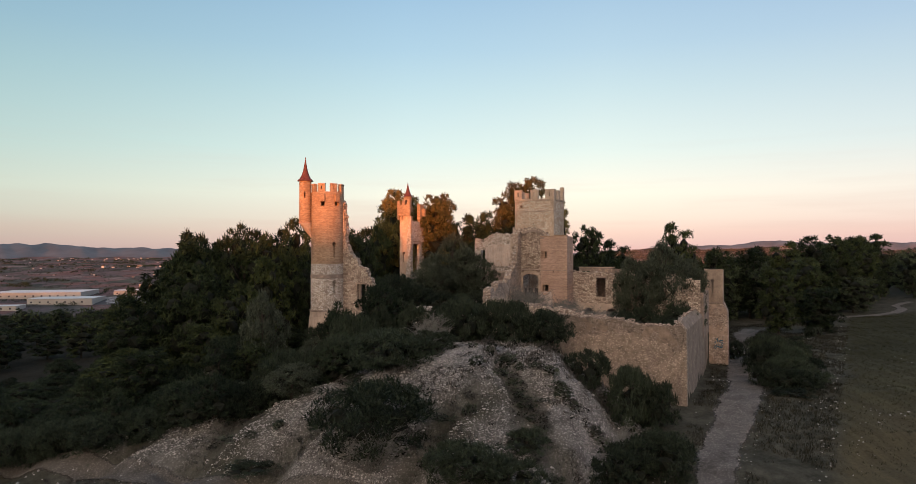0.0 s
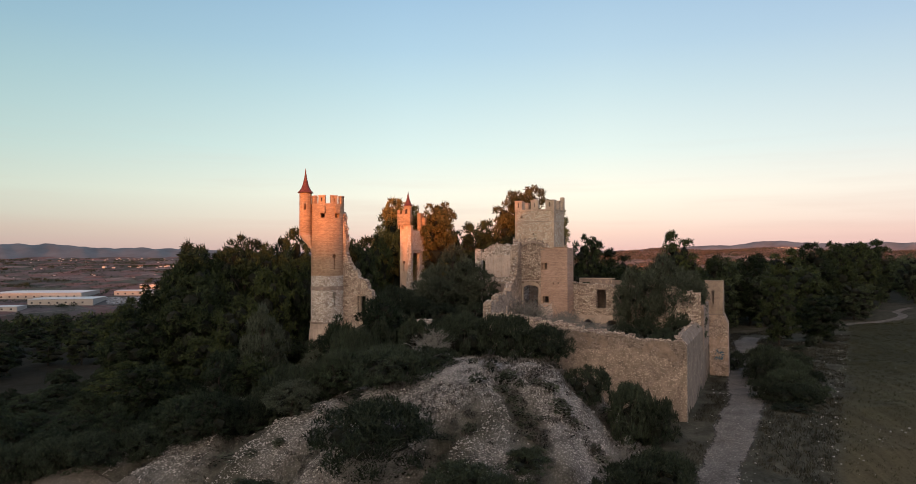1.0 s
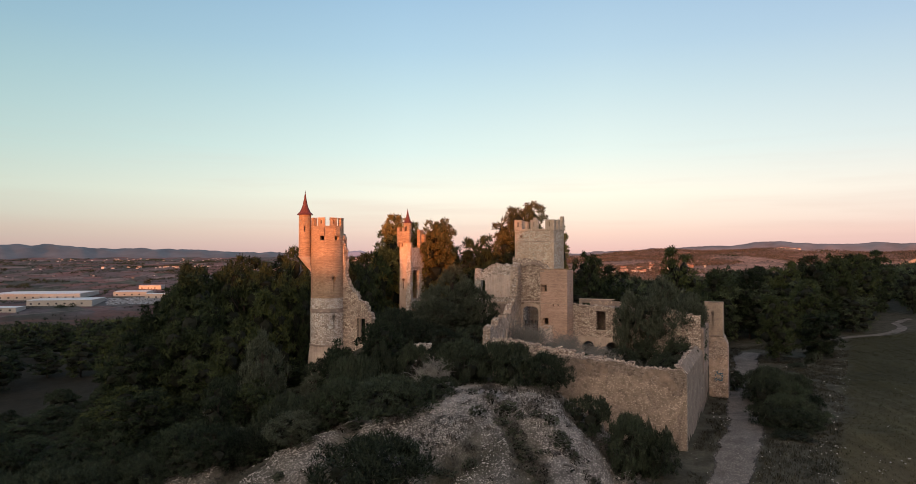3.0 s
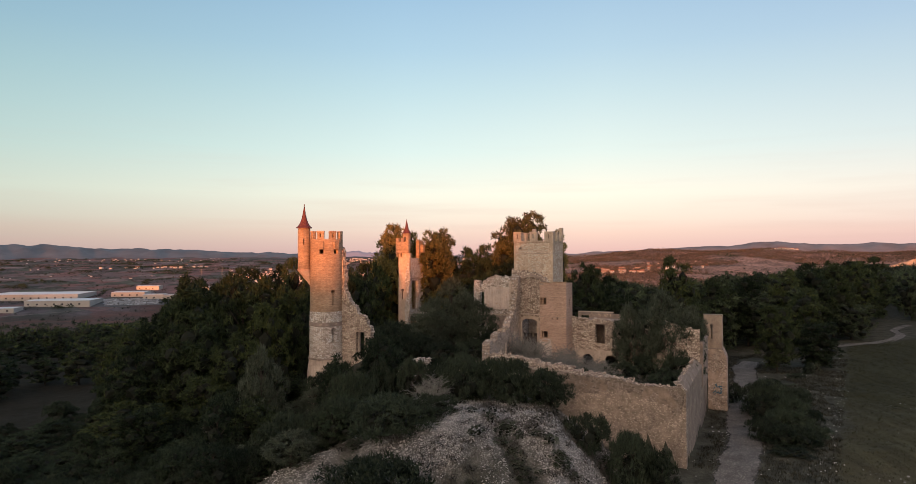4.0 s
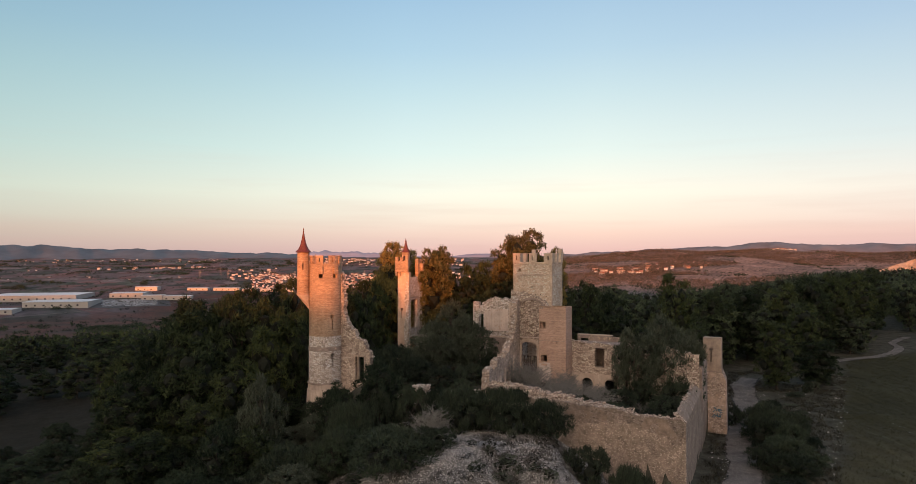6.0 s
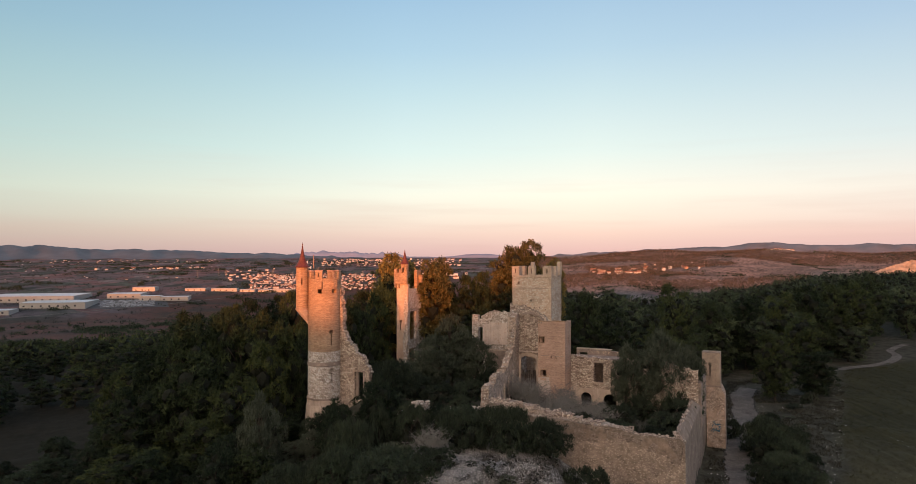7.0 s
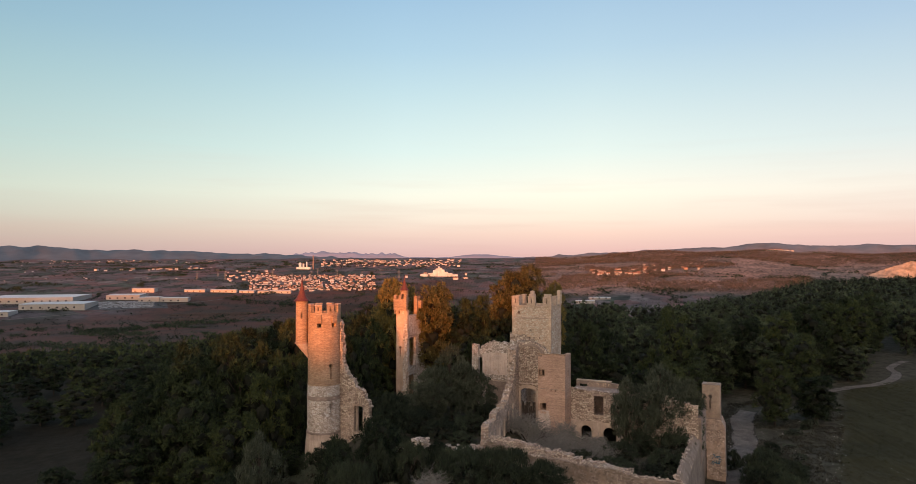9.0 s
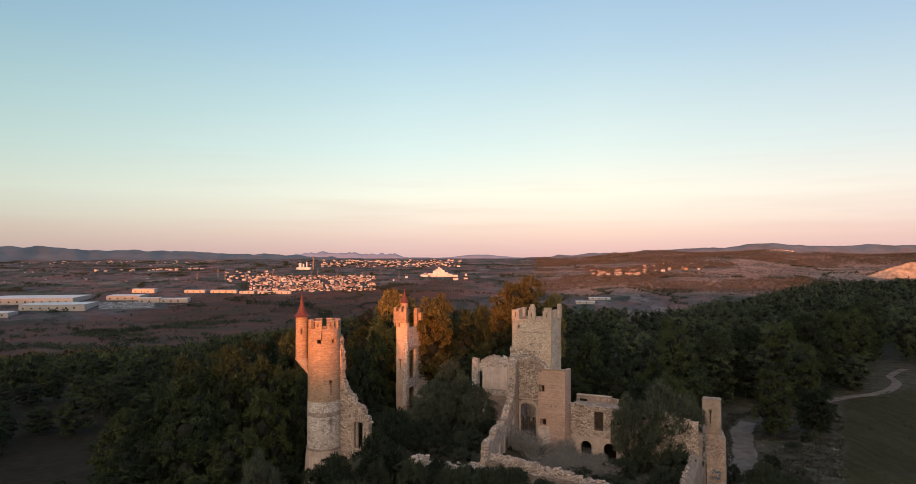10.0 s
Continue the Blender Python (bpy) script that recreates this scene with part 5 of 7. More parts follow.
# ================= plants =================


def tube(path, r0, r1, sides=6):
    """A tapered limb along a path of points: verts and faces."""
    vs, fs = [], []
    n = len(path)
    for i, p in enumerate(path):
        d = (path[min(i + 1, n - 1)] - path[max(i - 1, 0)]).normalized()
        a = d.orthogonal().normalized()
        b = d.cross(a)
        r = r0 + (r1 - r0) * i / (n - 1)
        for k in range(sides):
            t = 2 * math.pi * k / sides
            vs.append(tuple(p + (a * math.cos(t) + b * math.sin(t)) * r))
    for i in range(n - 1):
        for k in range(sides):
            fs.append((i * sides + k, i * sides + (k + 1) % sides, (i + 1) * sides + (k + 1) % sides, (i + 1) * sides + k))
    return vs, fs


def bent(a, b, rr, sag=0.12, n=5):
    a, b = Vector(a), Vector(b)
    ln = (b - a).length
    off = Vector((rr.uniform(-1, 1), rr.uniform(-1, 1), rr.uniform(-0.3, 1))) * ln * sag
    return [a.lerp(b, i / (n - 1)) + off * math.sin(math.pi * i / (n - 1)) for i in range(n)]


def merge(lists):
    vs, fs = [], []
    for v, f in lists:
        o = len(vs)
        vs += v
        fs += [tuple(i + o for i in q) for q in f]
    return vs, fs


ICO = [(0.0, 0.0, -1.0)] + [(0.894 * math.cos(1.2566 * k), 0.894 * math.sin(1.2566 * k), -0.447) for k in range(5)] \
    + [(0.894 * math.cos(1.2566 * k + 0.628), 0.894 * math.sin(1.2566 * k + 0.628), 0.447) for k in range(5)] + [(0.0, 0.0, 1.0)]
ICO_F = [(0, 1 + (k + 1) % 5, 1 + k) for k in range(5)] + [(1 + k, 1 + (k + 1) % 5, 6 + k) for k in range(5)] \
    + [(1 + (k + 1) % 5, 6 + (k + 1) % 5, 6 + k) for k in range(5)] + [(11, 6 + k, 6 + (k + 1) % 5) for k in range(5)]
ICO, ICO_F = np.array(ICO), np.array(ICO_F)


def sprays(c, d, size, g, slim, rise):
    """Slender leaf tufts at the points c, leaning along d and upwards: one triangle each."""
    n = len(c)
    up = d * g.uniform(0.15, 1.0, n)[:, None] + g.normal(size=(n, 3)) * 0.55 + np.array([0, 0, rise])
    up /= np.linalg.norm(up, axis=1)[:, None] + 1e-9
    sd = np.cross(up, g.normal(size=(n, 3)))
    sd /= np.linalg.norm(sd, axis=1)[:, None] + 1e-9
    s = np.broadcast_to(size, (n,))[:, None] * (0.55 + 0.9 * g.random(n))[:, None]
    return np.stack([c - up * s * 0.4 + sd * s * slim, c - up * s * 0.4 - sd * s * slim, c + up * s], 1).reshape(-1, 3)


def cores(c, r, g, flat=0.9):
    """Rough solid inner bodies that close the clumps: verts and faces."""
    n = len(c)
    v = ICO[None] * g.uniform(0.72, 1.18, (n, 12, 1)) * np.asarray(r)[:, None, None] * np.array([1, 1, flat]) + c[:, None, :]
    f = ICO_F[None] + (np.arange(n) * 12)[:, None, None]
    return v.reshape(-1, 3), f.reshape(-1, 3)


def foliage(clumps, hearts, per, size, seed, flat=0.9, slim=0.3, rise=0.35):
    """Leaf sprays through many small clumps (x, y, z, r) round the closed hearts of the lobes: verts and faces."""
    g = np.random.default_rng(seed)
    cl = np.array(clumps)
    n = np.maximum(10, (per * cl[:, 3] ** 2).astype(int))
    c0, r = np.repeat(cl[:, :3], n, 0), np.repeat(cl[:, 3], n)
    d = g.normal(size=(len(r), 3))
    d /= np.linalg.norm(d, axis=1)[:, None]
    d[:, 2] = np.where(d[:, 2] < -0.45, -d[:, 2], d[:, 2])
    c = c0 + d * (r * (0.40 + 0.72 * g.random(len(r)) ** 0.7))[:, None] * np.array([1, 1, flat])
    v1 = sprays(c, d, size, g, slim, rise)
    hs = np.array(hearts)
    v2, f2 = cores(hs[:, :3], hs[:, 3], g, flat)
    f1 = np.arange(len(v1)).reshape(-1, 3)
    return np.concatenate([v1, v2]), np.concatenate([f1, f2 + len(v1)]), len(f1)


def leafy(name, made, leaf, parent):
    """Links a crown: leaf tufts round solid hearts, near-black to paint the shade inside."""
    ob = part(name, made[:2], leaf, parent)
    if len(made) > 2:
        ob.data.materials.append(CROWN_SHADE)
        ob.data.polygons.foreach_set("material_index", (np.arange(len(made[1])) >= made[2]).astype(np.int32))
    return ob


def crown_shape(seed, height, radius, base, form, count, heart):
    """Small clumps over the large lobes of a crown with an uneven outline. form: 'dome', 'pine' (tall, ragged) or 'round' (a broad high crown)."""
    rr = random.Random(seed)
    lobes, out = [], []
    many = 11 if form == "dome" else 19
    for k in range(many):
        f = (k + rr.uniform(0.2, 0.8)) / many
        a = 2.4 * k + rr.uniform(-0.6, 0.6)
        if form == "dome":
            w = math.sqrt(max(0.05, 1 - (2 * f - 0.75) ** 2 / 1.6))
        else:
            w = math.sqrt(1 - abs(1.65 * f - 0.8) ** 2.3 / 1.1) if form == "pine" else math.sqrt(1 - abs(1.55 * f - 0.85) ** 2.4)
        q = radius * (0.50 if form == "dome" else 0.46) * rr.uniform(0.8, 1.2) * (0.55 + 0.45 * w)
        k_ = (radius * w - q * 0.75) * rr.uniform(0.55, 1.08)
        z = base + q * 0.7 + (height - base - q * 1.55) * f
        lobes.append((math.cos(a) * k_, math.sin(a) * k_, z, q))
    tries = 0
    while len(out) < count and tries < count * 12:
        tries += 1
        x, y, z, q = lobes[rr.randrange(many)]
        d = Vector((rr.gauss(0, 1), rr.gauss(0, 1), rr.gauss(0.25, 1))).normalized()
        p = Vector((x, y, z)) + d * q * rr.uniform(0.74, 1.06)
        if p.z < base * 0.6 or any((p - Vector(l[:3])).length < l[3] * 0.72 for l in lobes):
            continue
        out.append((p.x, p.y, p.z, radius * rr.uniform(0.10, 0.21)))
    # the closed heart of each lobe
    return out, [(x, y, z, q * heart) for x, y, z, q in lobes]


def make_tree(name, seed, height, radius, base, form, leaf, label, clumps, per, size, slim=0.3, trunk=0.22, flat=0.9, category="tree", group="", rise=0.35, limbed=True, heart=0.56):
    """A tree at the origin: trunk with limbs, and a crown of leaf sprays."""
    rr = random.Random(seed)
    t = thing(name, label, category, group=group)
    cl, hearts = crown_shape(seed, height, radius, base, form, clumps, heart)
    lean = Vector((rr.uniform(-0.6, 0.6), rr.uniform(-0.6, 0.6), 0)) * radius * 0.2
    top = Vector((lean.x, lean.y, height * 0.86))
    main = bent((0, 0, -0.6), top, rr, 0.03, 8)
    limbs = []
    for x, y, z, r in cl[: min(26, max(8, clumps // 4))]:
        f = min(0.92, max(0.18, (z - r * 0.9) / (height * 0.9)))
        st = main[int(f * 6)].lerp(main[min(7, int(f * 6) + 1)], f * 6 - int(f * 6))
        limbs.append(tube(bent(st, (x, y, z), rr, 0.12, 5), trunk * 0.36, trunk * 0.07, 4))
    part("trunk", tube(main, trunk, trunk * 0.18, 7), BARK, t)
    if limbed:
        tagged(part("branch", merge(limbs), BARK, t), kind="stuff")
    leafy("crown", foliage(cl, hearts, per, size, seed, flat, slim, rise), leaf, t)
    return t


def make_bare(name, seed, height, spread, label, stems=46):
    """A leafless bush: many forking grey twigs."""
    rr = random.Random(seed)
    t = thing(name, label, "bush", group="dry bushes in the court")
    parts = []
    for _ in range(stems):
        a, k = rr.uniform(0, 6.28), rr.random() ** 0.6
        tip = Vector((math.cos(a) * spread * k, math.sin(a) * spread * k, height * (1 - 0.45 * k) * rr.uniform(0.7, 1.1)))
        foot = Vector((tip.x * 0.25, tip.y * 0.25, -0.2))
        p = bent(foot, tip, rr, 0.14, 6)
        parts.append(tube(p, 0.042, 0.016, 4))
        for _ in range(6):
            s = p[rr.randrange(2, 6)]
            e = s + Vector((rr.uniform(-1, 1), rr.uniform(-1, 1), rr.uniform(-0.1, 0.9))) * height * 0.33
            q = bent(s, e, rr, 0.15, 4)
            parts.append(tube(q, 0.022, 0.008, 3))
            for _ in range(3):
                s2 = q[rr.randrange(1, 4)]
                parts.append(tube([s2, s2 + Vector((rr.uniform(-1, 1), rr.uniform(-1, 1), rr.uniform(-0.2, 0.8))) * height * 0.16], 0.014, 0.005, 3))
    tagged(part("branch", merge(parts), TWIG, t), kind="stuff")
    return t


def put(proto, x, y, scale, turn, sink=0.15, z=None, stretch=1.0):
    m = pose(x, y, (gz(x, y) if z is None else z) - sink, 0, 0, turn)
    ob = copy_thing(proto, m)
    ob.scale = (scale, scale, scale * stretch)
    return ob


def discard(protos):
    for p in protos:
        for o in (*p.children_recursive, p):
            bpy.data.objects.remove(o)


protos = []


size_of = {}


def proto(*a, **k):
    t = make_tree(*a, **k)
    size_of[t.name] = a[2:4]
    protos.append(t)
    return t


PINES = [proto("pine_tree", s, 12.0, 3.6, 0.8, "pine", PINE, "dark green pine tree with a full ragged crown on the hilltop", 170, 125, 0.37, 0.21, rise=0.12, group="pines round the castle") for s in (1, 2, 3, 4)]
TALL_PINES = [proto("tall_pine", s, 20.0, 4.4, 7.5, "round", PINE_SUNLIT, "tall pine behind the towers, its crown glowing in the last sun", 300, 125, 0.38, 0.20, rise=0.12, trunk=0.3, group="tall pines behind the towers") for s in (8, 9, 10)]
FAR_PINES = [proto("pine_tree", s, 12.0, 3.7, 0.6, "pine", PINE_HAZE, "dark green pine in the wood behind the castle", 84, 78, 0.44, 0.22, rise=0.15, group="pines of the wood", limbed=False) for s in (5, 6, 7)]
WEST_PINES = [proto("pine_tree", s, 12.0, 3.7, 0.6, "pine", PINE, "dark green pine on the shaded western slope", 84, 78, 0.44, 0.22, rise=0.15, group="pines of the wood", limbed=False) for s in (14, 15, 16)]
OAKS = [proto("holm_oak", s, 8.0, 3.9, 0.4, "dome", OAK, "dark broad holm oak with foliage down to the ground", 100, 115, 0.32, 0.22, group="oaks round the castle") for s in (11, 12, 13)]
OLIVES = [proto("wild_olive", s, 7.0, 3.2, 0.9, "dome", OLIVE, "grey-green wild olive with loose upright foliage", 210, 220, 0.25, 0.15, heart=0.16, group="olives round the castle", rise=0.7) for s in (21, 22)]
THICKETS = [proto("evergreen_bush", s, 3.4, 3.6, 0.0, "dome", SHRUB, "wide dense dark evergreen bush on the gravel slope", 150, 180, 0.25, 0.17, heart=0.42, trunk=0.081, category="bush", group="bushes on the slope", rise=0.6) for s in (34, 35)]
BUSHES = [proto("evergreen_bush", s, 2.6, 2.3, 0.0, "dome", SHRUB, "low dense dark evergreen bush on the gravel slope", 84, 330, 0.22, 0.16, heart=0.42, trunk=0.07, category="bush", group="bushes on the slope", rise=0.6) for s in (31, 32, 33)]
GREYS = [proto("grey_bush", s, 2.2, 1.7, 0.0, "dome", OLIVE, "loose grey-green bush among the stones", 30, 300, 0.25, 0.15, heart=0.3, trunk=0.05, category="bush", group="bushes on the slope", rise=0.8, limbed=False) for s in (41, 42)]
HEATHS = [proto("withered_bush", s, 1.3, 1.2, 0.0, "dome", HEATH, "low withered brown-grey heath on the gravel", 22, 420, 0.19, 0.12, heart=0.2, trunk=0.03, category="bush", group="heath on the slope", rise=0.8, limbed=False) for s in (51, 52)]

tr_rng = random.Random(99)


def tree_at(kinds, x, y, top, width, turn=None, ground=None):
    """Stands a tree so that its top and breadth come out as given, in metres."""
    p = kinds[tr_rng.randrange(len(kinds))]
    if kinds is BUSHES and width > 5.2:
        p = THICKETS[tr_rng.randrange(2)]
    h0, r0 = size_of[p.name]
    g = gz(x, y) if ground is None else ground
    s = width / (2 * r0)
    return put(p, x, y, s, tr_rng.uniform(0, 360) if turn is None else turn, z=g, stretch=(top - g) / (h0 * s))


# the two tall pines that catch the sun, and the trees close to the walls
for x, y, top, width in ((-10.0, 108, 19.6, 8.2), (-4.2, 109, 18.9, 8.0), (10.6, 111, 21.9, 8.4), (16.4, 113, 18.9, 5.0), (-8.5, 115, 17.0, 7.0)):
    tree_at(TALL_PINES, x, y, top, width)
for x, y, top, width in ((-11.0, 111, 14.5, 9.0), (-6.4, 113, 15.5, 9.0), (-15.0, 113, 13.0, 8.0), (8.6, 114, 15.0, 8.0), (0.5, 116, 15.5, 7.5), (5.0, 118, 16.0, 7.0), (1.5, 109, 13.5, 7.0), (-2.0, 112, 14.5, 6.5), (7.5, 108, 14.0, 6.0), (4.5, 112, 14.5, 7), (-13.5, 105, 13.0, 6), (20.5, 103, 13.4, 6.5), (38.5, 115, 14.0, 7.5), (84, 147, 13.2, 9), (92, 153, 13.0, 9), (77, 143, 12.6, 9), (98, 161, 13.6, 10), (107, 171, 14.0, 10), (69, 139.5, 11.4, 9), (52, 133, 10.4, 8), (61, 138, 11.0, 8)):
    tree_at(PINES, x, y, top, width)
for x, y, top, width in ((-14.5, 98, 12.0, 6), (-11.5, 92, 4.5, 6), (-1, 97, 7.5, 6), (2, 101, 11, 6), (5, 103, 12, 7), (-17, 101, 13, 7), (-19.5, 94, 11, 6), (24, 100, 9, 7), (17.5, 98, 8, 5),
                         (28.5, 96, 7.5, 7), (33, 99, 7, 7), (26, 108, 11, 7), (37, 104, 7, 6)):
    tree_at(PINES, x, y, top, width)
tree_at(OLIVES, -0.5, 86.5, 11.2, 6.6)
tree_at(OLIVES, -3.6, 86.0, 8.4, 5.6)
tree_at(OLIVES, -5.8, 84.5, 6.0, 5.0)
tree_at(OLIVES, 2.6, 85.0, 8.6, 5.5)
tree_at(OLIVES, -2.0, 83.5, 7.6, 5.5)
tree_at(OLIVES, 24.6, 79.5, 9.9, 7.6)
tree_at(OLIVES, 20.9, 80.5, 8.3, 4.6)
tree_at(OLIVES, 28.2, 81.0, 8.4, 5.0)
tree_at(OAKS, -8.8, 73.5, 5.9, 6.4)
tree_at(OAKS, -13.2, 73.0, 3.3, 5.6)
tree_at(OLIVES, -20.6, 69.5, 4.4, 5.2)
tree_at(OAKS, -24.0, 66.0, 0.6, 6.0)

# the dark group west of the round tower
for x, y, top, width in ((-35.5, 86, 12.3, 8.5), (-29.0, 88, 12.4, 8.0), (-24.2, 98, 13.8, 6.5), (-40.0, 88, 6.5, 7.5), (-24.0, 84, 9.0, 6.0), (-32.5, 80, 7.2, 8.0), (-38.0, 78, 3.6, 7.5), (-26.5, 78, 5.2, 6.5),
                         (-20.8, 88, 8.5, 5.0), (-31.0, 98, 12.2, 7.0), (-33.0, 84, 10.8, 8.5), (-26.6, 90, 11.6, 7.5), (-22.8, 92, 10.5, 6.5), (-36.5, 93, 10.6, 8.0), (-41.0, 97, 8.8, 8.0), (-44.5, 104, 8.0, 8.5), (-36.0, 104, 11.0, 8.0), (-28.5, 106, 12.5, 8.0), (-46.0, 92, 4.0, 7.0)):
    tree_at(PINES, x, y, top, width)

# bushes on and under the mound
for x, y, top, width in ((-6.2, 49.4, -1.2, 9.6), (-5.6, 57.8, 2.1, 8.4), (-2.2, 60.5, 1.9, 4.6), (0.6, 66.0, 4.0, 5.6), (4.6, 65.6, 4.1, 6.4), (8.6, 64.2, 3.2, 5.4), (-11.5, 61.5, 1.0, 6.0), (-15.5, 61.0, -0.6, 6.5), (-10.5, 66.0, 2.4, 5.5), (-19.5, 59.5, -3.0, 6.0), (-24.0, 59.5, -4.6, 6.0), (-29.5, 60.5, -5.6, 6.0), (-33.5, 61.5, -6.2, 5.5), (-38.5, 62.5, -6.6, 6.0), (-31.0, 56.8, -5.4, 6.0), (-35.2, 58.2, -6.2, 6.0), (-27.4, 58.0, -4.8, 5.5), (-39.5, 58.8, -7.0, 5.5), (-43.5, 61.0, -7.0, 6.0), (-22.5, 57.8, -3.8, 4.5), (0.6, 45.6, -4.4, 6.6), (3.8, 45.0, -5.0, 5.0),
                         (5.3, 49.0, -4.1, 3.8), (12.0, 47.5, -4.8, 5.0), (15.4, 49.0, -4.6, 5.5), (12.2, 60.2, 0.1, 4.6), (15.5, 57.4, -1.3, 5.4), (17.6, 56.6, -2.4, 3.8), (-15.6, 50.0, -6.7, 4.6), (-14.2, 53.2, -4.4, 1.5)):
    tree_at(BUSHES, x, y, top, width)
for x, y, top, width in ((38.5, 82, -1.4, 6.0), (41.0, 81, -1.9, 5.5), (40.5, 86, -1.6, 5.0), (36.2, 93, -1.6, 4.0), (37.6, 98, 0.6, 4.6), (37.5, 88.5, -2.6, 2.4), (34.6, 68.0, -2.9, 5.4), (36.8, 69.5, -3.0, 4.6), (33.4, 65.2, -4.2, 4.0), (39.6, 73.5, -2.6, 4.0), (33.2, 70.5, -2.6, 3.6), (36.2, 72.0, -2.4, 5.6), (38.8, 76.0, -1.8, 5.6), (36.6, 77.5, -1.6, 4.6), (38.4, 79.5, -1.2, 5.0)):
    tree_at(BUSHES, x, y, top, width)
# thicket in the roofless court and on the terrace
for x, y, top, width in ((-1.5, 69.5, 3.0, 3.6), (-4.8, 70.5, 3.2, 4.2), (-8.2, 71.0, 2.6, 4.0), (2.4, 68.2, 3.2, 3.2), (-11.5, 69.0, 1.2, 4.0), (0.6, 75.0, 3.6, 3.4), (17.0, 71.5, 1.7, 4.5), (20.5, 70.0, 1.4, 4.0), (23.0, 72.5, 2.2, 4.4), (19.0, 75.0, 2.4, 4.6), (25.5, 76.0, 3.0, 4.5), (14.0, 73.0, 2.0, 4.4), (28.0, 80.0, 3.0, 4.5), (22.0, 78.0, 2.6, 4.0), (16.0, 68.5, 1.5, 3.0),
                         (-1.5, 77.0, 4.4, 5.0), (-5.0, 79.5, 5.0, 5.5), (1.8, 79.0, 4.6, 4.6), (-8.0, 82.0, 6.0, 6.0), (4.0, 82.0, 5.0, 3.6), (-7.5, 76.0, 3.8, 4.2), (-2.0, 72.0, 3.2, 3.2)):
    tree_at(BUSHES, x, y, top, width)

# scattered growth: woods behind and beside the castle, scrub on the western slope
def blocked(x, y):
    u, v = to_local(x, y)
    if -48 < u < 3.5 and -0.5 < v < 33:
        return True
    if (x - 28) * 0.855 - (y - 50) * 0.518 > -3 and y - 0.25 * (x - 70) < 137:
        return True
    if math.hypot((x + 72) / 17, (y - 112) / 34) < 1.08:
        return True
    if math.hypot(x - 56, y - 121) < 10:
        return True
    return min(float(polyline_dist(x, y, q)) for q in (TRACK, TRACK_FAR, TRACK_LEFT)) < 3.6


sc = random.Random(2024)
placed = []


def scatter(n, xr, yr, kinds, tops, widths, gap, test=None):
    tries = 0
    done = 0
    while done < n and tries < n * 14:
        tries += 1
        x, y = sc.uniform(*xr), sc.uniform(*yr)
        if blocked(x, y) or (test and not test(x, y)) or any((x - a) ** 2 + (y - b) ** 2 < gap * gap for a, b in placed):
            continue
        placed.append((x, y))
        done += 1
        g = gz(x, y)
        tree_at(kinds, x, y, g + sc.uniform(*tops), sc.uniform(*widths))


# wood behind the castle and to the east
scatter(38, (-60, 90), (98, 128), PINES, (8, 13), (6.0, 8.5), 5.8, lambda x, y: abs(x / y) < 0.78)
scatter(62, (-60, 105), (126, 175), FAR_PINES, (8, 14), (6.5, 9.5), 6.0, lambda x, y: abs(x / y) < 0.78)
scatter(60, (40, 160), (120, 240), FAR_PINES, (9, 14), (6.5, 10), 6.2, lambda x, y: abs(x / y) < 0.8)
scatter(40, (-90, 60), (170, 260), WEST_PINES, (9, 14), (7, 10), 7.5, lambda x, y: abs(x / y) < 0.8)
# western slope
scatter(46, (-75, -20), (60, 112), OAKS + PINES + PINES, (4, 8), (5, 8), 4.2, lambda x, y: -0.50 < x / y and y > 63 - 0.2 * (x + 20))
scatter(40, (-75, -34), (62, 104), OAKS, (2.0, 4.2), (3.5, 6), 3.4, lambda x, y: -0.8 < x / y < -0.50)
scatter(90, (-200, -35), (98, 270), WEST_PINES, (6, 10), (6, 9), 6.0, lambda x, y: abs(x / y) < 0.8)
scatter(50, (-48, -10), (57, 80), OAKS + OAKS + OLIVES, (2.0, 4.6), (3, 5.5), 2.6, lambda x, y: abs(x / y) < 0.72 and gz(x, y) < -2.0)
# low scrub
scatter(90, (-34, 20), (44, 63), HEATHS + HEATHS + GREYS, (0.35, 1.1), (0.9, 2.6), 1.2, lambda x, y: to_local(x, y)[1] < -0.8 and float(gully(x, y)) > 0.3)
# growth following two furrows down the face of the mound
for (x0, y0), (x1, y1) in (((3.7, 58.8), (6.8, 50.2)), ((6.3, 58.5), (11.8, 52.2))):
    for k in range(22):
        f = (k + sc.random()) / 22
        x, y = x0 + (x1 - x0) * f + sc.uniform(-0.7, 0.7), y0 + (y1 - y0) * f + sc.uniform(-0.5, 0.5)
        tree_at(HEATHS + HEATHS + GREYS, x, y, gz(x, y) + sc.uniform(0.35, 0.95), sc.uniform(1.1, 2.2))
scatter(60, (-12, 14), (46, 62), HEATHS, (0.25, 0.7), (0.6, 1.8), 0.9, lambda x, y: to_local(x, y)[1] < -0.8)
scatter(40, (-46, 22), (44, 66), GREYS, (0.4, 1.1), (0.8, 2.0), 1.6, lambda x, y: to_local(x, y)[1] < -0.8)
scatter(36, (-30, -4), (62, 80), BUSHES + GREYS, (1.4, 3.4), (3, 5), 2.4, lambda x, y: to_local(x, y)[0] < -24)
scatter(46, (20, 60), (45, 125), GREYS + BUSHES, (0.5, 1.8), (1.2, 3.4), 2.2)
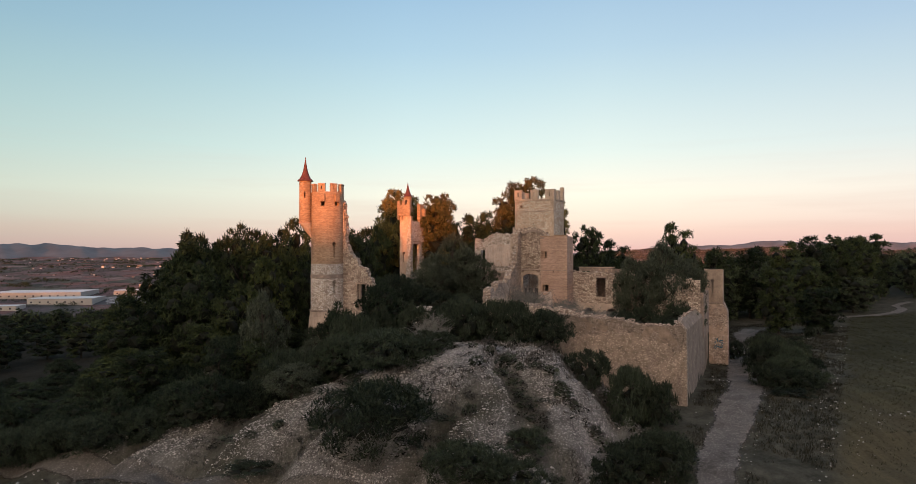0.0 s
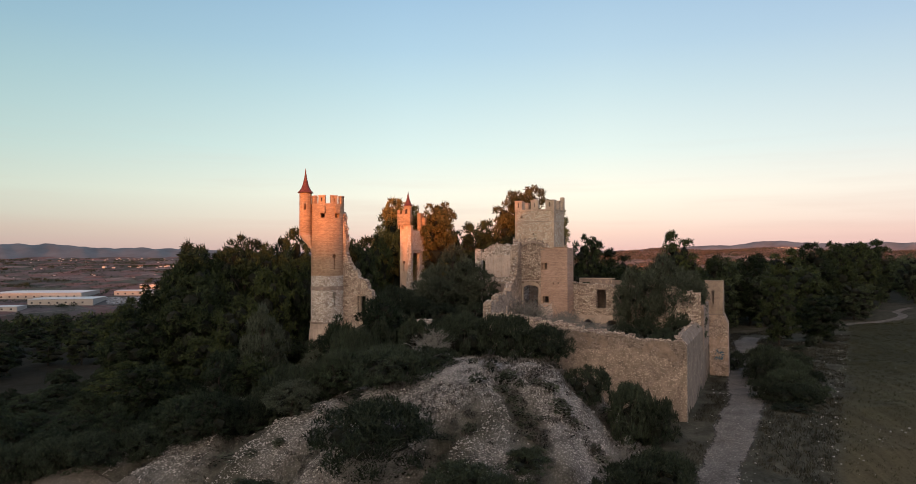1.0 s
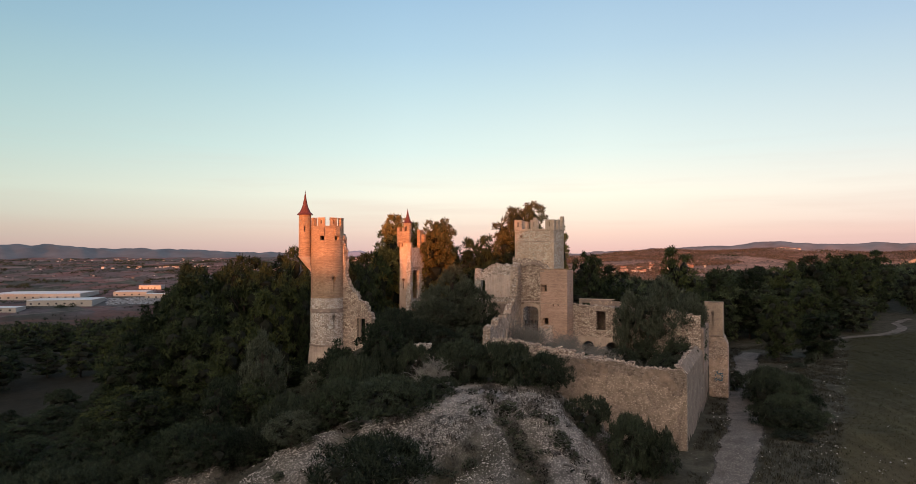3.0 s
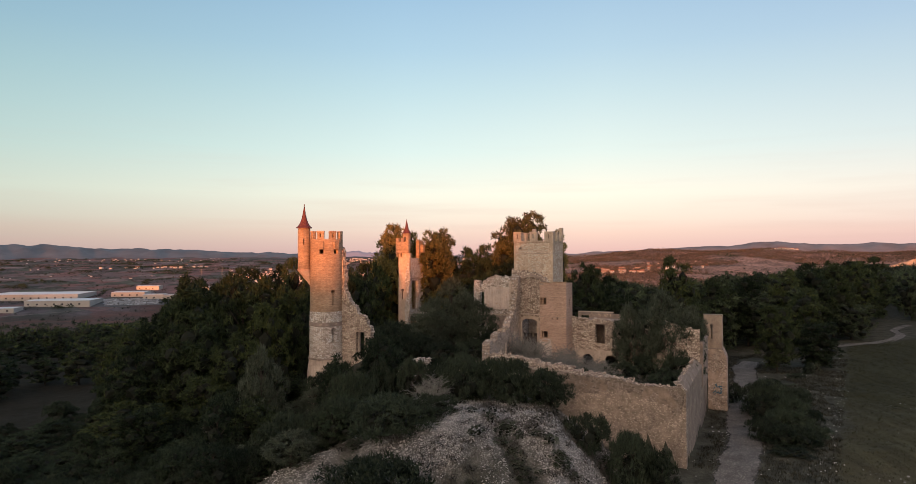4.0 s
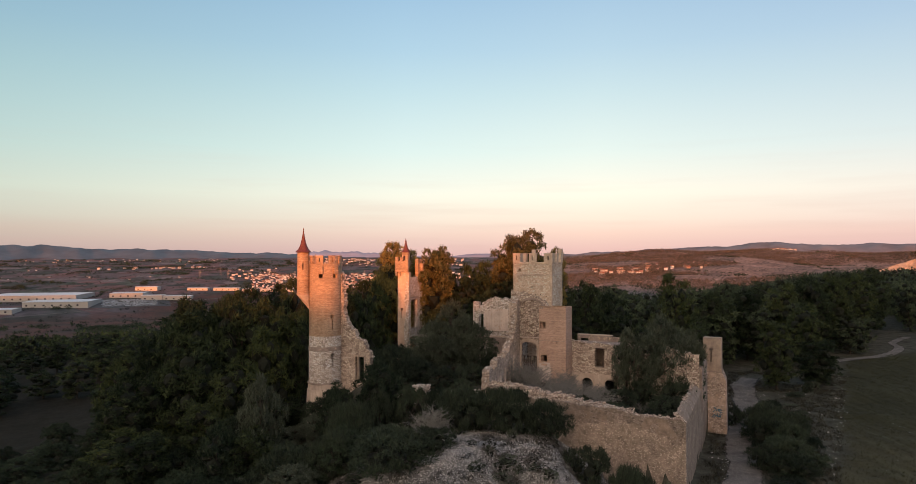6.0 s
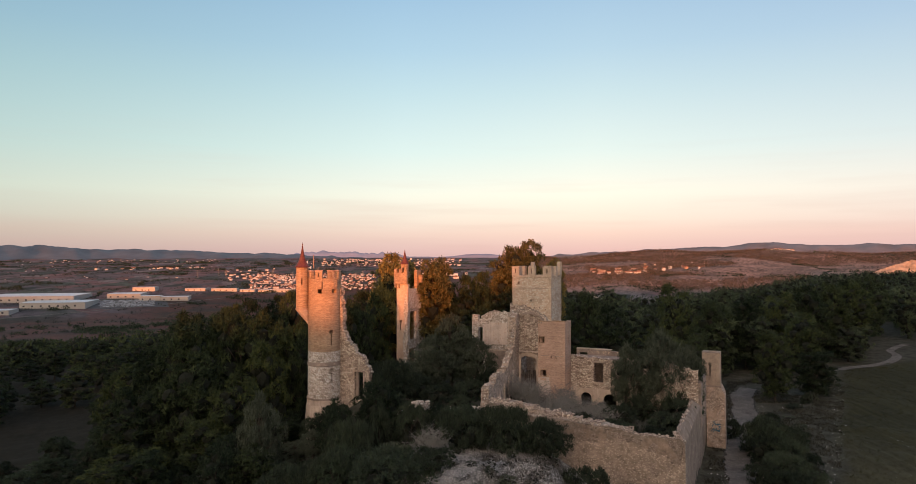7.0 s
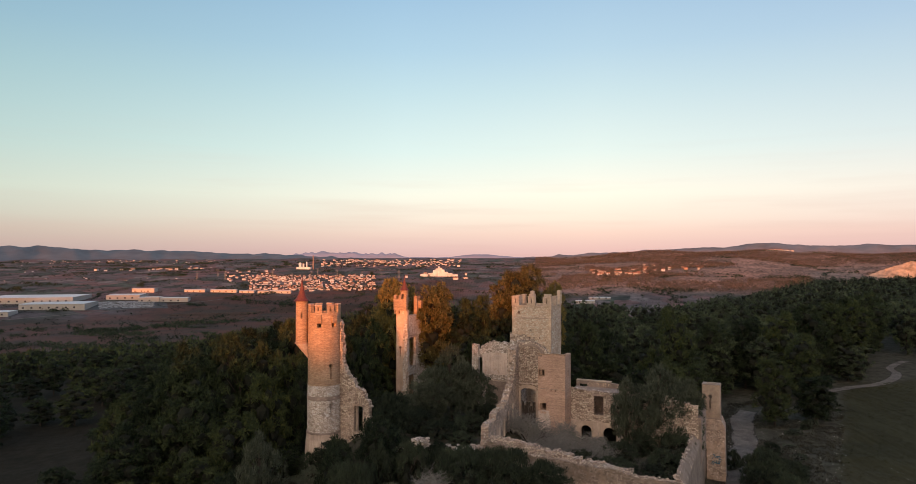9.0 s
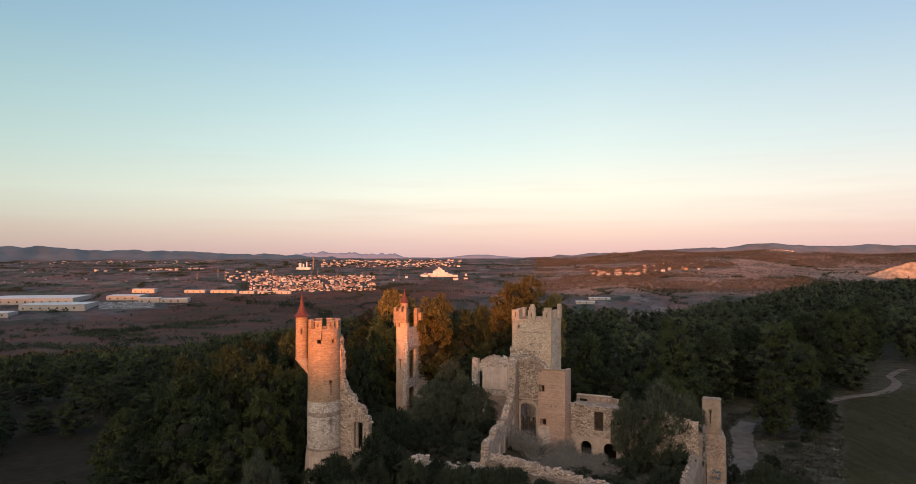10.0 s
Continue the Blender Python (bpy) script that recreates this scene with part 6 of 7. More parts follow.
for x, y, h, w_ in ((9.0, 77.5, 3.2, 2.2), (11.6, 76.0, 2.8, 2.2), (14.0, 76.5, 2.6, 2.0), (16.6, 77.6, 2.4, 1.8), (12.8, 79.0, 3.0, 2.0), (7.2, 79.5, 2.8, 1.8), (10.4, 74.2, 2.8, 2.6), (13.4, 73.8, 2.6, 2.6), (16.4, 74.6, 2.5, 2.4)):
    b = make_bare("dry_bush", int(x * 31), h, w_, "tangle of bare grey twigs growing in the roofless court")
    b.matrix_basis = pose(x, y, gz(x, y))
for x, y, h, w_ in ((-2.2, 63.0, 3.0, 2.4), (-25.5, 69, 3.4, 1.6), (-17.0, 66.5, 3.0, 1.6), (-6.0, 47.6, 3.2, 2.8), (13.2, 51.6, 2.6, 2.0)):
    b = make_bare("dry_bush", int(x * 31) + 7, h, w_, "tangle of bare grey twigs on the slope")
    b.matrix_basis = pose(x, y, gz(x, y))
for k in range(46):
    u, v = sc.uniform(-19, -1.5), sc.uniform(1.2, 15.5)
    x, y = to_world(u, v)
    tree_at(HEATHS + GREYS, x, y, gz(x, y) + sc.uniform(0.5, 1.7), sc.uniform(1.4, 3.0))
discard(protos)


# ================= loose stones and gravel =================
def candidates(n, area, seed, test):
    """Random places in a rectangle that pass the test, with their heights."""
    g = np.random.default_rng(seed)
    x, y = np.empty(0), np.empty(0)
    while len(x) < n:
        a, b = g.uniform(area[0], area[1], n * 2), g.uniform(area[2], area[3], n * 2)
        k = test(a, b)
        x, y = np.concatenate([x, a[k]]), np.concatenate([y, b[k]])
    x, y = x[:n], y[:n]
    return g, x, y, ground_z(x, y)


def scree(name, label, n, area, size, seed, test):
    g, x, y, z = candidates(n, area, seed, test)
    base = np.array(((1, 0, 0), (-1, 0, 0), (0, 1, 0), (0, -1, 0), (0, 0, 1), (0, 0, -0.6)), float)
    tri = np.array([(0, 2, 4), (2, 1, 4), (1, 3, 4), (3, 0, 4), (2, 0, 5), (1, 2, 5), (3, 1, 5), (0, 3, 5)])
    s = size * (0.35 + 0.9 * g.random(n) ** 3)
    p = base[None] * g.uniform(0.6, 1.3, (n, 6, 3)) * s[:, None, None] * np.array([1, 1, 0.7])
    t = g.uniform(0, 6.3, n)[:, None]
    px, py = p[:, :, 0] * np.cos(t) - p[:, :, 1] * np.sin(t), p[:, :, 0] * np.sin(t) + p[:, :, 1] * np.cos(t)
    v = np.stack([px + x[:, None], py + y[:, None], p[:, :, 2] + (z + s * 0.15)[:, None]], -1).reshape(-1, 3)
    f = (tri[None] + (np.arange(n) * 6)[:, None, None]).reshape(-1, 3)
    return tagged(part(name, (v, f), ROCK, None), label, "stones", kind="stuff")


def field_edge(x, y):
    return (x - 28) * 0.855 - (y - 50) * 0.518


def on_mound(x, y):
    return (to_local(x, y)[1] < -0.4) & (mound(x, y)[0] > ground_z(x, y) - 0.6) & (fbm(x, y, 4, 2, 71) > -0.35) & (gully(x, y) < 0.3) & (x > -30)


scree("scree", "pale broken limestone scattered over the gravel mound", 19000, (-30, 20, 43, 66), 0.10, 5, on_mound)
scree("scree", "pale stones along the lower slope and bank", 900, (-36, 16, 45, 62), 0.16, 6, lambda x, y: fbm(x, y, 5, 2, 72) > 0.0)
scree("scree", "scattered pale stones beside the track and field", 900, (16, 60, 44, 125), 0.12, 7, lambda x, y: fbm(x, y, 5, 2, 73) > 0.1)

scree("scree", "pale stones cleared to the edge of the ploughed field", 260, (24, 75, 44, 120), 0.12, 9, lambda x, y: (np.abs(field_edge(x, y) + 0.5 * fbm(x, y, 6, 2, 75)) < 0.7))
scree("track_stones", "small pale stones lying on and beside the dirt track", 1500, (12, 56, 36, 120), 0.09, 8, lambda x, y: polyline_dist(x, y, TRACK) < 2.1 + 0.8 * fbm(x, y, 4, 2, 74))


# ================= dry grass =================
def grass(name, label, n, area, size, seed, leaf, test):
    g, x, y, z = candidates(n, area, seed, test)
    m = n * 5
    x, y, z = (np.repeat(k, 5) for k in (x, y, z))
    a, s = g.uniform(0, 6.3, m), size * g.uniform(0.5, 1.3, m)
    x, y = x + g.uniform(-0.22, 0.22, m), y + g.uniform(-0.22, 0.22, m)
    dx, dy = np.cos(a) * s * 0.13, np.sin(a) * s * 0.13
    v = np.stack([np.stack([x - dx, y - dy, z - 0.03], 1), np.stack([x + dx, y + dy, z - 0.03], 1),
                  np.stack([x + g.uniform(-0.5, 0.5, m) * s, y + g.uniform(-0.5, 0.5, m) * s, z + s], 1)], 1).reshape(-1, 3)
    return tagged(part(name, (v, np.arange(m * 3).reshape(-1, 3)), leaf, None), label, "grass", kind="stuff")


def off_track(x, y):
    return np.minimum.reduce([polyline_dist(x, y, q) for q in (TRACK, TRACK_FAR, TRACK_LEFT)]) > 1.9


grass("dry_grass", "tufts of dry grass and weeds beside the track", 8000, (14, 70, 40, 128), 0.24, 3, GRASS,
      lambda x, y: (to_local(x, y)[0] > 0.6) & (field_edge(x, y) < 0.6) & off_track(x, y) & (fbm(x, y, 5, 2, 91) > -0.3))
grass("dry_grass", "thin dry weeds between the stones of the mound", 4200, (-34, 20, 42, 64), 0.26, 4, HEATH,
      lambda x, y: (to_local(x, y)[1] < -0.4) & (fbm(x, y, 3, 2, 92) > 0.05) & off_track(x, y))
grass("field_stubble", "sparse green-brown growth on the ploughed field", 5200, (28, 110, 48, 140), 0.16, 5, leaf_mat("field_weeds", (0.030, 0.032, 0.014), (0.062, 0.066, 0.028)),
      lambda x, y: (field_edge(x, y) > 0.3) & (x / y < 0.78))


# ================= plain, town, hills =================
def woods(name, label, n, span, sizes, spray, seed, leaf, clump=-9.0, scale=120, per=26, hedge=False, lobes=1):
    """Far woodland: many small rough crowns, one object. span: azimuths and distances."""
    g = np.random.default_rng(seed)
    x = y = np.empty(0)
    while len(x) < n:
        az, r = np.radians(g.uniform(span[0], span[1], n * 3)), np.sqrt(g.uniform(span[2] ** 2, span[3] ** 2, n * 3))
        a, b = np.sin(az) * r, np.cos(az) * r
        nz = fbm(a, b, scale, 2, seed)
        k = ((np.abs(nz) < clump) if hedge else (nz > clump)) & ~((r < 300) & (field_edge(a, b) > -3) & (b - 0.25 * (a - 70) < 137)) & (np.hypot((a + 72) / 17, (b - 112) / 34) > 1.08)
        k &= polyline_dist(a, b, TRACK_FAR) > 4
        x, y = np.concatenate([x, a[k]]), np.concatenate([y, b[k]])
    x, y = x[:n], y[:n]
    s = g.uniform(sizes[0], sizes[1], n)
    made = foliage_far(np.stack([x, y, ground_z(x, y) + s * 0.55], 1), s, spray, seed, per, lobes)
    return tagged(leafy(name, made, leaf, None), label, "woodland", kind="stuff")


def foliage_far(c0, r, size, seed, per, lobes):
    """Crowns of a few rough lobes with leaf tufts over them: verts and faces."""
    g = np.random.default_rng(seed)
    if lobes > 1:
        m = len(r) * lobes
        c0, r = np.repeat(c0, lobes, 0), np.repeat(r, lobes)
        h = np.tile(np.linspace(-0.25, 0.95, lobes), m // lobes)
        w = np.sqrt(np.clip(1.05 - h ** 2, 0.02, 1)) * 0.55
        a = g.uniform(0, 6.3, m)
        c0 = c0 + np.stack([np.cos(a) * w * r, np.sin(a) * w * r, h * r * 1.25], 1)
        r = r * g.uniform(0.42, 0.66, m)
    n = len(r) * per
    cc, rr_ = np.repeat(c0, per, 0), np.repeat(r, per)
    d = g.normal(size=(n, 3))
    d /= np.linalg.norm(d, axis=1)[:, None]
    d[:, 2] = np.abs(d[:, 2]) * 1.15 - 0.15
    v1 = sprays(cc + d * (rr_ * (0.78 + 0.3 * g.random(n)))[:, None], d, rr_ * size, g, 0.34, 0.3)
    if lobes == 1:
        return v1, np.arange(len(v1)).reshape(-1, 3)
    v2, f2 = cores(c0, r * 0.62, g)
    return np.concatenate([v1, v2]), np.concatenate([np.arange(len(v1)).reshape(-1, 3), f2 + len(v1)]), len(v1) // 3


woods("hill_wood", "dense dark pine wood over the shaded hilltop and spur", 2600, (-12, 40, 250, 900), (3.2, 5.0), 0.42, 81, PINE_HAZE, per=15, lobes=4)
woods("valley_wood", "mixed wood on the western slope of the hill", 2100, (-40, -6, 240, 760), (3.0, 4.6), 0.42, 82, PINE, per=15, lobes=4)
woods("valley_wood", "dark scrub wood filling the valley west of the hill", 4600, (-41, -9, 700, 1330), (4.0, 7.0), 0.42, 86, VALLEY, -9.0, 120, 12)
# low sun on the grove is put into its brown leaf colour
woods("valley_grove", "brown grove below the hill, sunlight put into its leaf colour", 260, (-39, -26, 1080, 1280), (5.0, 9.0), 0.42, 83, leaf_mat("sunlit_grove_leaves", (0.075, 0.045, 0.018), (0.16, 0.095, 0.036)), per=16, lobes=3)
woods("plain_trees", "hedges, copses and orchard rows dotted over the plain", 16000, (-40, 40, 1350, 4450), (2.4, 5.6), 0.6, 84, OAK, 0.07, 260, 9, True)
woods("plain_trees", "single trees and bushes scattered over the plots of the plain", 9000, (-40, 40, 1400, 4300), (1.8, 4.0), 0.6, 87, OAK, 0.0, 70, 8)
woods("plain_trees", "dark scrub and young trees on the near edge of the plain", 3200, (-41, -9, 1260, 1850), (1.8, 4.2), 0.6, 88, OAK, 0.05, 90, 9)
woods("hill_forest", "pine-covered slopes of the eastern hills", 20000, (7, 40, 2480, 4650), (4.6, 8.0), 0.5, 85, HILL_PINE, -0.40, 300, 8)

HOUSE_WALL = [simple_mat("house_wall_%s" % c, v, 0.9, 0.25, 0.08) for c, v in (("cream", (0.40, 0.39, 0.395)), ("white", (0.50, 0.52, 0.55)), ("terracotta", (0.25, 0.17, 0.14)))]
HOUSE_ROOF = simple_mat("clay_tile_roof", (0.25, 0.12, 0.085), 0.9, 0.3, 0.1)
SHED_WALL = simple_mat("pale_shed_cladding", (0.30, 0.285, 0.275), 0.7, 0.12, 0.03)
SHED_ROOF = simple_mat("pale_shed_roof", (0.50, 0.53, 0.56), 0.6, 0.12, 0.03)
GLASS_DARK = simple_mat("dark_window_glass", (0.05, 0.05, 0.06), 0.25, 0.2, 0.1)


def gable(w, d, h, rise, over=0.4):
    bm = bmesh.new()
    v = [bm.verts.new(p) for p in ((-w / 2 - over, -d / 2 - over, h), (w / 2 + over, -d / 2 - over, h), (w / 2 + over, d / 2 + over, h), (-w / 2 - over, d / 2 + over, h),
                                   (-w / 2 - over, 0, h + rise), (w / 2 + over, 0, h + rise))]
    for f in ((0, 1, 5, 4), (2, 3, 4, 5), (0, 4, 3), (1, 2, 5), (0, 3, 2, 1)):
        bm.faces.new([v[i] for i in f])
    return bm


def make_house(name, w, d, h, rise, wall, label, floors, group):
    t = thing(name, label, "house", group=group)
    wl_ = part("wall", box(-w / 2, w / 2, -d / 2, d / 2, -6, h, 0), wall, t)
    part("roof", gable(w, d, h, rise) if rise else box(-w / 2 - 0.3, w / 2 + 0.3, -d / 2 - 0.3, d / 2 + 0.3, h, h + 0.5, 0), HOUSE_ROOF if rise else wall, t)
    n = max(2, int(w / 5))
    bm = bmesh.new()
    for k in range(floors):
        for i in range(n):
            x = -w / 2 + (i + 0.5) * w / n
            bmesh.ops.create_cube(bm, size=1, matrix=Matrix.LocRotScale((x, -d / 2, 1.8 + k * 3.1), None, (1.5, 0.3, 1.6)))
    tagged(part("window", bm, GLASS_DARK, wl_), kind="stuff")
    return t


hp = []
for i, (w, d, h, rise, c, fl) in enumerate(((12, 10, 7, 2.4, 0, 2), (10, 10, 9, 2.6, 1, 3), (18, 11, 7, 2.4, 2, 2), (15, 14, 16, 0, 1, 5), (24, 12, 9, 2.6, 0, 3))):
    hp.append(make_house("house", w, d, h, rise, HOUSE_WALL[c], "distant cream and white town house with a clay roof", fl, "houses of the town on the plain"))
town = random.Random(17)
spot = []


def town_at(n, az0, az1, r0, r1, kinds, sc0, sc1, gap):
    k = t_ = 0
    while k < n and t_ < n * 20:
        t_ += 1
        az, r = radians(town.uniform(az0, az1)), town.uniform(r0, r1)
        x, y = math.sin(az) * r, math.cos(az) * r
        if any((x - a) ** 2 + (y - b) ** 2 < gap * gap for a, b in spot):
            continue
        spot.append((x, y))
        k += 1
        o = copy_thing(hp[town.choice(kinds)], pose(x, y, gz(x, y), 0, 0, math.degrees(-az) + town.uniform(-25, 25)))
        s = town.uniform(sc0, sc1)
        o.scale = (s, s, s)


town_at(190, -17.6, -7.0, 2520, 3150, (0, 1, 2, 4), 0.42, 0.78, 13)
town_at(9, -15.5, -8.0, 2600, 3100, (3,), 0.6, 0.95, 40)
town_at(8, -5.5, 2.0, 2900, 3300, (1, 4), 0.6, 1.0, 26)
town_at(22, 11.6, 16.4, 3050, 3350, (0, 1, 4), 0.9, 1.4, 26)
town_at(12, 16, 21, 3250, 3600, (0, 1, 2), 0.8, 1.3, 35)
discard(hp)


def far_houses(spots, label):
    """Houses four kilometres off and the crofts of the plain: small gabled bodies, one object with its roofs."""
    g = np.random.default_rng(len(spots))
    wv_, wf, rv, rf = [], [], [], []
    for n, az0, az1, r0, r1, s0, s1 in spots:
        for _ in range(n):
            az, r, s = radians(g.uniform(az0, az1)), g.uniform(r0, r1), g.uniform(s0, s1)
            x, y = math.sin(az) * r, math.cos(az) * r
            z, w, d, h = gz(x, y), s * g.uniform(5, 11), s * 5, s * g.uniform(5, 9)
            o, q = len(wv_), len(rv)
            wv_ += [(x + a * w, y + b * d, z + c) for c in (-6, h) for a, b in ((-1, -1), (1, -1), (1, 1), (-1, 1))]
            wf += [(o + i, o + (i + 1) % 4, o + 4 + (i + 1) % 4, o + 4 + i) for i in range(4)]
            rv += [(x + a * (w + 0.4), y + b * (d + 0.4), z + h + 0.01) for a, b in ((-1, -1), (1, -1), (1, 1), (-1, 1))] + [(x - w, y, z + h + 2.2 * s), (x + w, y, z + h + 2.2 * s)]
            rf += [(q, q + 1, q + 5, q + 4), (q + 2, q + 3, q + 4, q + 5), (q, q + 4, q + 3), (q + 1, q + 2, q + 5)]
    t = tagged(part("far_houses", (wv_, wf), HOUSE_WALL[0], None), label, "houses", kind="stuff")
    tagged(part("roof", (rv, rf), HOUSE_ROOF, t), kind="stuff")


far_houses([(330, -17.4, -7.0, 2530, 3200, 0.32, 0.62)], "close-built cream and rose houses of the town on the plain")
far_houses([(190, -11.5, 0.5, 3800, 4500, 0.5, 0.95), (40, -36, -12, 2900, 4300, 0.25, 0.5), (60, -34, -19, 4150, 4500, 0.3, 0.5), (20, -29, -21, 3550, 3700, 0.6, 1.1), (26, -19.5, -14.5, 2900, 3500, 0.5, 0.9)], "scattered white and rose houses over the far plain")
far_houses([(30, 24.8, 27.4, 4480, 4620, 0.6, 1.0), (9, 30.6, 33, 4400, 4560, 0.5, 0.8), (10, 12, 22, 3500, 4000, 0.5, 0.8)], "village of white houses along the crest of the hills")


def shed(az, r, w, d, h, turn, label, rise=1.2):
    x, y = math.sin(radians(az)) * r, math.cos(radians(az)) * r
    t = thing("warehouse", label, "warehouse", pose(x, y, gz(x, y), 0, 0, turn), group="warehouses on the plain")
    wl_ = part("wall", box(-w / 2, w / 2, -d / 2, d / 2, -8, h, 0), SHED_WALL, t)
    part("roof", gable(w, d, h, rise, 1.0), SHED_ROOF, t)
    for i in range(int(w / 22)):
        part("loading_door", box(-2.5, 2.5, -0.3, 0.3, 1.0, 5.4, 0), GLASS_DARK, wl_, at=pose(-w / 2 + 11 + i * 22, -d / 2, 0))


shed(-31.05, 2255, 170, 120, 13, 12, "long pale flat-roofed warehouse on the plain", 0.6)
shed(-32.4, 2420, 250, 170, 14, 12, "wide pale warehouse behind a car park", 0.8)
shed(-34.8, 2150, 70, 60, 10, 12, "pale warehouse at the edge of the industrial estate", 0.6)
shed(-26.6, 2420, 100, 90, 12, 14, "pale low warehouse beside a road", 0.6)
shed(-24.9, 2330, 62, 50, 13, 12, "cream low warehouse with loading doors", 0.6)
shed(-23.1, 2315, 84, 50, 11, 12, "cream low warehouse with loading doors", 0.6)
shed(-25.3, 2590, 76, 40, 13, 6, "brown factory shed on the plain", 0.8)
for az, r, w, h in ((-21.6, 2555, 72, 9), (-19.4, 2530, 92, 10), (-17.6, 2500, 52, 8), (-16.2, 2482, 46, 8), (-14.8, 2472, 66, 10)):
    shed(az, r, w, 24, h, 4, "low sunlit shed in a row at the edge of town", 0.8)
shed(11.2, 2200, 60, 40, 7, -6, "pale farm shed below the hill")
shed(12.4, 2290, 70, 40, 5, -6, "row of pale greenhouses below the hill")


def factory():
    """The tall white works beyond the town."""
    az, r = radians(-1.5), 3135
    t = thing("factory", "tall white stepped factory above the town", "factory", pose(math.sin(az) * r, math.cos(az) * r, gz(math.sin(az) * r, math.cos(az) * r)))
    for x, w, h in ((-62, 44, 9), (-36, 26, 15), (-18, 14, 28), (-7, 10, 36), (3, 8, 46), (13, 11, 39), (24, 12, 31), (38, 18, 20), (56, 24, 13), (78, 30, 8)):
        part("block", box(x - w / 2, x + w / 2, -22, 22, -10, h, 0), HOUSE_WALL[1], t)
    az, r = radians(-12.9), 3620
    t = thing("factory", "far pale works with slender chimneys", "factory", pose(math.sin(az) * r, math.cos(az) * r, gz(math.sin(az) * r, math.cos(az) * r)))
    part("block", box(-44, 30, -16, 16, -10, 11, 0), HOUSE_WALL[1], t)
    for x, w, h in ((-28, 15, 33), (-10, 10, 27), (8, 7, 38)):
        part("silo", lathe([(0, -5), (w / 2, -5), (w / 2, h), (0, h + 3)], 12), HOUSE_WALL[1], t, at=pose(x, 0, 0))
    part("chimney", lathe([(0, -5), (3.4, -5), (2.4, 74), (0, 74)], 12), HOUSE_WALL[2], t, at=pose(42, 0, 0))


factory()


def pylon(az, r, h, label):
    x, y = math.sin(radians(az)) * r, math.cos(radians(az)) * r
    t = thing("pylon", label, "pylon", pose(x, y, gz(x, y)), group="pylons on the plain")
    for sx, sy in ((-1, -1), (1, -1), (1, 1), (-1, 1)):
        part("leg", tube([Vector((sx * 2.6, sy * 2.6, -2)), Vector((sx * 0.9, sy * 0.9, h * 0.6)), Vector((sx * 0.3, sy * 0.3, h))], 0.35, 0.25, 4), PYLON, t)
    for z, w in ((h * 0.68, 7), (h * 0.82, 6), (h * 0.94, 4.5)):
        part("arm", box(-w, w, -0.35, 0.35, z, z + 0.6, 0), PYLON, t)


PYLON = simple_mat("pylon_steel", (0.16, 0.15, 0.15), 0.6, 0.2, 0.3)
for k in range(14):
    pylon(-21.5 + 1.25 * k + 0.4 * math.sin(k * 2.1), 3050 + 110 * math.sin(k * 1.7), 34 + 5 * math.sin(k), "grey lattice power pylon standing on the plain")


def vineyard(az0, az1, r0, r1, rows, material, label):
    """Rows of vines on the red earth: one object."""
    vs, fs = [], []
    for k in range(rows):
        az = radians(az0 + (az1 - az0) * k / (rows - 1))
        pts = []
        for i in range(9):
            r = r0 + (r1 - r0) * i / 8
            x, y = math.sin(az) * r + (i - 4) * 9, math.cos(az) * r
            pts.append((x, y, gz(x, y)))
        o = len(vs)
        for x, y, z in pts:
            vs += [(x - 0.9, y, z), (x - 0.5, y, z + 1.5), (x + 0.5, y, z + 1.5), (x + 0.9, y, z)]
        for i in range(8):
            fs += [(o + i * 4 + j, o + i * 4 + j + 1, o + i * 4 + j + 5, o + i * 4 + j + 4) for j in range(3)]
    tagged(part("vineyard", (vs, fs), material, None), label, "vineyard", kind="stuff")


VINE = simple_mat("vine_row", (0.10, 0.062, 0.045), 0.95, 0.4, 0.5)
vineyard(-24.2, -17.6, 1890, 2060, 52, VINE, "rows of bare vines on red earth")
vineyard(-15.5, -9.0, 1950, 2160, 44, VINE, "rows of bare vines on red earth beyond the wood")
strip("field_road", [(math.sin(radians(a)) * r, math.cos(radians(a)) * r) for a, r in ((-36, 2050), (-29.6, 2120), (-25.2, 2190), (-21.8, 2262), (-17.7, 2395), (-14, 2520), (-9, 2560))], 9, TRACKM, "pale field road between the vineyards", 0.4, 30, 3)


def parked_cars():
    """A full car park seen from two kilometres: rows of small bodies."""
    g = random.Random(8)
    vs, fs = [], []
    for row in range(14):
        for k in range(46):
            if g.random() < 0.25:
                continue
            az, r = radians(-28.5 + k * 0.085), 2190 + row * 11
            x, y = math.sin(az) * r, math.cos(az) * r
            z = gz(x, y)
            o = len(vs)
            for dz, s in ((0.2, 1.0), (1.0, 1.0), (1.7, 0.6)):
                vs += [(x + a * 2.2 * s, y + b * 1.0 * s, z + dz) for a, b in ((-1, -1), (1, -1), (1, 1), (-1, 1))]
            for lv in (0, 4):
                fs += [(o + lv + i, o + lv + (i + 1) % 4, o + lv + 4 + (i + 1) % 4, o + lv + 4 + i) for i in range(4)]
            fs.append((o + 8, o + 9, o + 10, o + 11))
    ob = part("parked_cars", (vs, fs), simple_mat("car_paint_grey", (0.24, 0.27, 0.32), 0.4, 0.9, 0.05), None)
    tagged(ob, "rows of tiny parked cars beside the warehouses", "cars", kind="stuff")


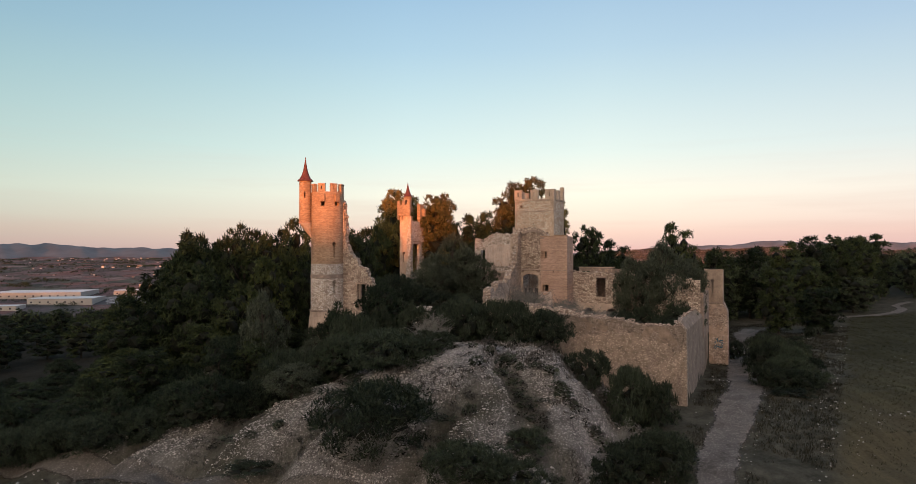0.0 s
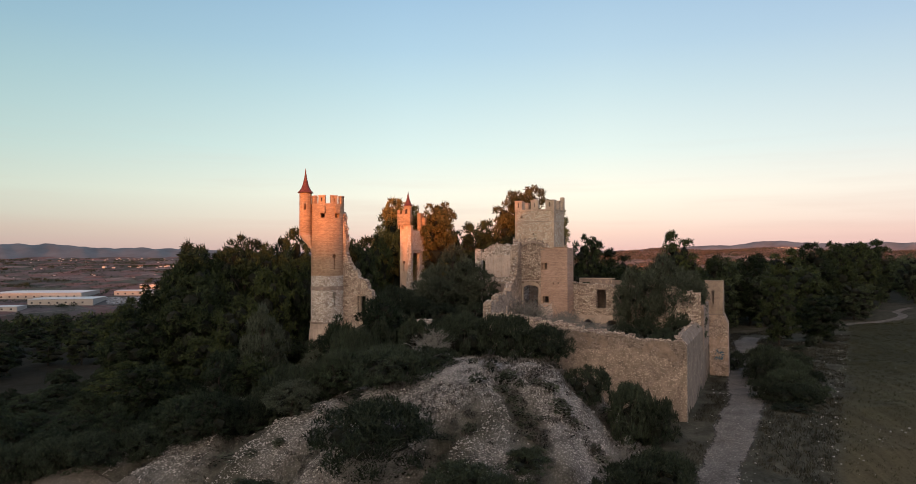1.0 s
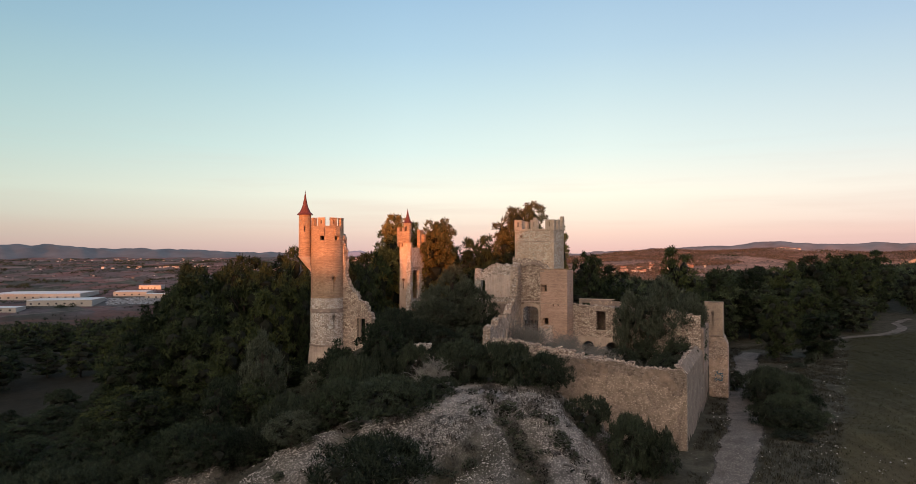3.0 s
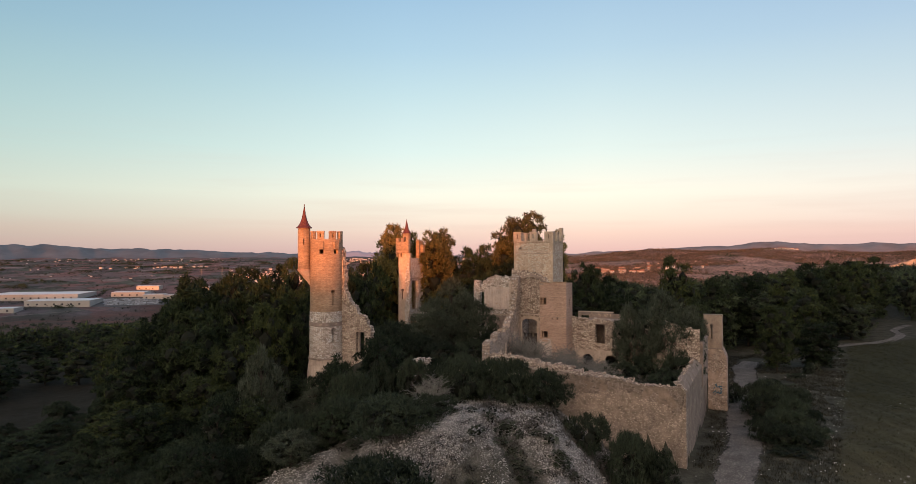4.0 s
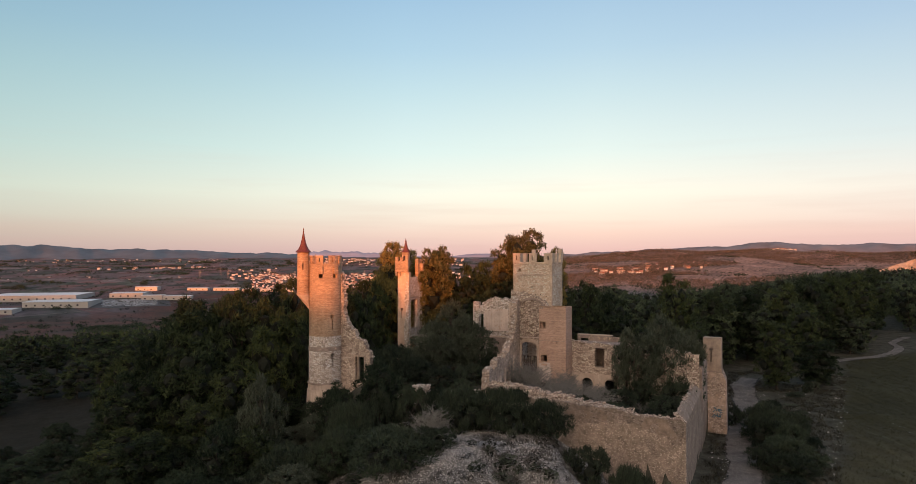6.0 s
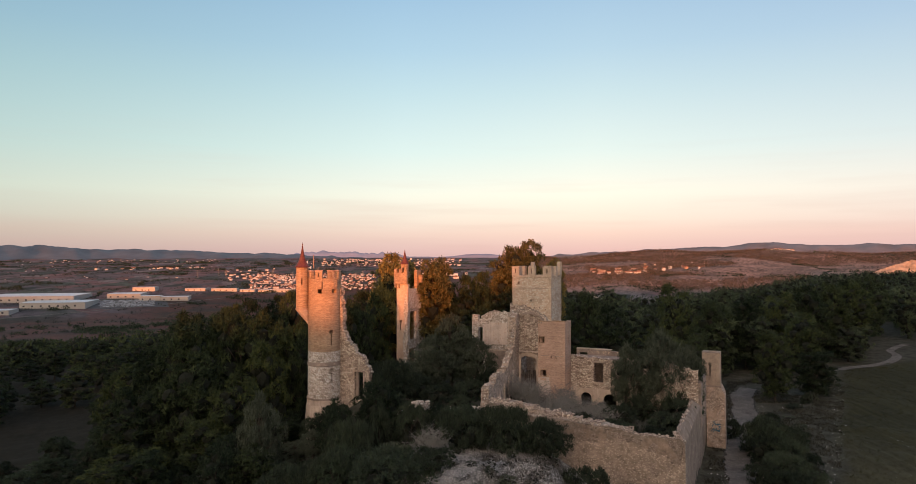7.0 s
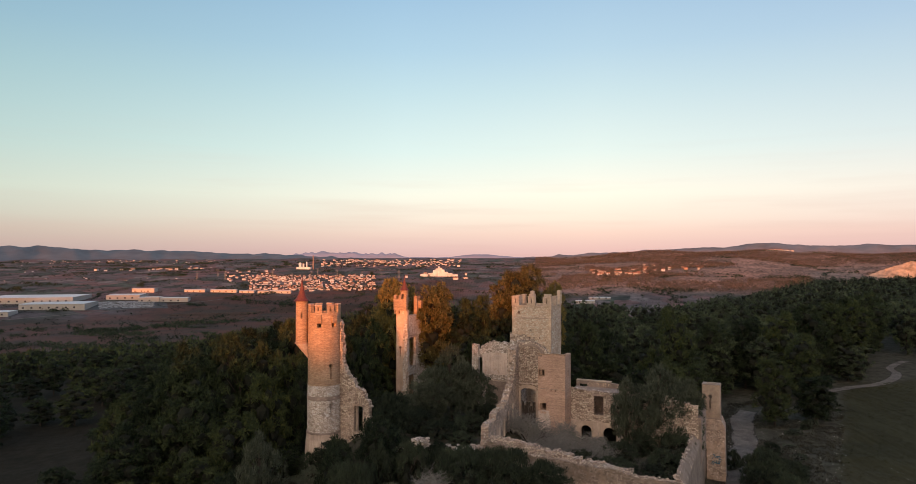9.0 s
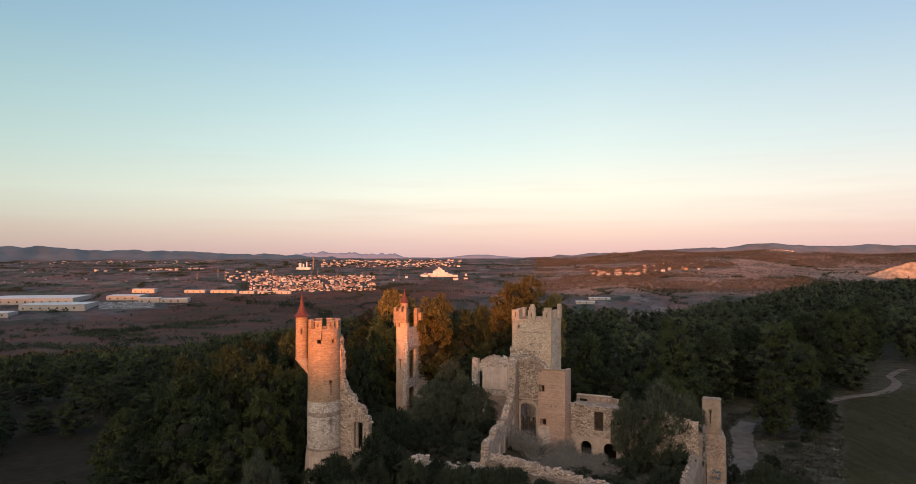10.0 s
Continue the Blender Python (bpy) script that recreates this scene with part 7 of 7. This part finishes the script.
strip("car_park", [(math.sin(radians(a)) * 2205, math.cos(radians(a)) * 2255) for a in (-30.4, -29.5, -28.4, -27.3, -26.2, -25.1, -24.2)], 170, simple_mat("worn_asphalt", (0.062, 0.063, 0.068), 0.9, 0.3, 0.02), "grey asphalt car park of the industrial estate", 0.4, 30, 6)
parked_cars()


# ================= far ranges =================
def range_mat(name, c, var, haze_glow=0.0):
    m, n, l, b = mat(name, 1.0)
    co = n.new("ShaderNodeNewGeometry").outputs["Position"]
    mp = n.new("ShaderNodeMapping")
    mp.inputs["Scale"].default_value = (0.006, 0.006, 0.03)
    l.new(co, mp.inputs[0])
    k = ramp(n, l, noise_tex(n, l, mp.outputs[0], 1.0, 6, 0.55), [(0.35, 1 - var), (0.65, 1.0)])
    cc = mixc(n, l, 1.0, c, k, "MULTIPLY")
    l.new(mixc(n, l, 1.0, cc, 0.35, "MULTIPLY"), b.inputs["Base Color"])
    l.new(cc, b.inputs["Emission Color"])          # haze in between, put in as a faint glow of the range
    b.inputs["Emission Strength"].default_value = haze_glow
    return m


def ridge(name, label, az0, az1, r, crest, foot, depth, material, rough, seed, step=0.12):
    """A far range: crest(az) gives its height in metres; it slopes down towards the viewer."""
    az = np.arange(az0, az1 + step, step)
    a = np.radians(az)
    top = np.array([crest(k) for k in az])
    rows = []
    for f, dr in ((0.0, -depth), (0.35, -depth * 0.62), (0.7, -depth * 0.28), (1.0, 0.0), (0.0, depth * 0.3)):
        rad = r + dr * (1 + 0.25 * np.sin(az * 1.3 + seed)) + (0 if f in (0, 1) else 1) * depth * 0.10 * np.sin(az * 2.3 + f * 9)
        z = foot + (top - foot) * f * (1 + (0 if f in (0, 1) else 1) * 0.14 * np.sin(az * 3.7 + 5 * f + seed))
        if f == 1.0:
            z = z + rough * np.array([float(fbm(np.array(k * 1.0), np.array(seed * 3.3), 0.9, 4, seed)) for k in az])
        rows.append(np.stack([np.sin(a) * rad, np.cos(a) * rad, z], 1))
    v = np.concatenate(rows)
    n = len(az)
    f = [(j * n + i, j * n + i + 1, (j + 1) * n + i + 1, (j + 1) * n + i) for j in range(len(rows) - 1) for i in range(n - 1)]
    ob = part(name, (v, f), material, None)
    for p in ob.data.polygons:
        p.use_smooth = True
    return tagged(ob, label, "mountains", kind="structure")


def bump1(x, c, w):
    return math.exp(-((x - c) / w) ** 2)


# range colours carry painted haze; the last number sets its glow
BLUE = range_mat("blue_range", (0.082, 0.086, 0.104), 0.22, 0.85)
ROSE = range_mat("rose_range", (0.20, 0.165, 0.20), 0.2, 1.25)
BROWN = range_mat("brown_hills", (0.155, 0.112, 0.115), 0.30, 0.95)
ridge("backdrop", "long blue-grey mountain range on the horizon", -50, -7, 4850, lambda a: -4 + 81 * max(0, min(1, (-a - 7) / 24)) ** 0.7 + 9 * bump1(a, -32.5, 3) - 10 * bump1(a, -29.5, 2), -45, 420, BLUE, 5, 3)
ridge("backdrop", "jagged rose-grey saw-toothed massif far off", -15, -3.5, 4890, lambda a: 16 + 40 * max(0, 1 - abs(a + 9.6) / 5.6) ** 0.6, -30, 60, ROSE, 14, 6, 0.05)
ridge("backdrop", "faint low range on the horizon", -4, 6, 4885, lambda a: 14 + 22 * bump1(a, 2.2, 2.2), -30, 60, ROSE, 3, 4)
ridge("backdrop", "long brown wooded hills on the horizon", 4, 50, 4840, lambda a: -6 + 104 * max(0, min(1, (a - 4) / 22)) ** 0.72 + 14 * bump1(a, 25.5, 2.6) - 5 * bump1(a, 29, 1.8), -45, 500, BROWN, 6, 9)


def quarry():
    az, r = radians(33.6), 2350
    x, y = math.sin(az) * r, math.cos(az) * r
    vs, fs = [], []
    g = np.random.default_rng(3)
    nu, nv = 40, 8
    for j in range(nv):
        for i in range(nu):
            s, f = i / (nu - 1), j / (nv - 1)
            vs.append((x - 45 + 280 * s, y - 30 + 60 * f + 6 * g.random() - 40 * s, -42 + (6 + 42 * min(1, s * 2.4)) * f + 3 * g.random()))
    for j in range(nv - 1):
        for i in range(nu - 1):
            fs.append((j * nu + i, j * nu + i + 1, (j + 1) * nu + i + 1, (j + 1) * nu + i))
    ob = part("quarry_face", (vs, fs), simple_mat("cut_rock", (0.33, 0.26, 0.20), 0.95, 0.55, 0.05), None)
    tagged(ob, "pale cut rock face of a quarry in evening sun", "quarry", kind="structure")


quarry()
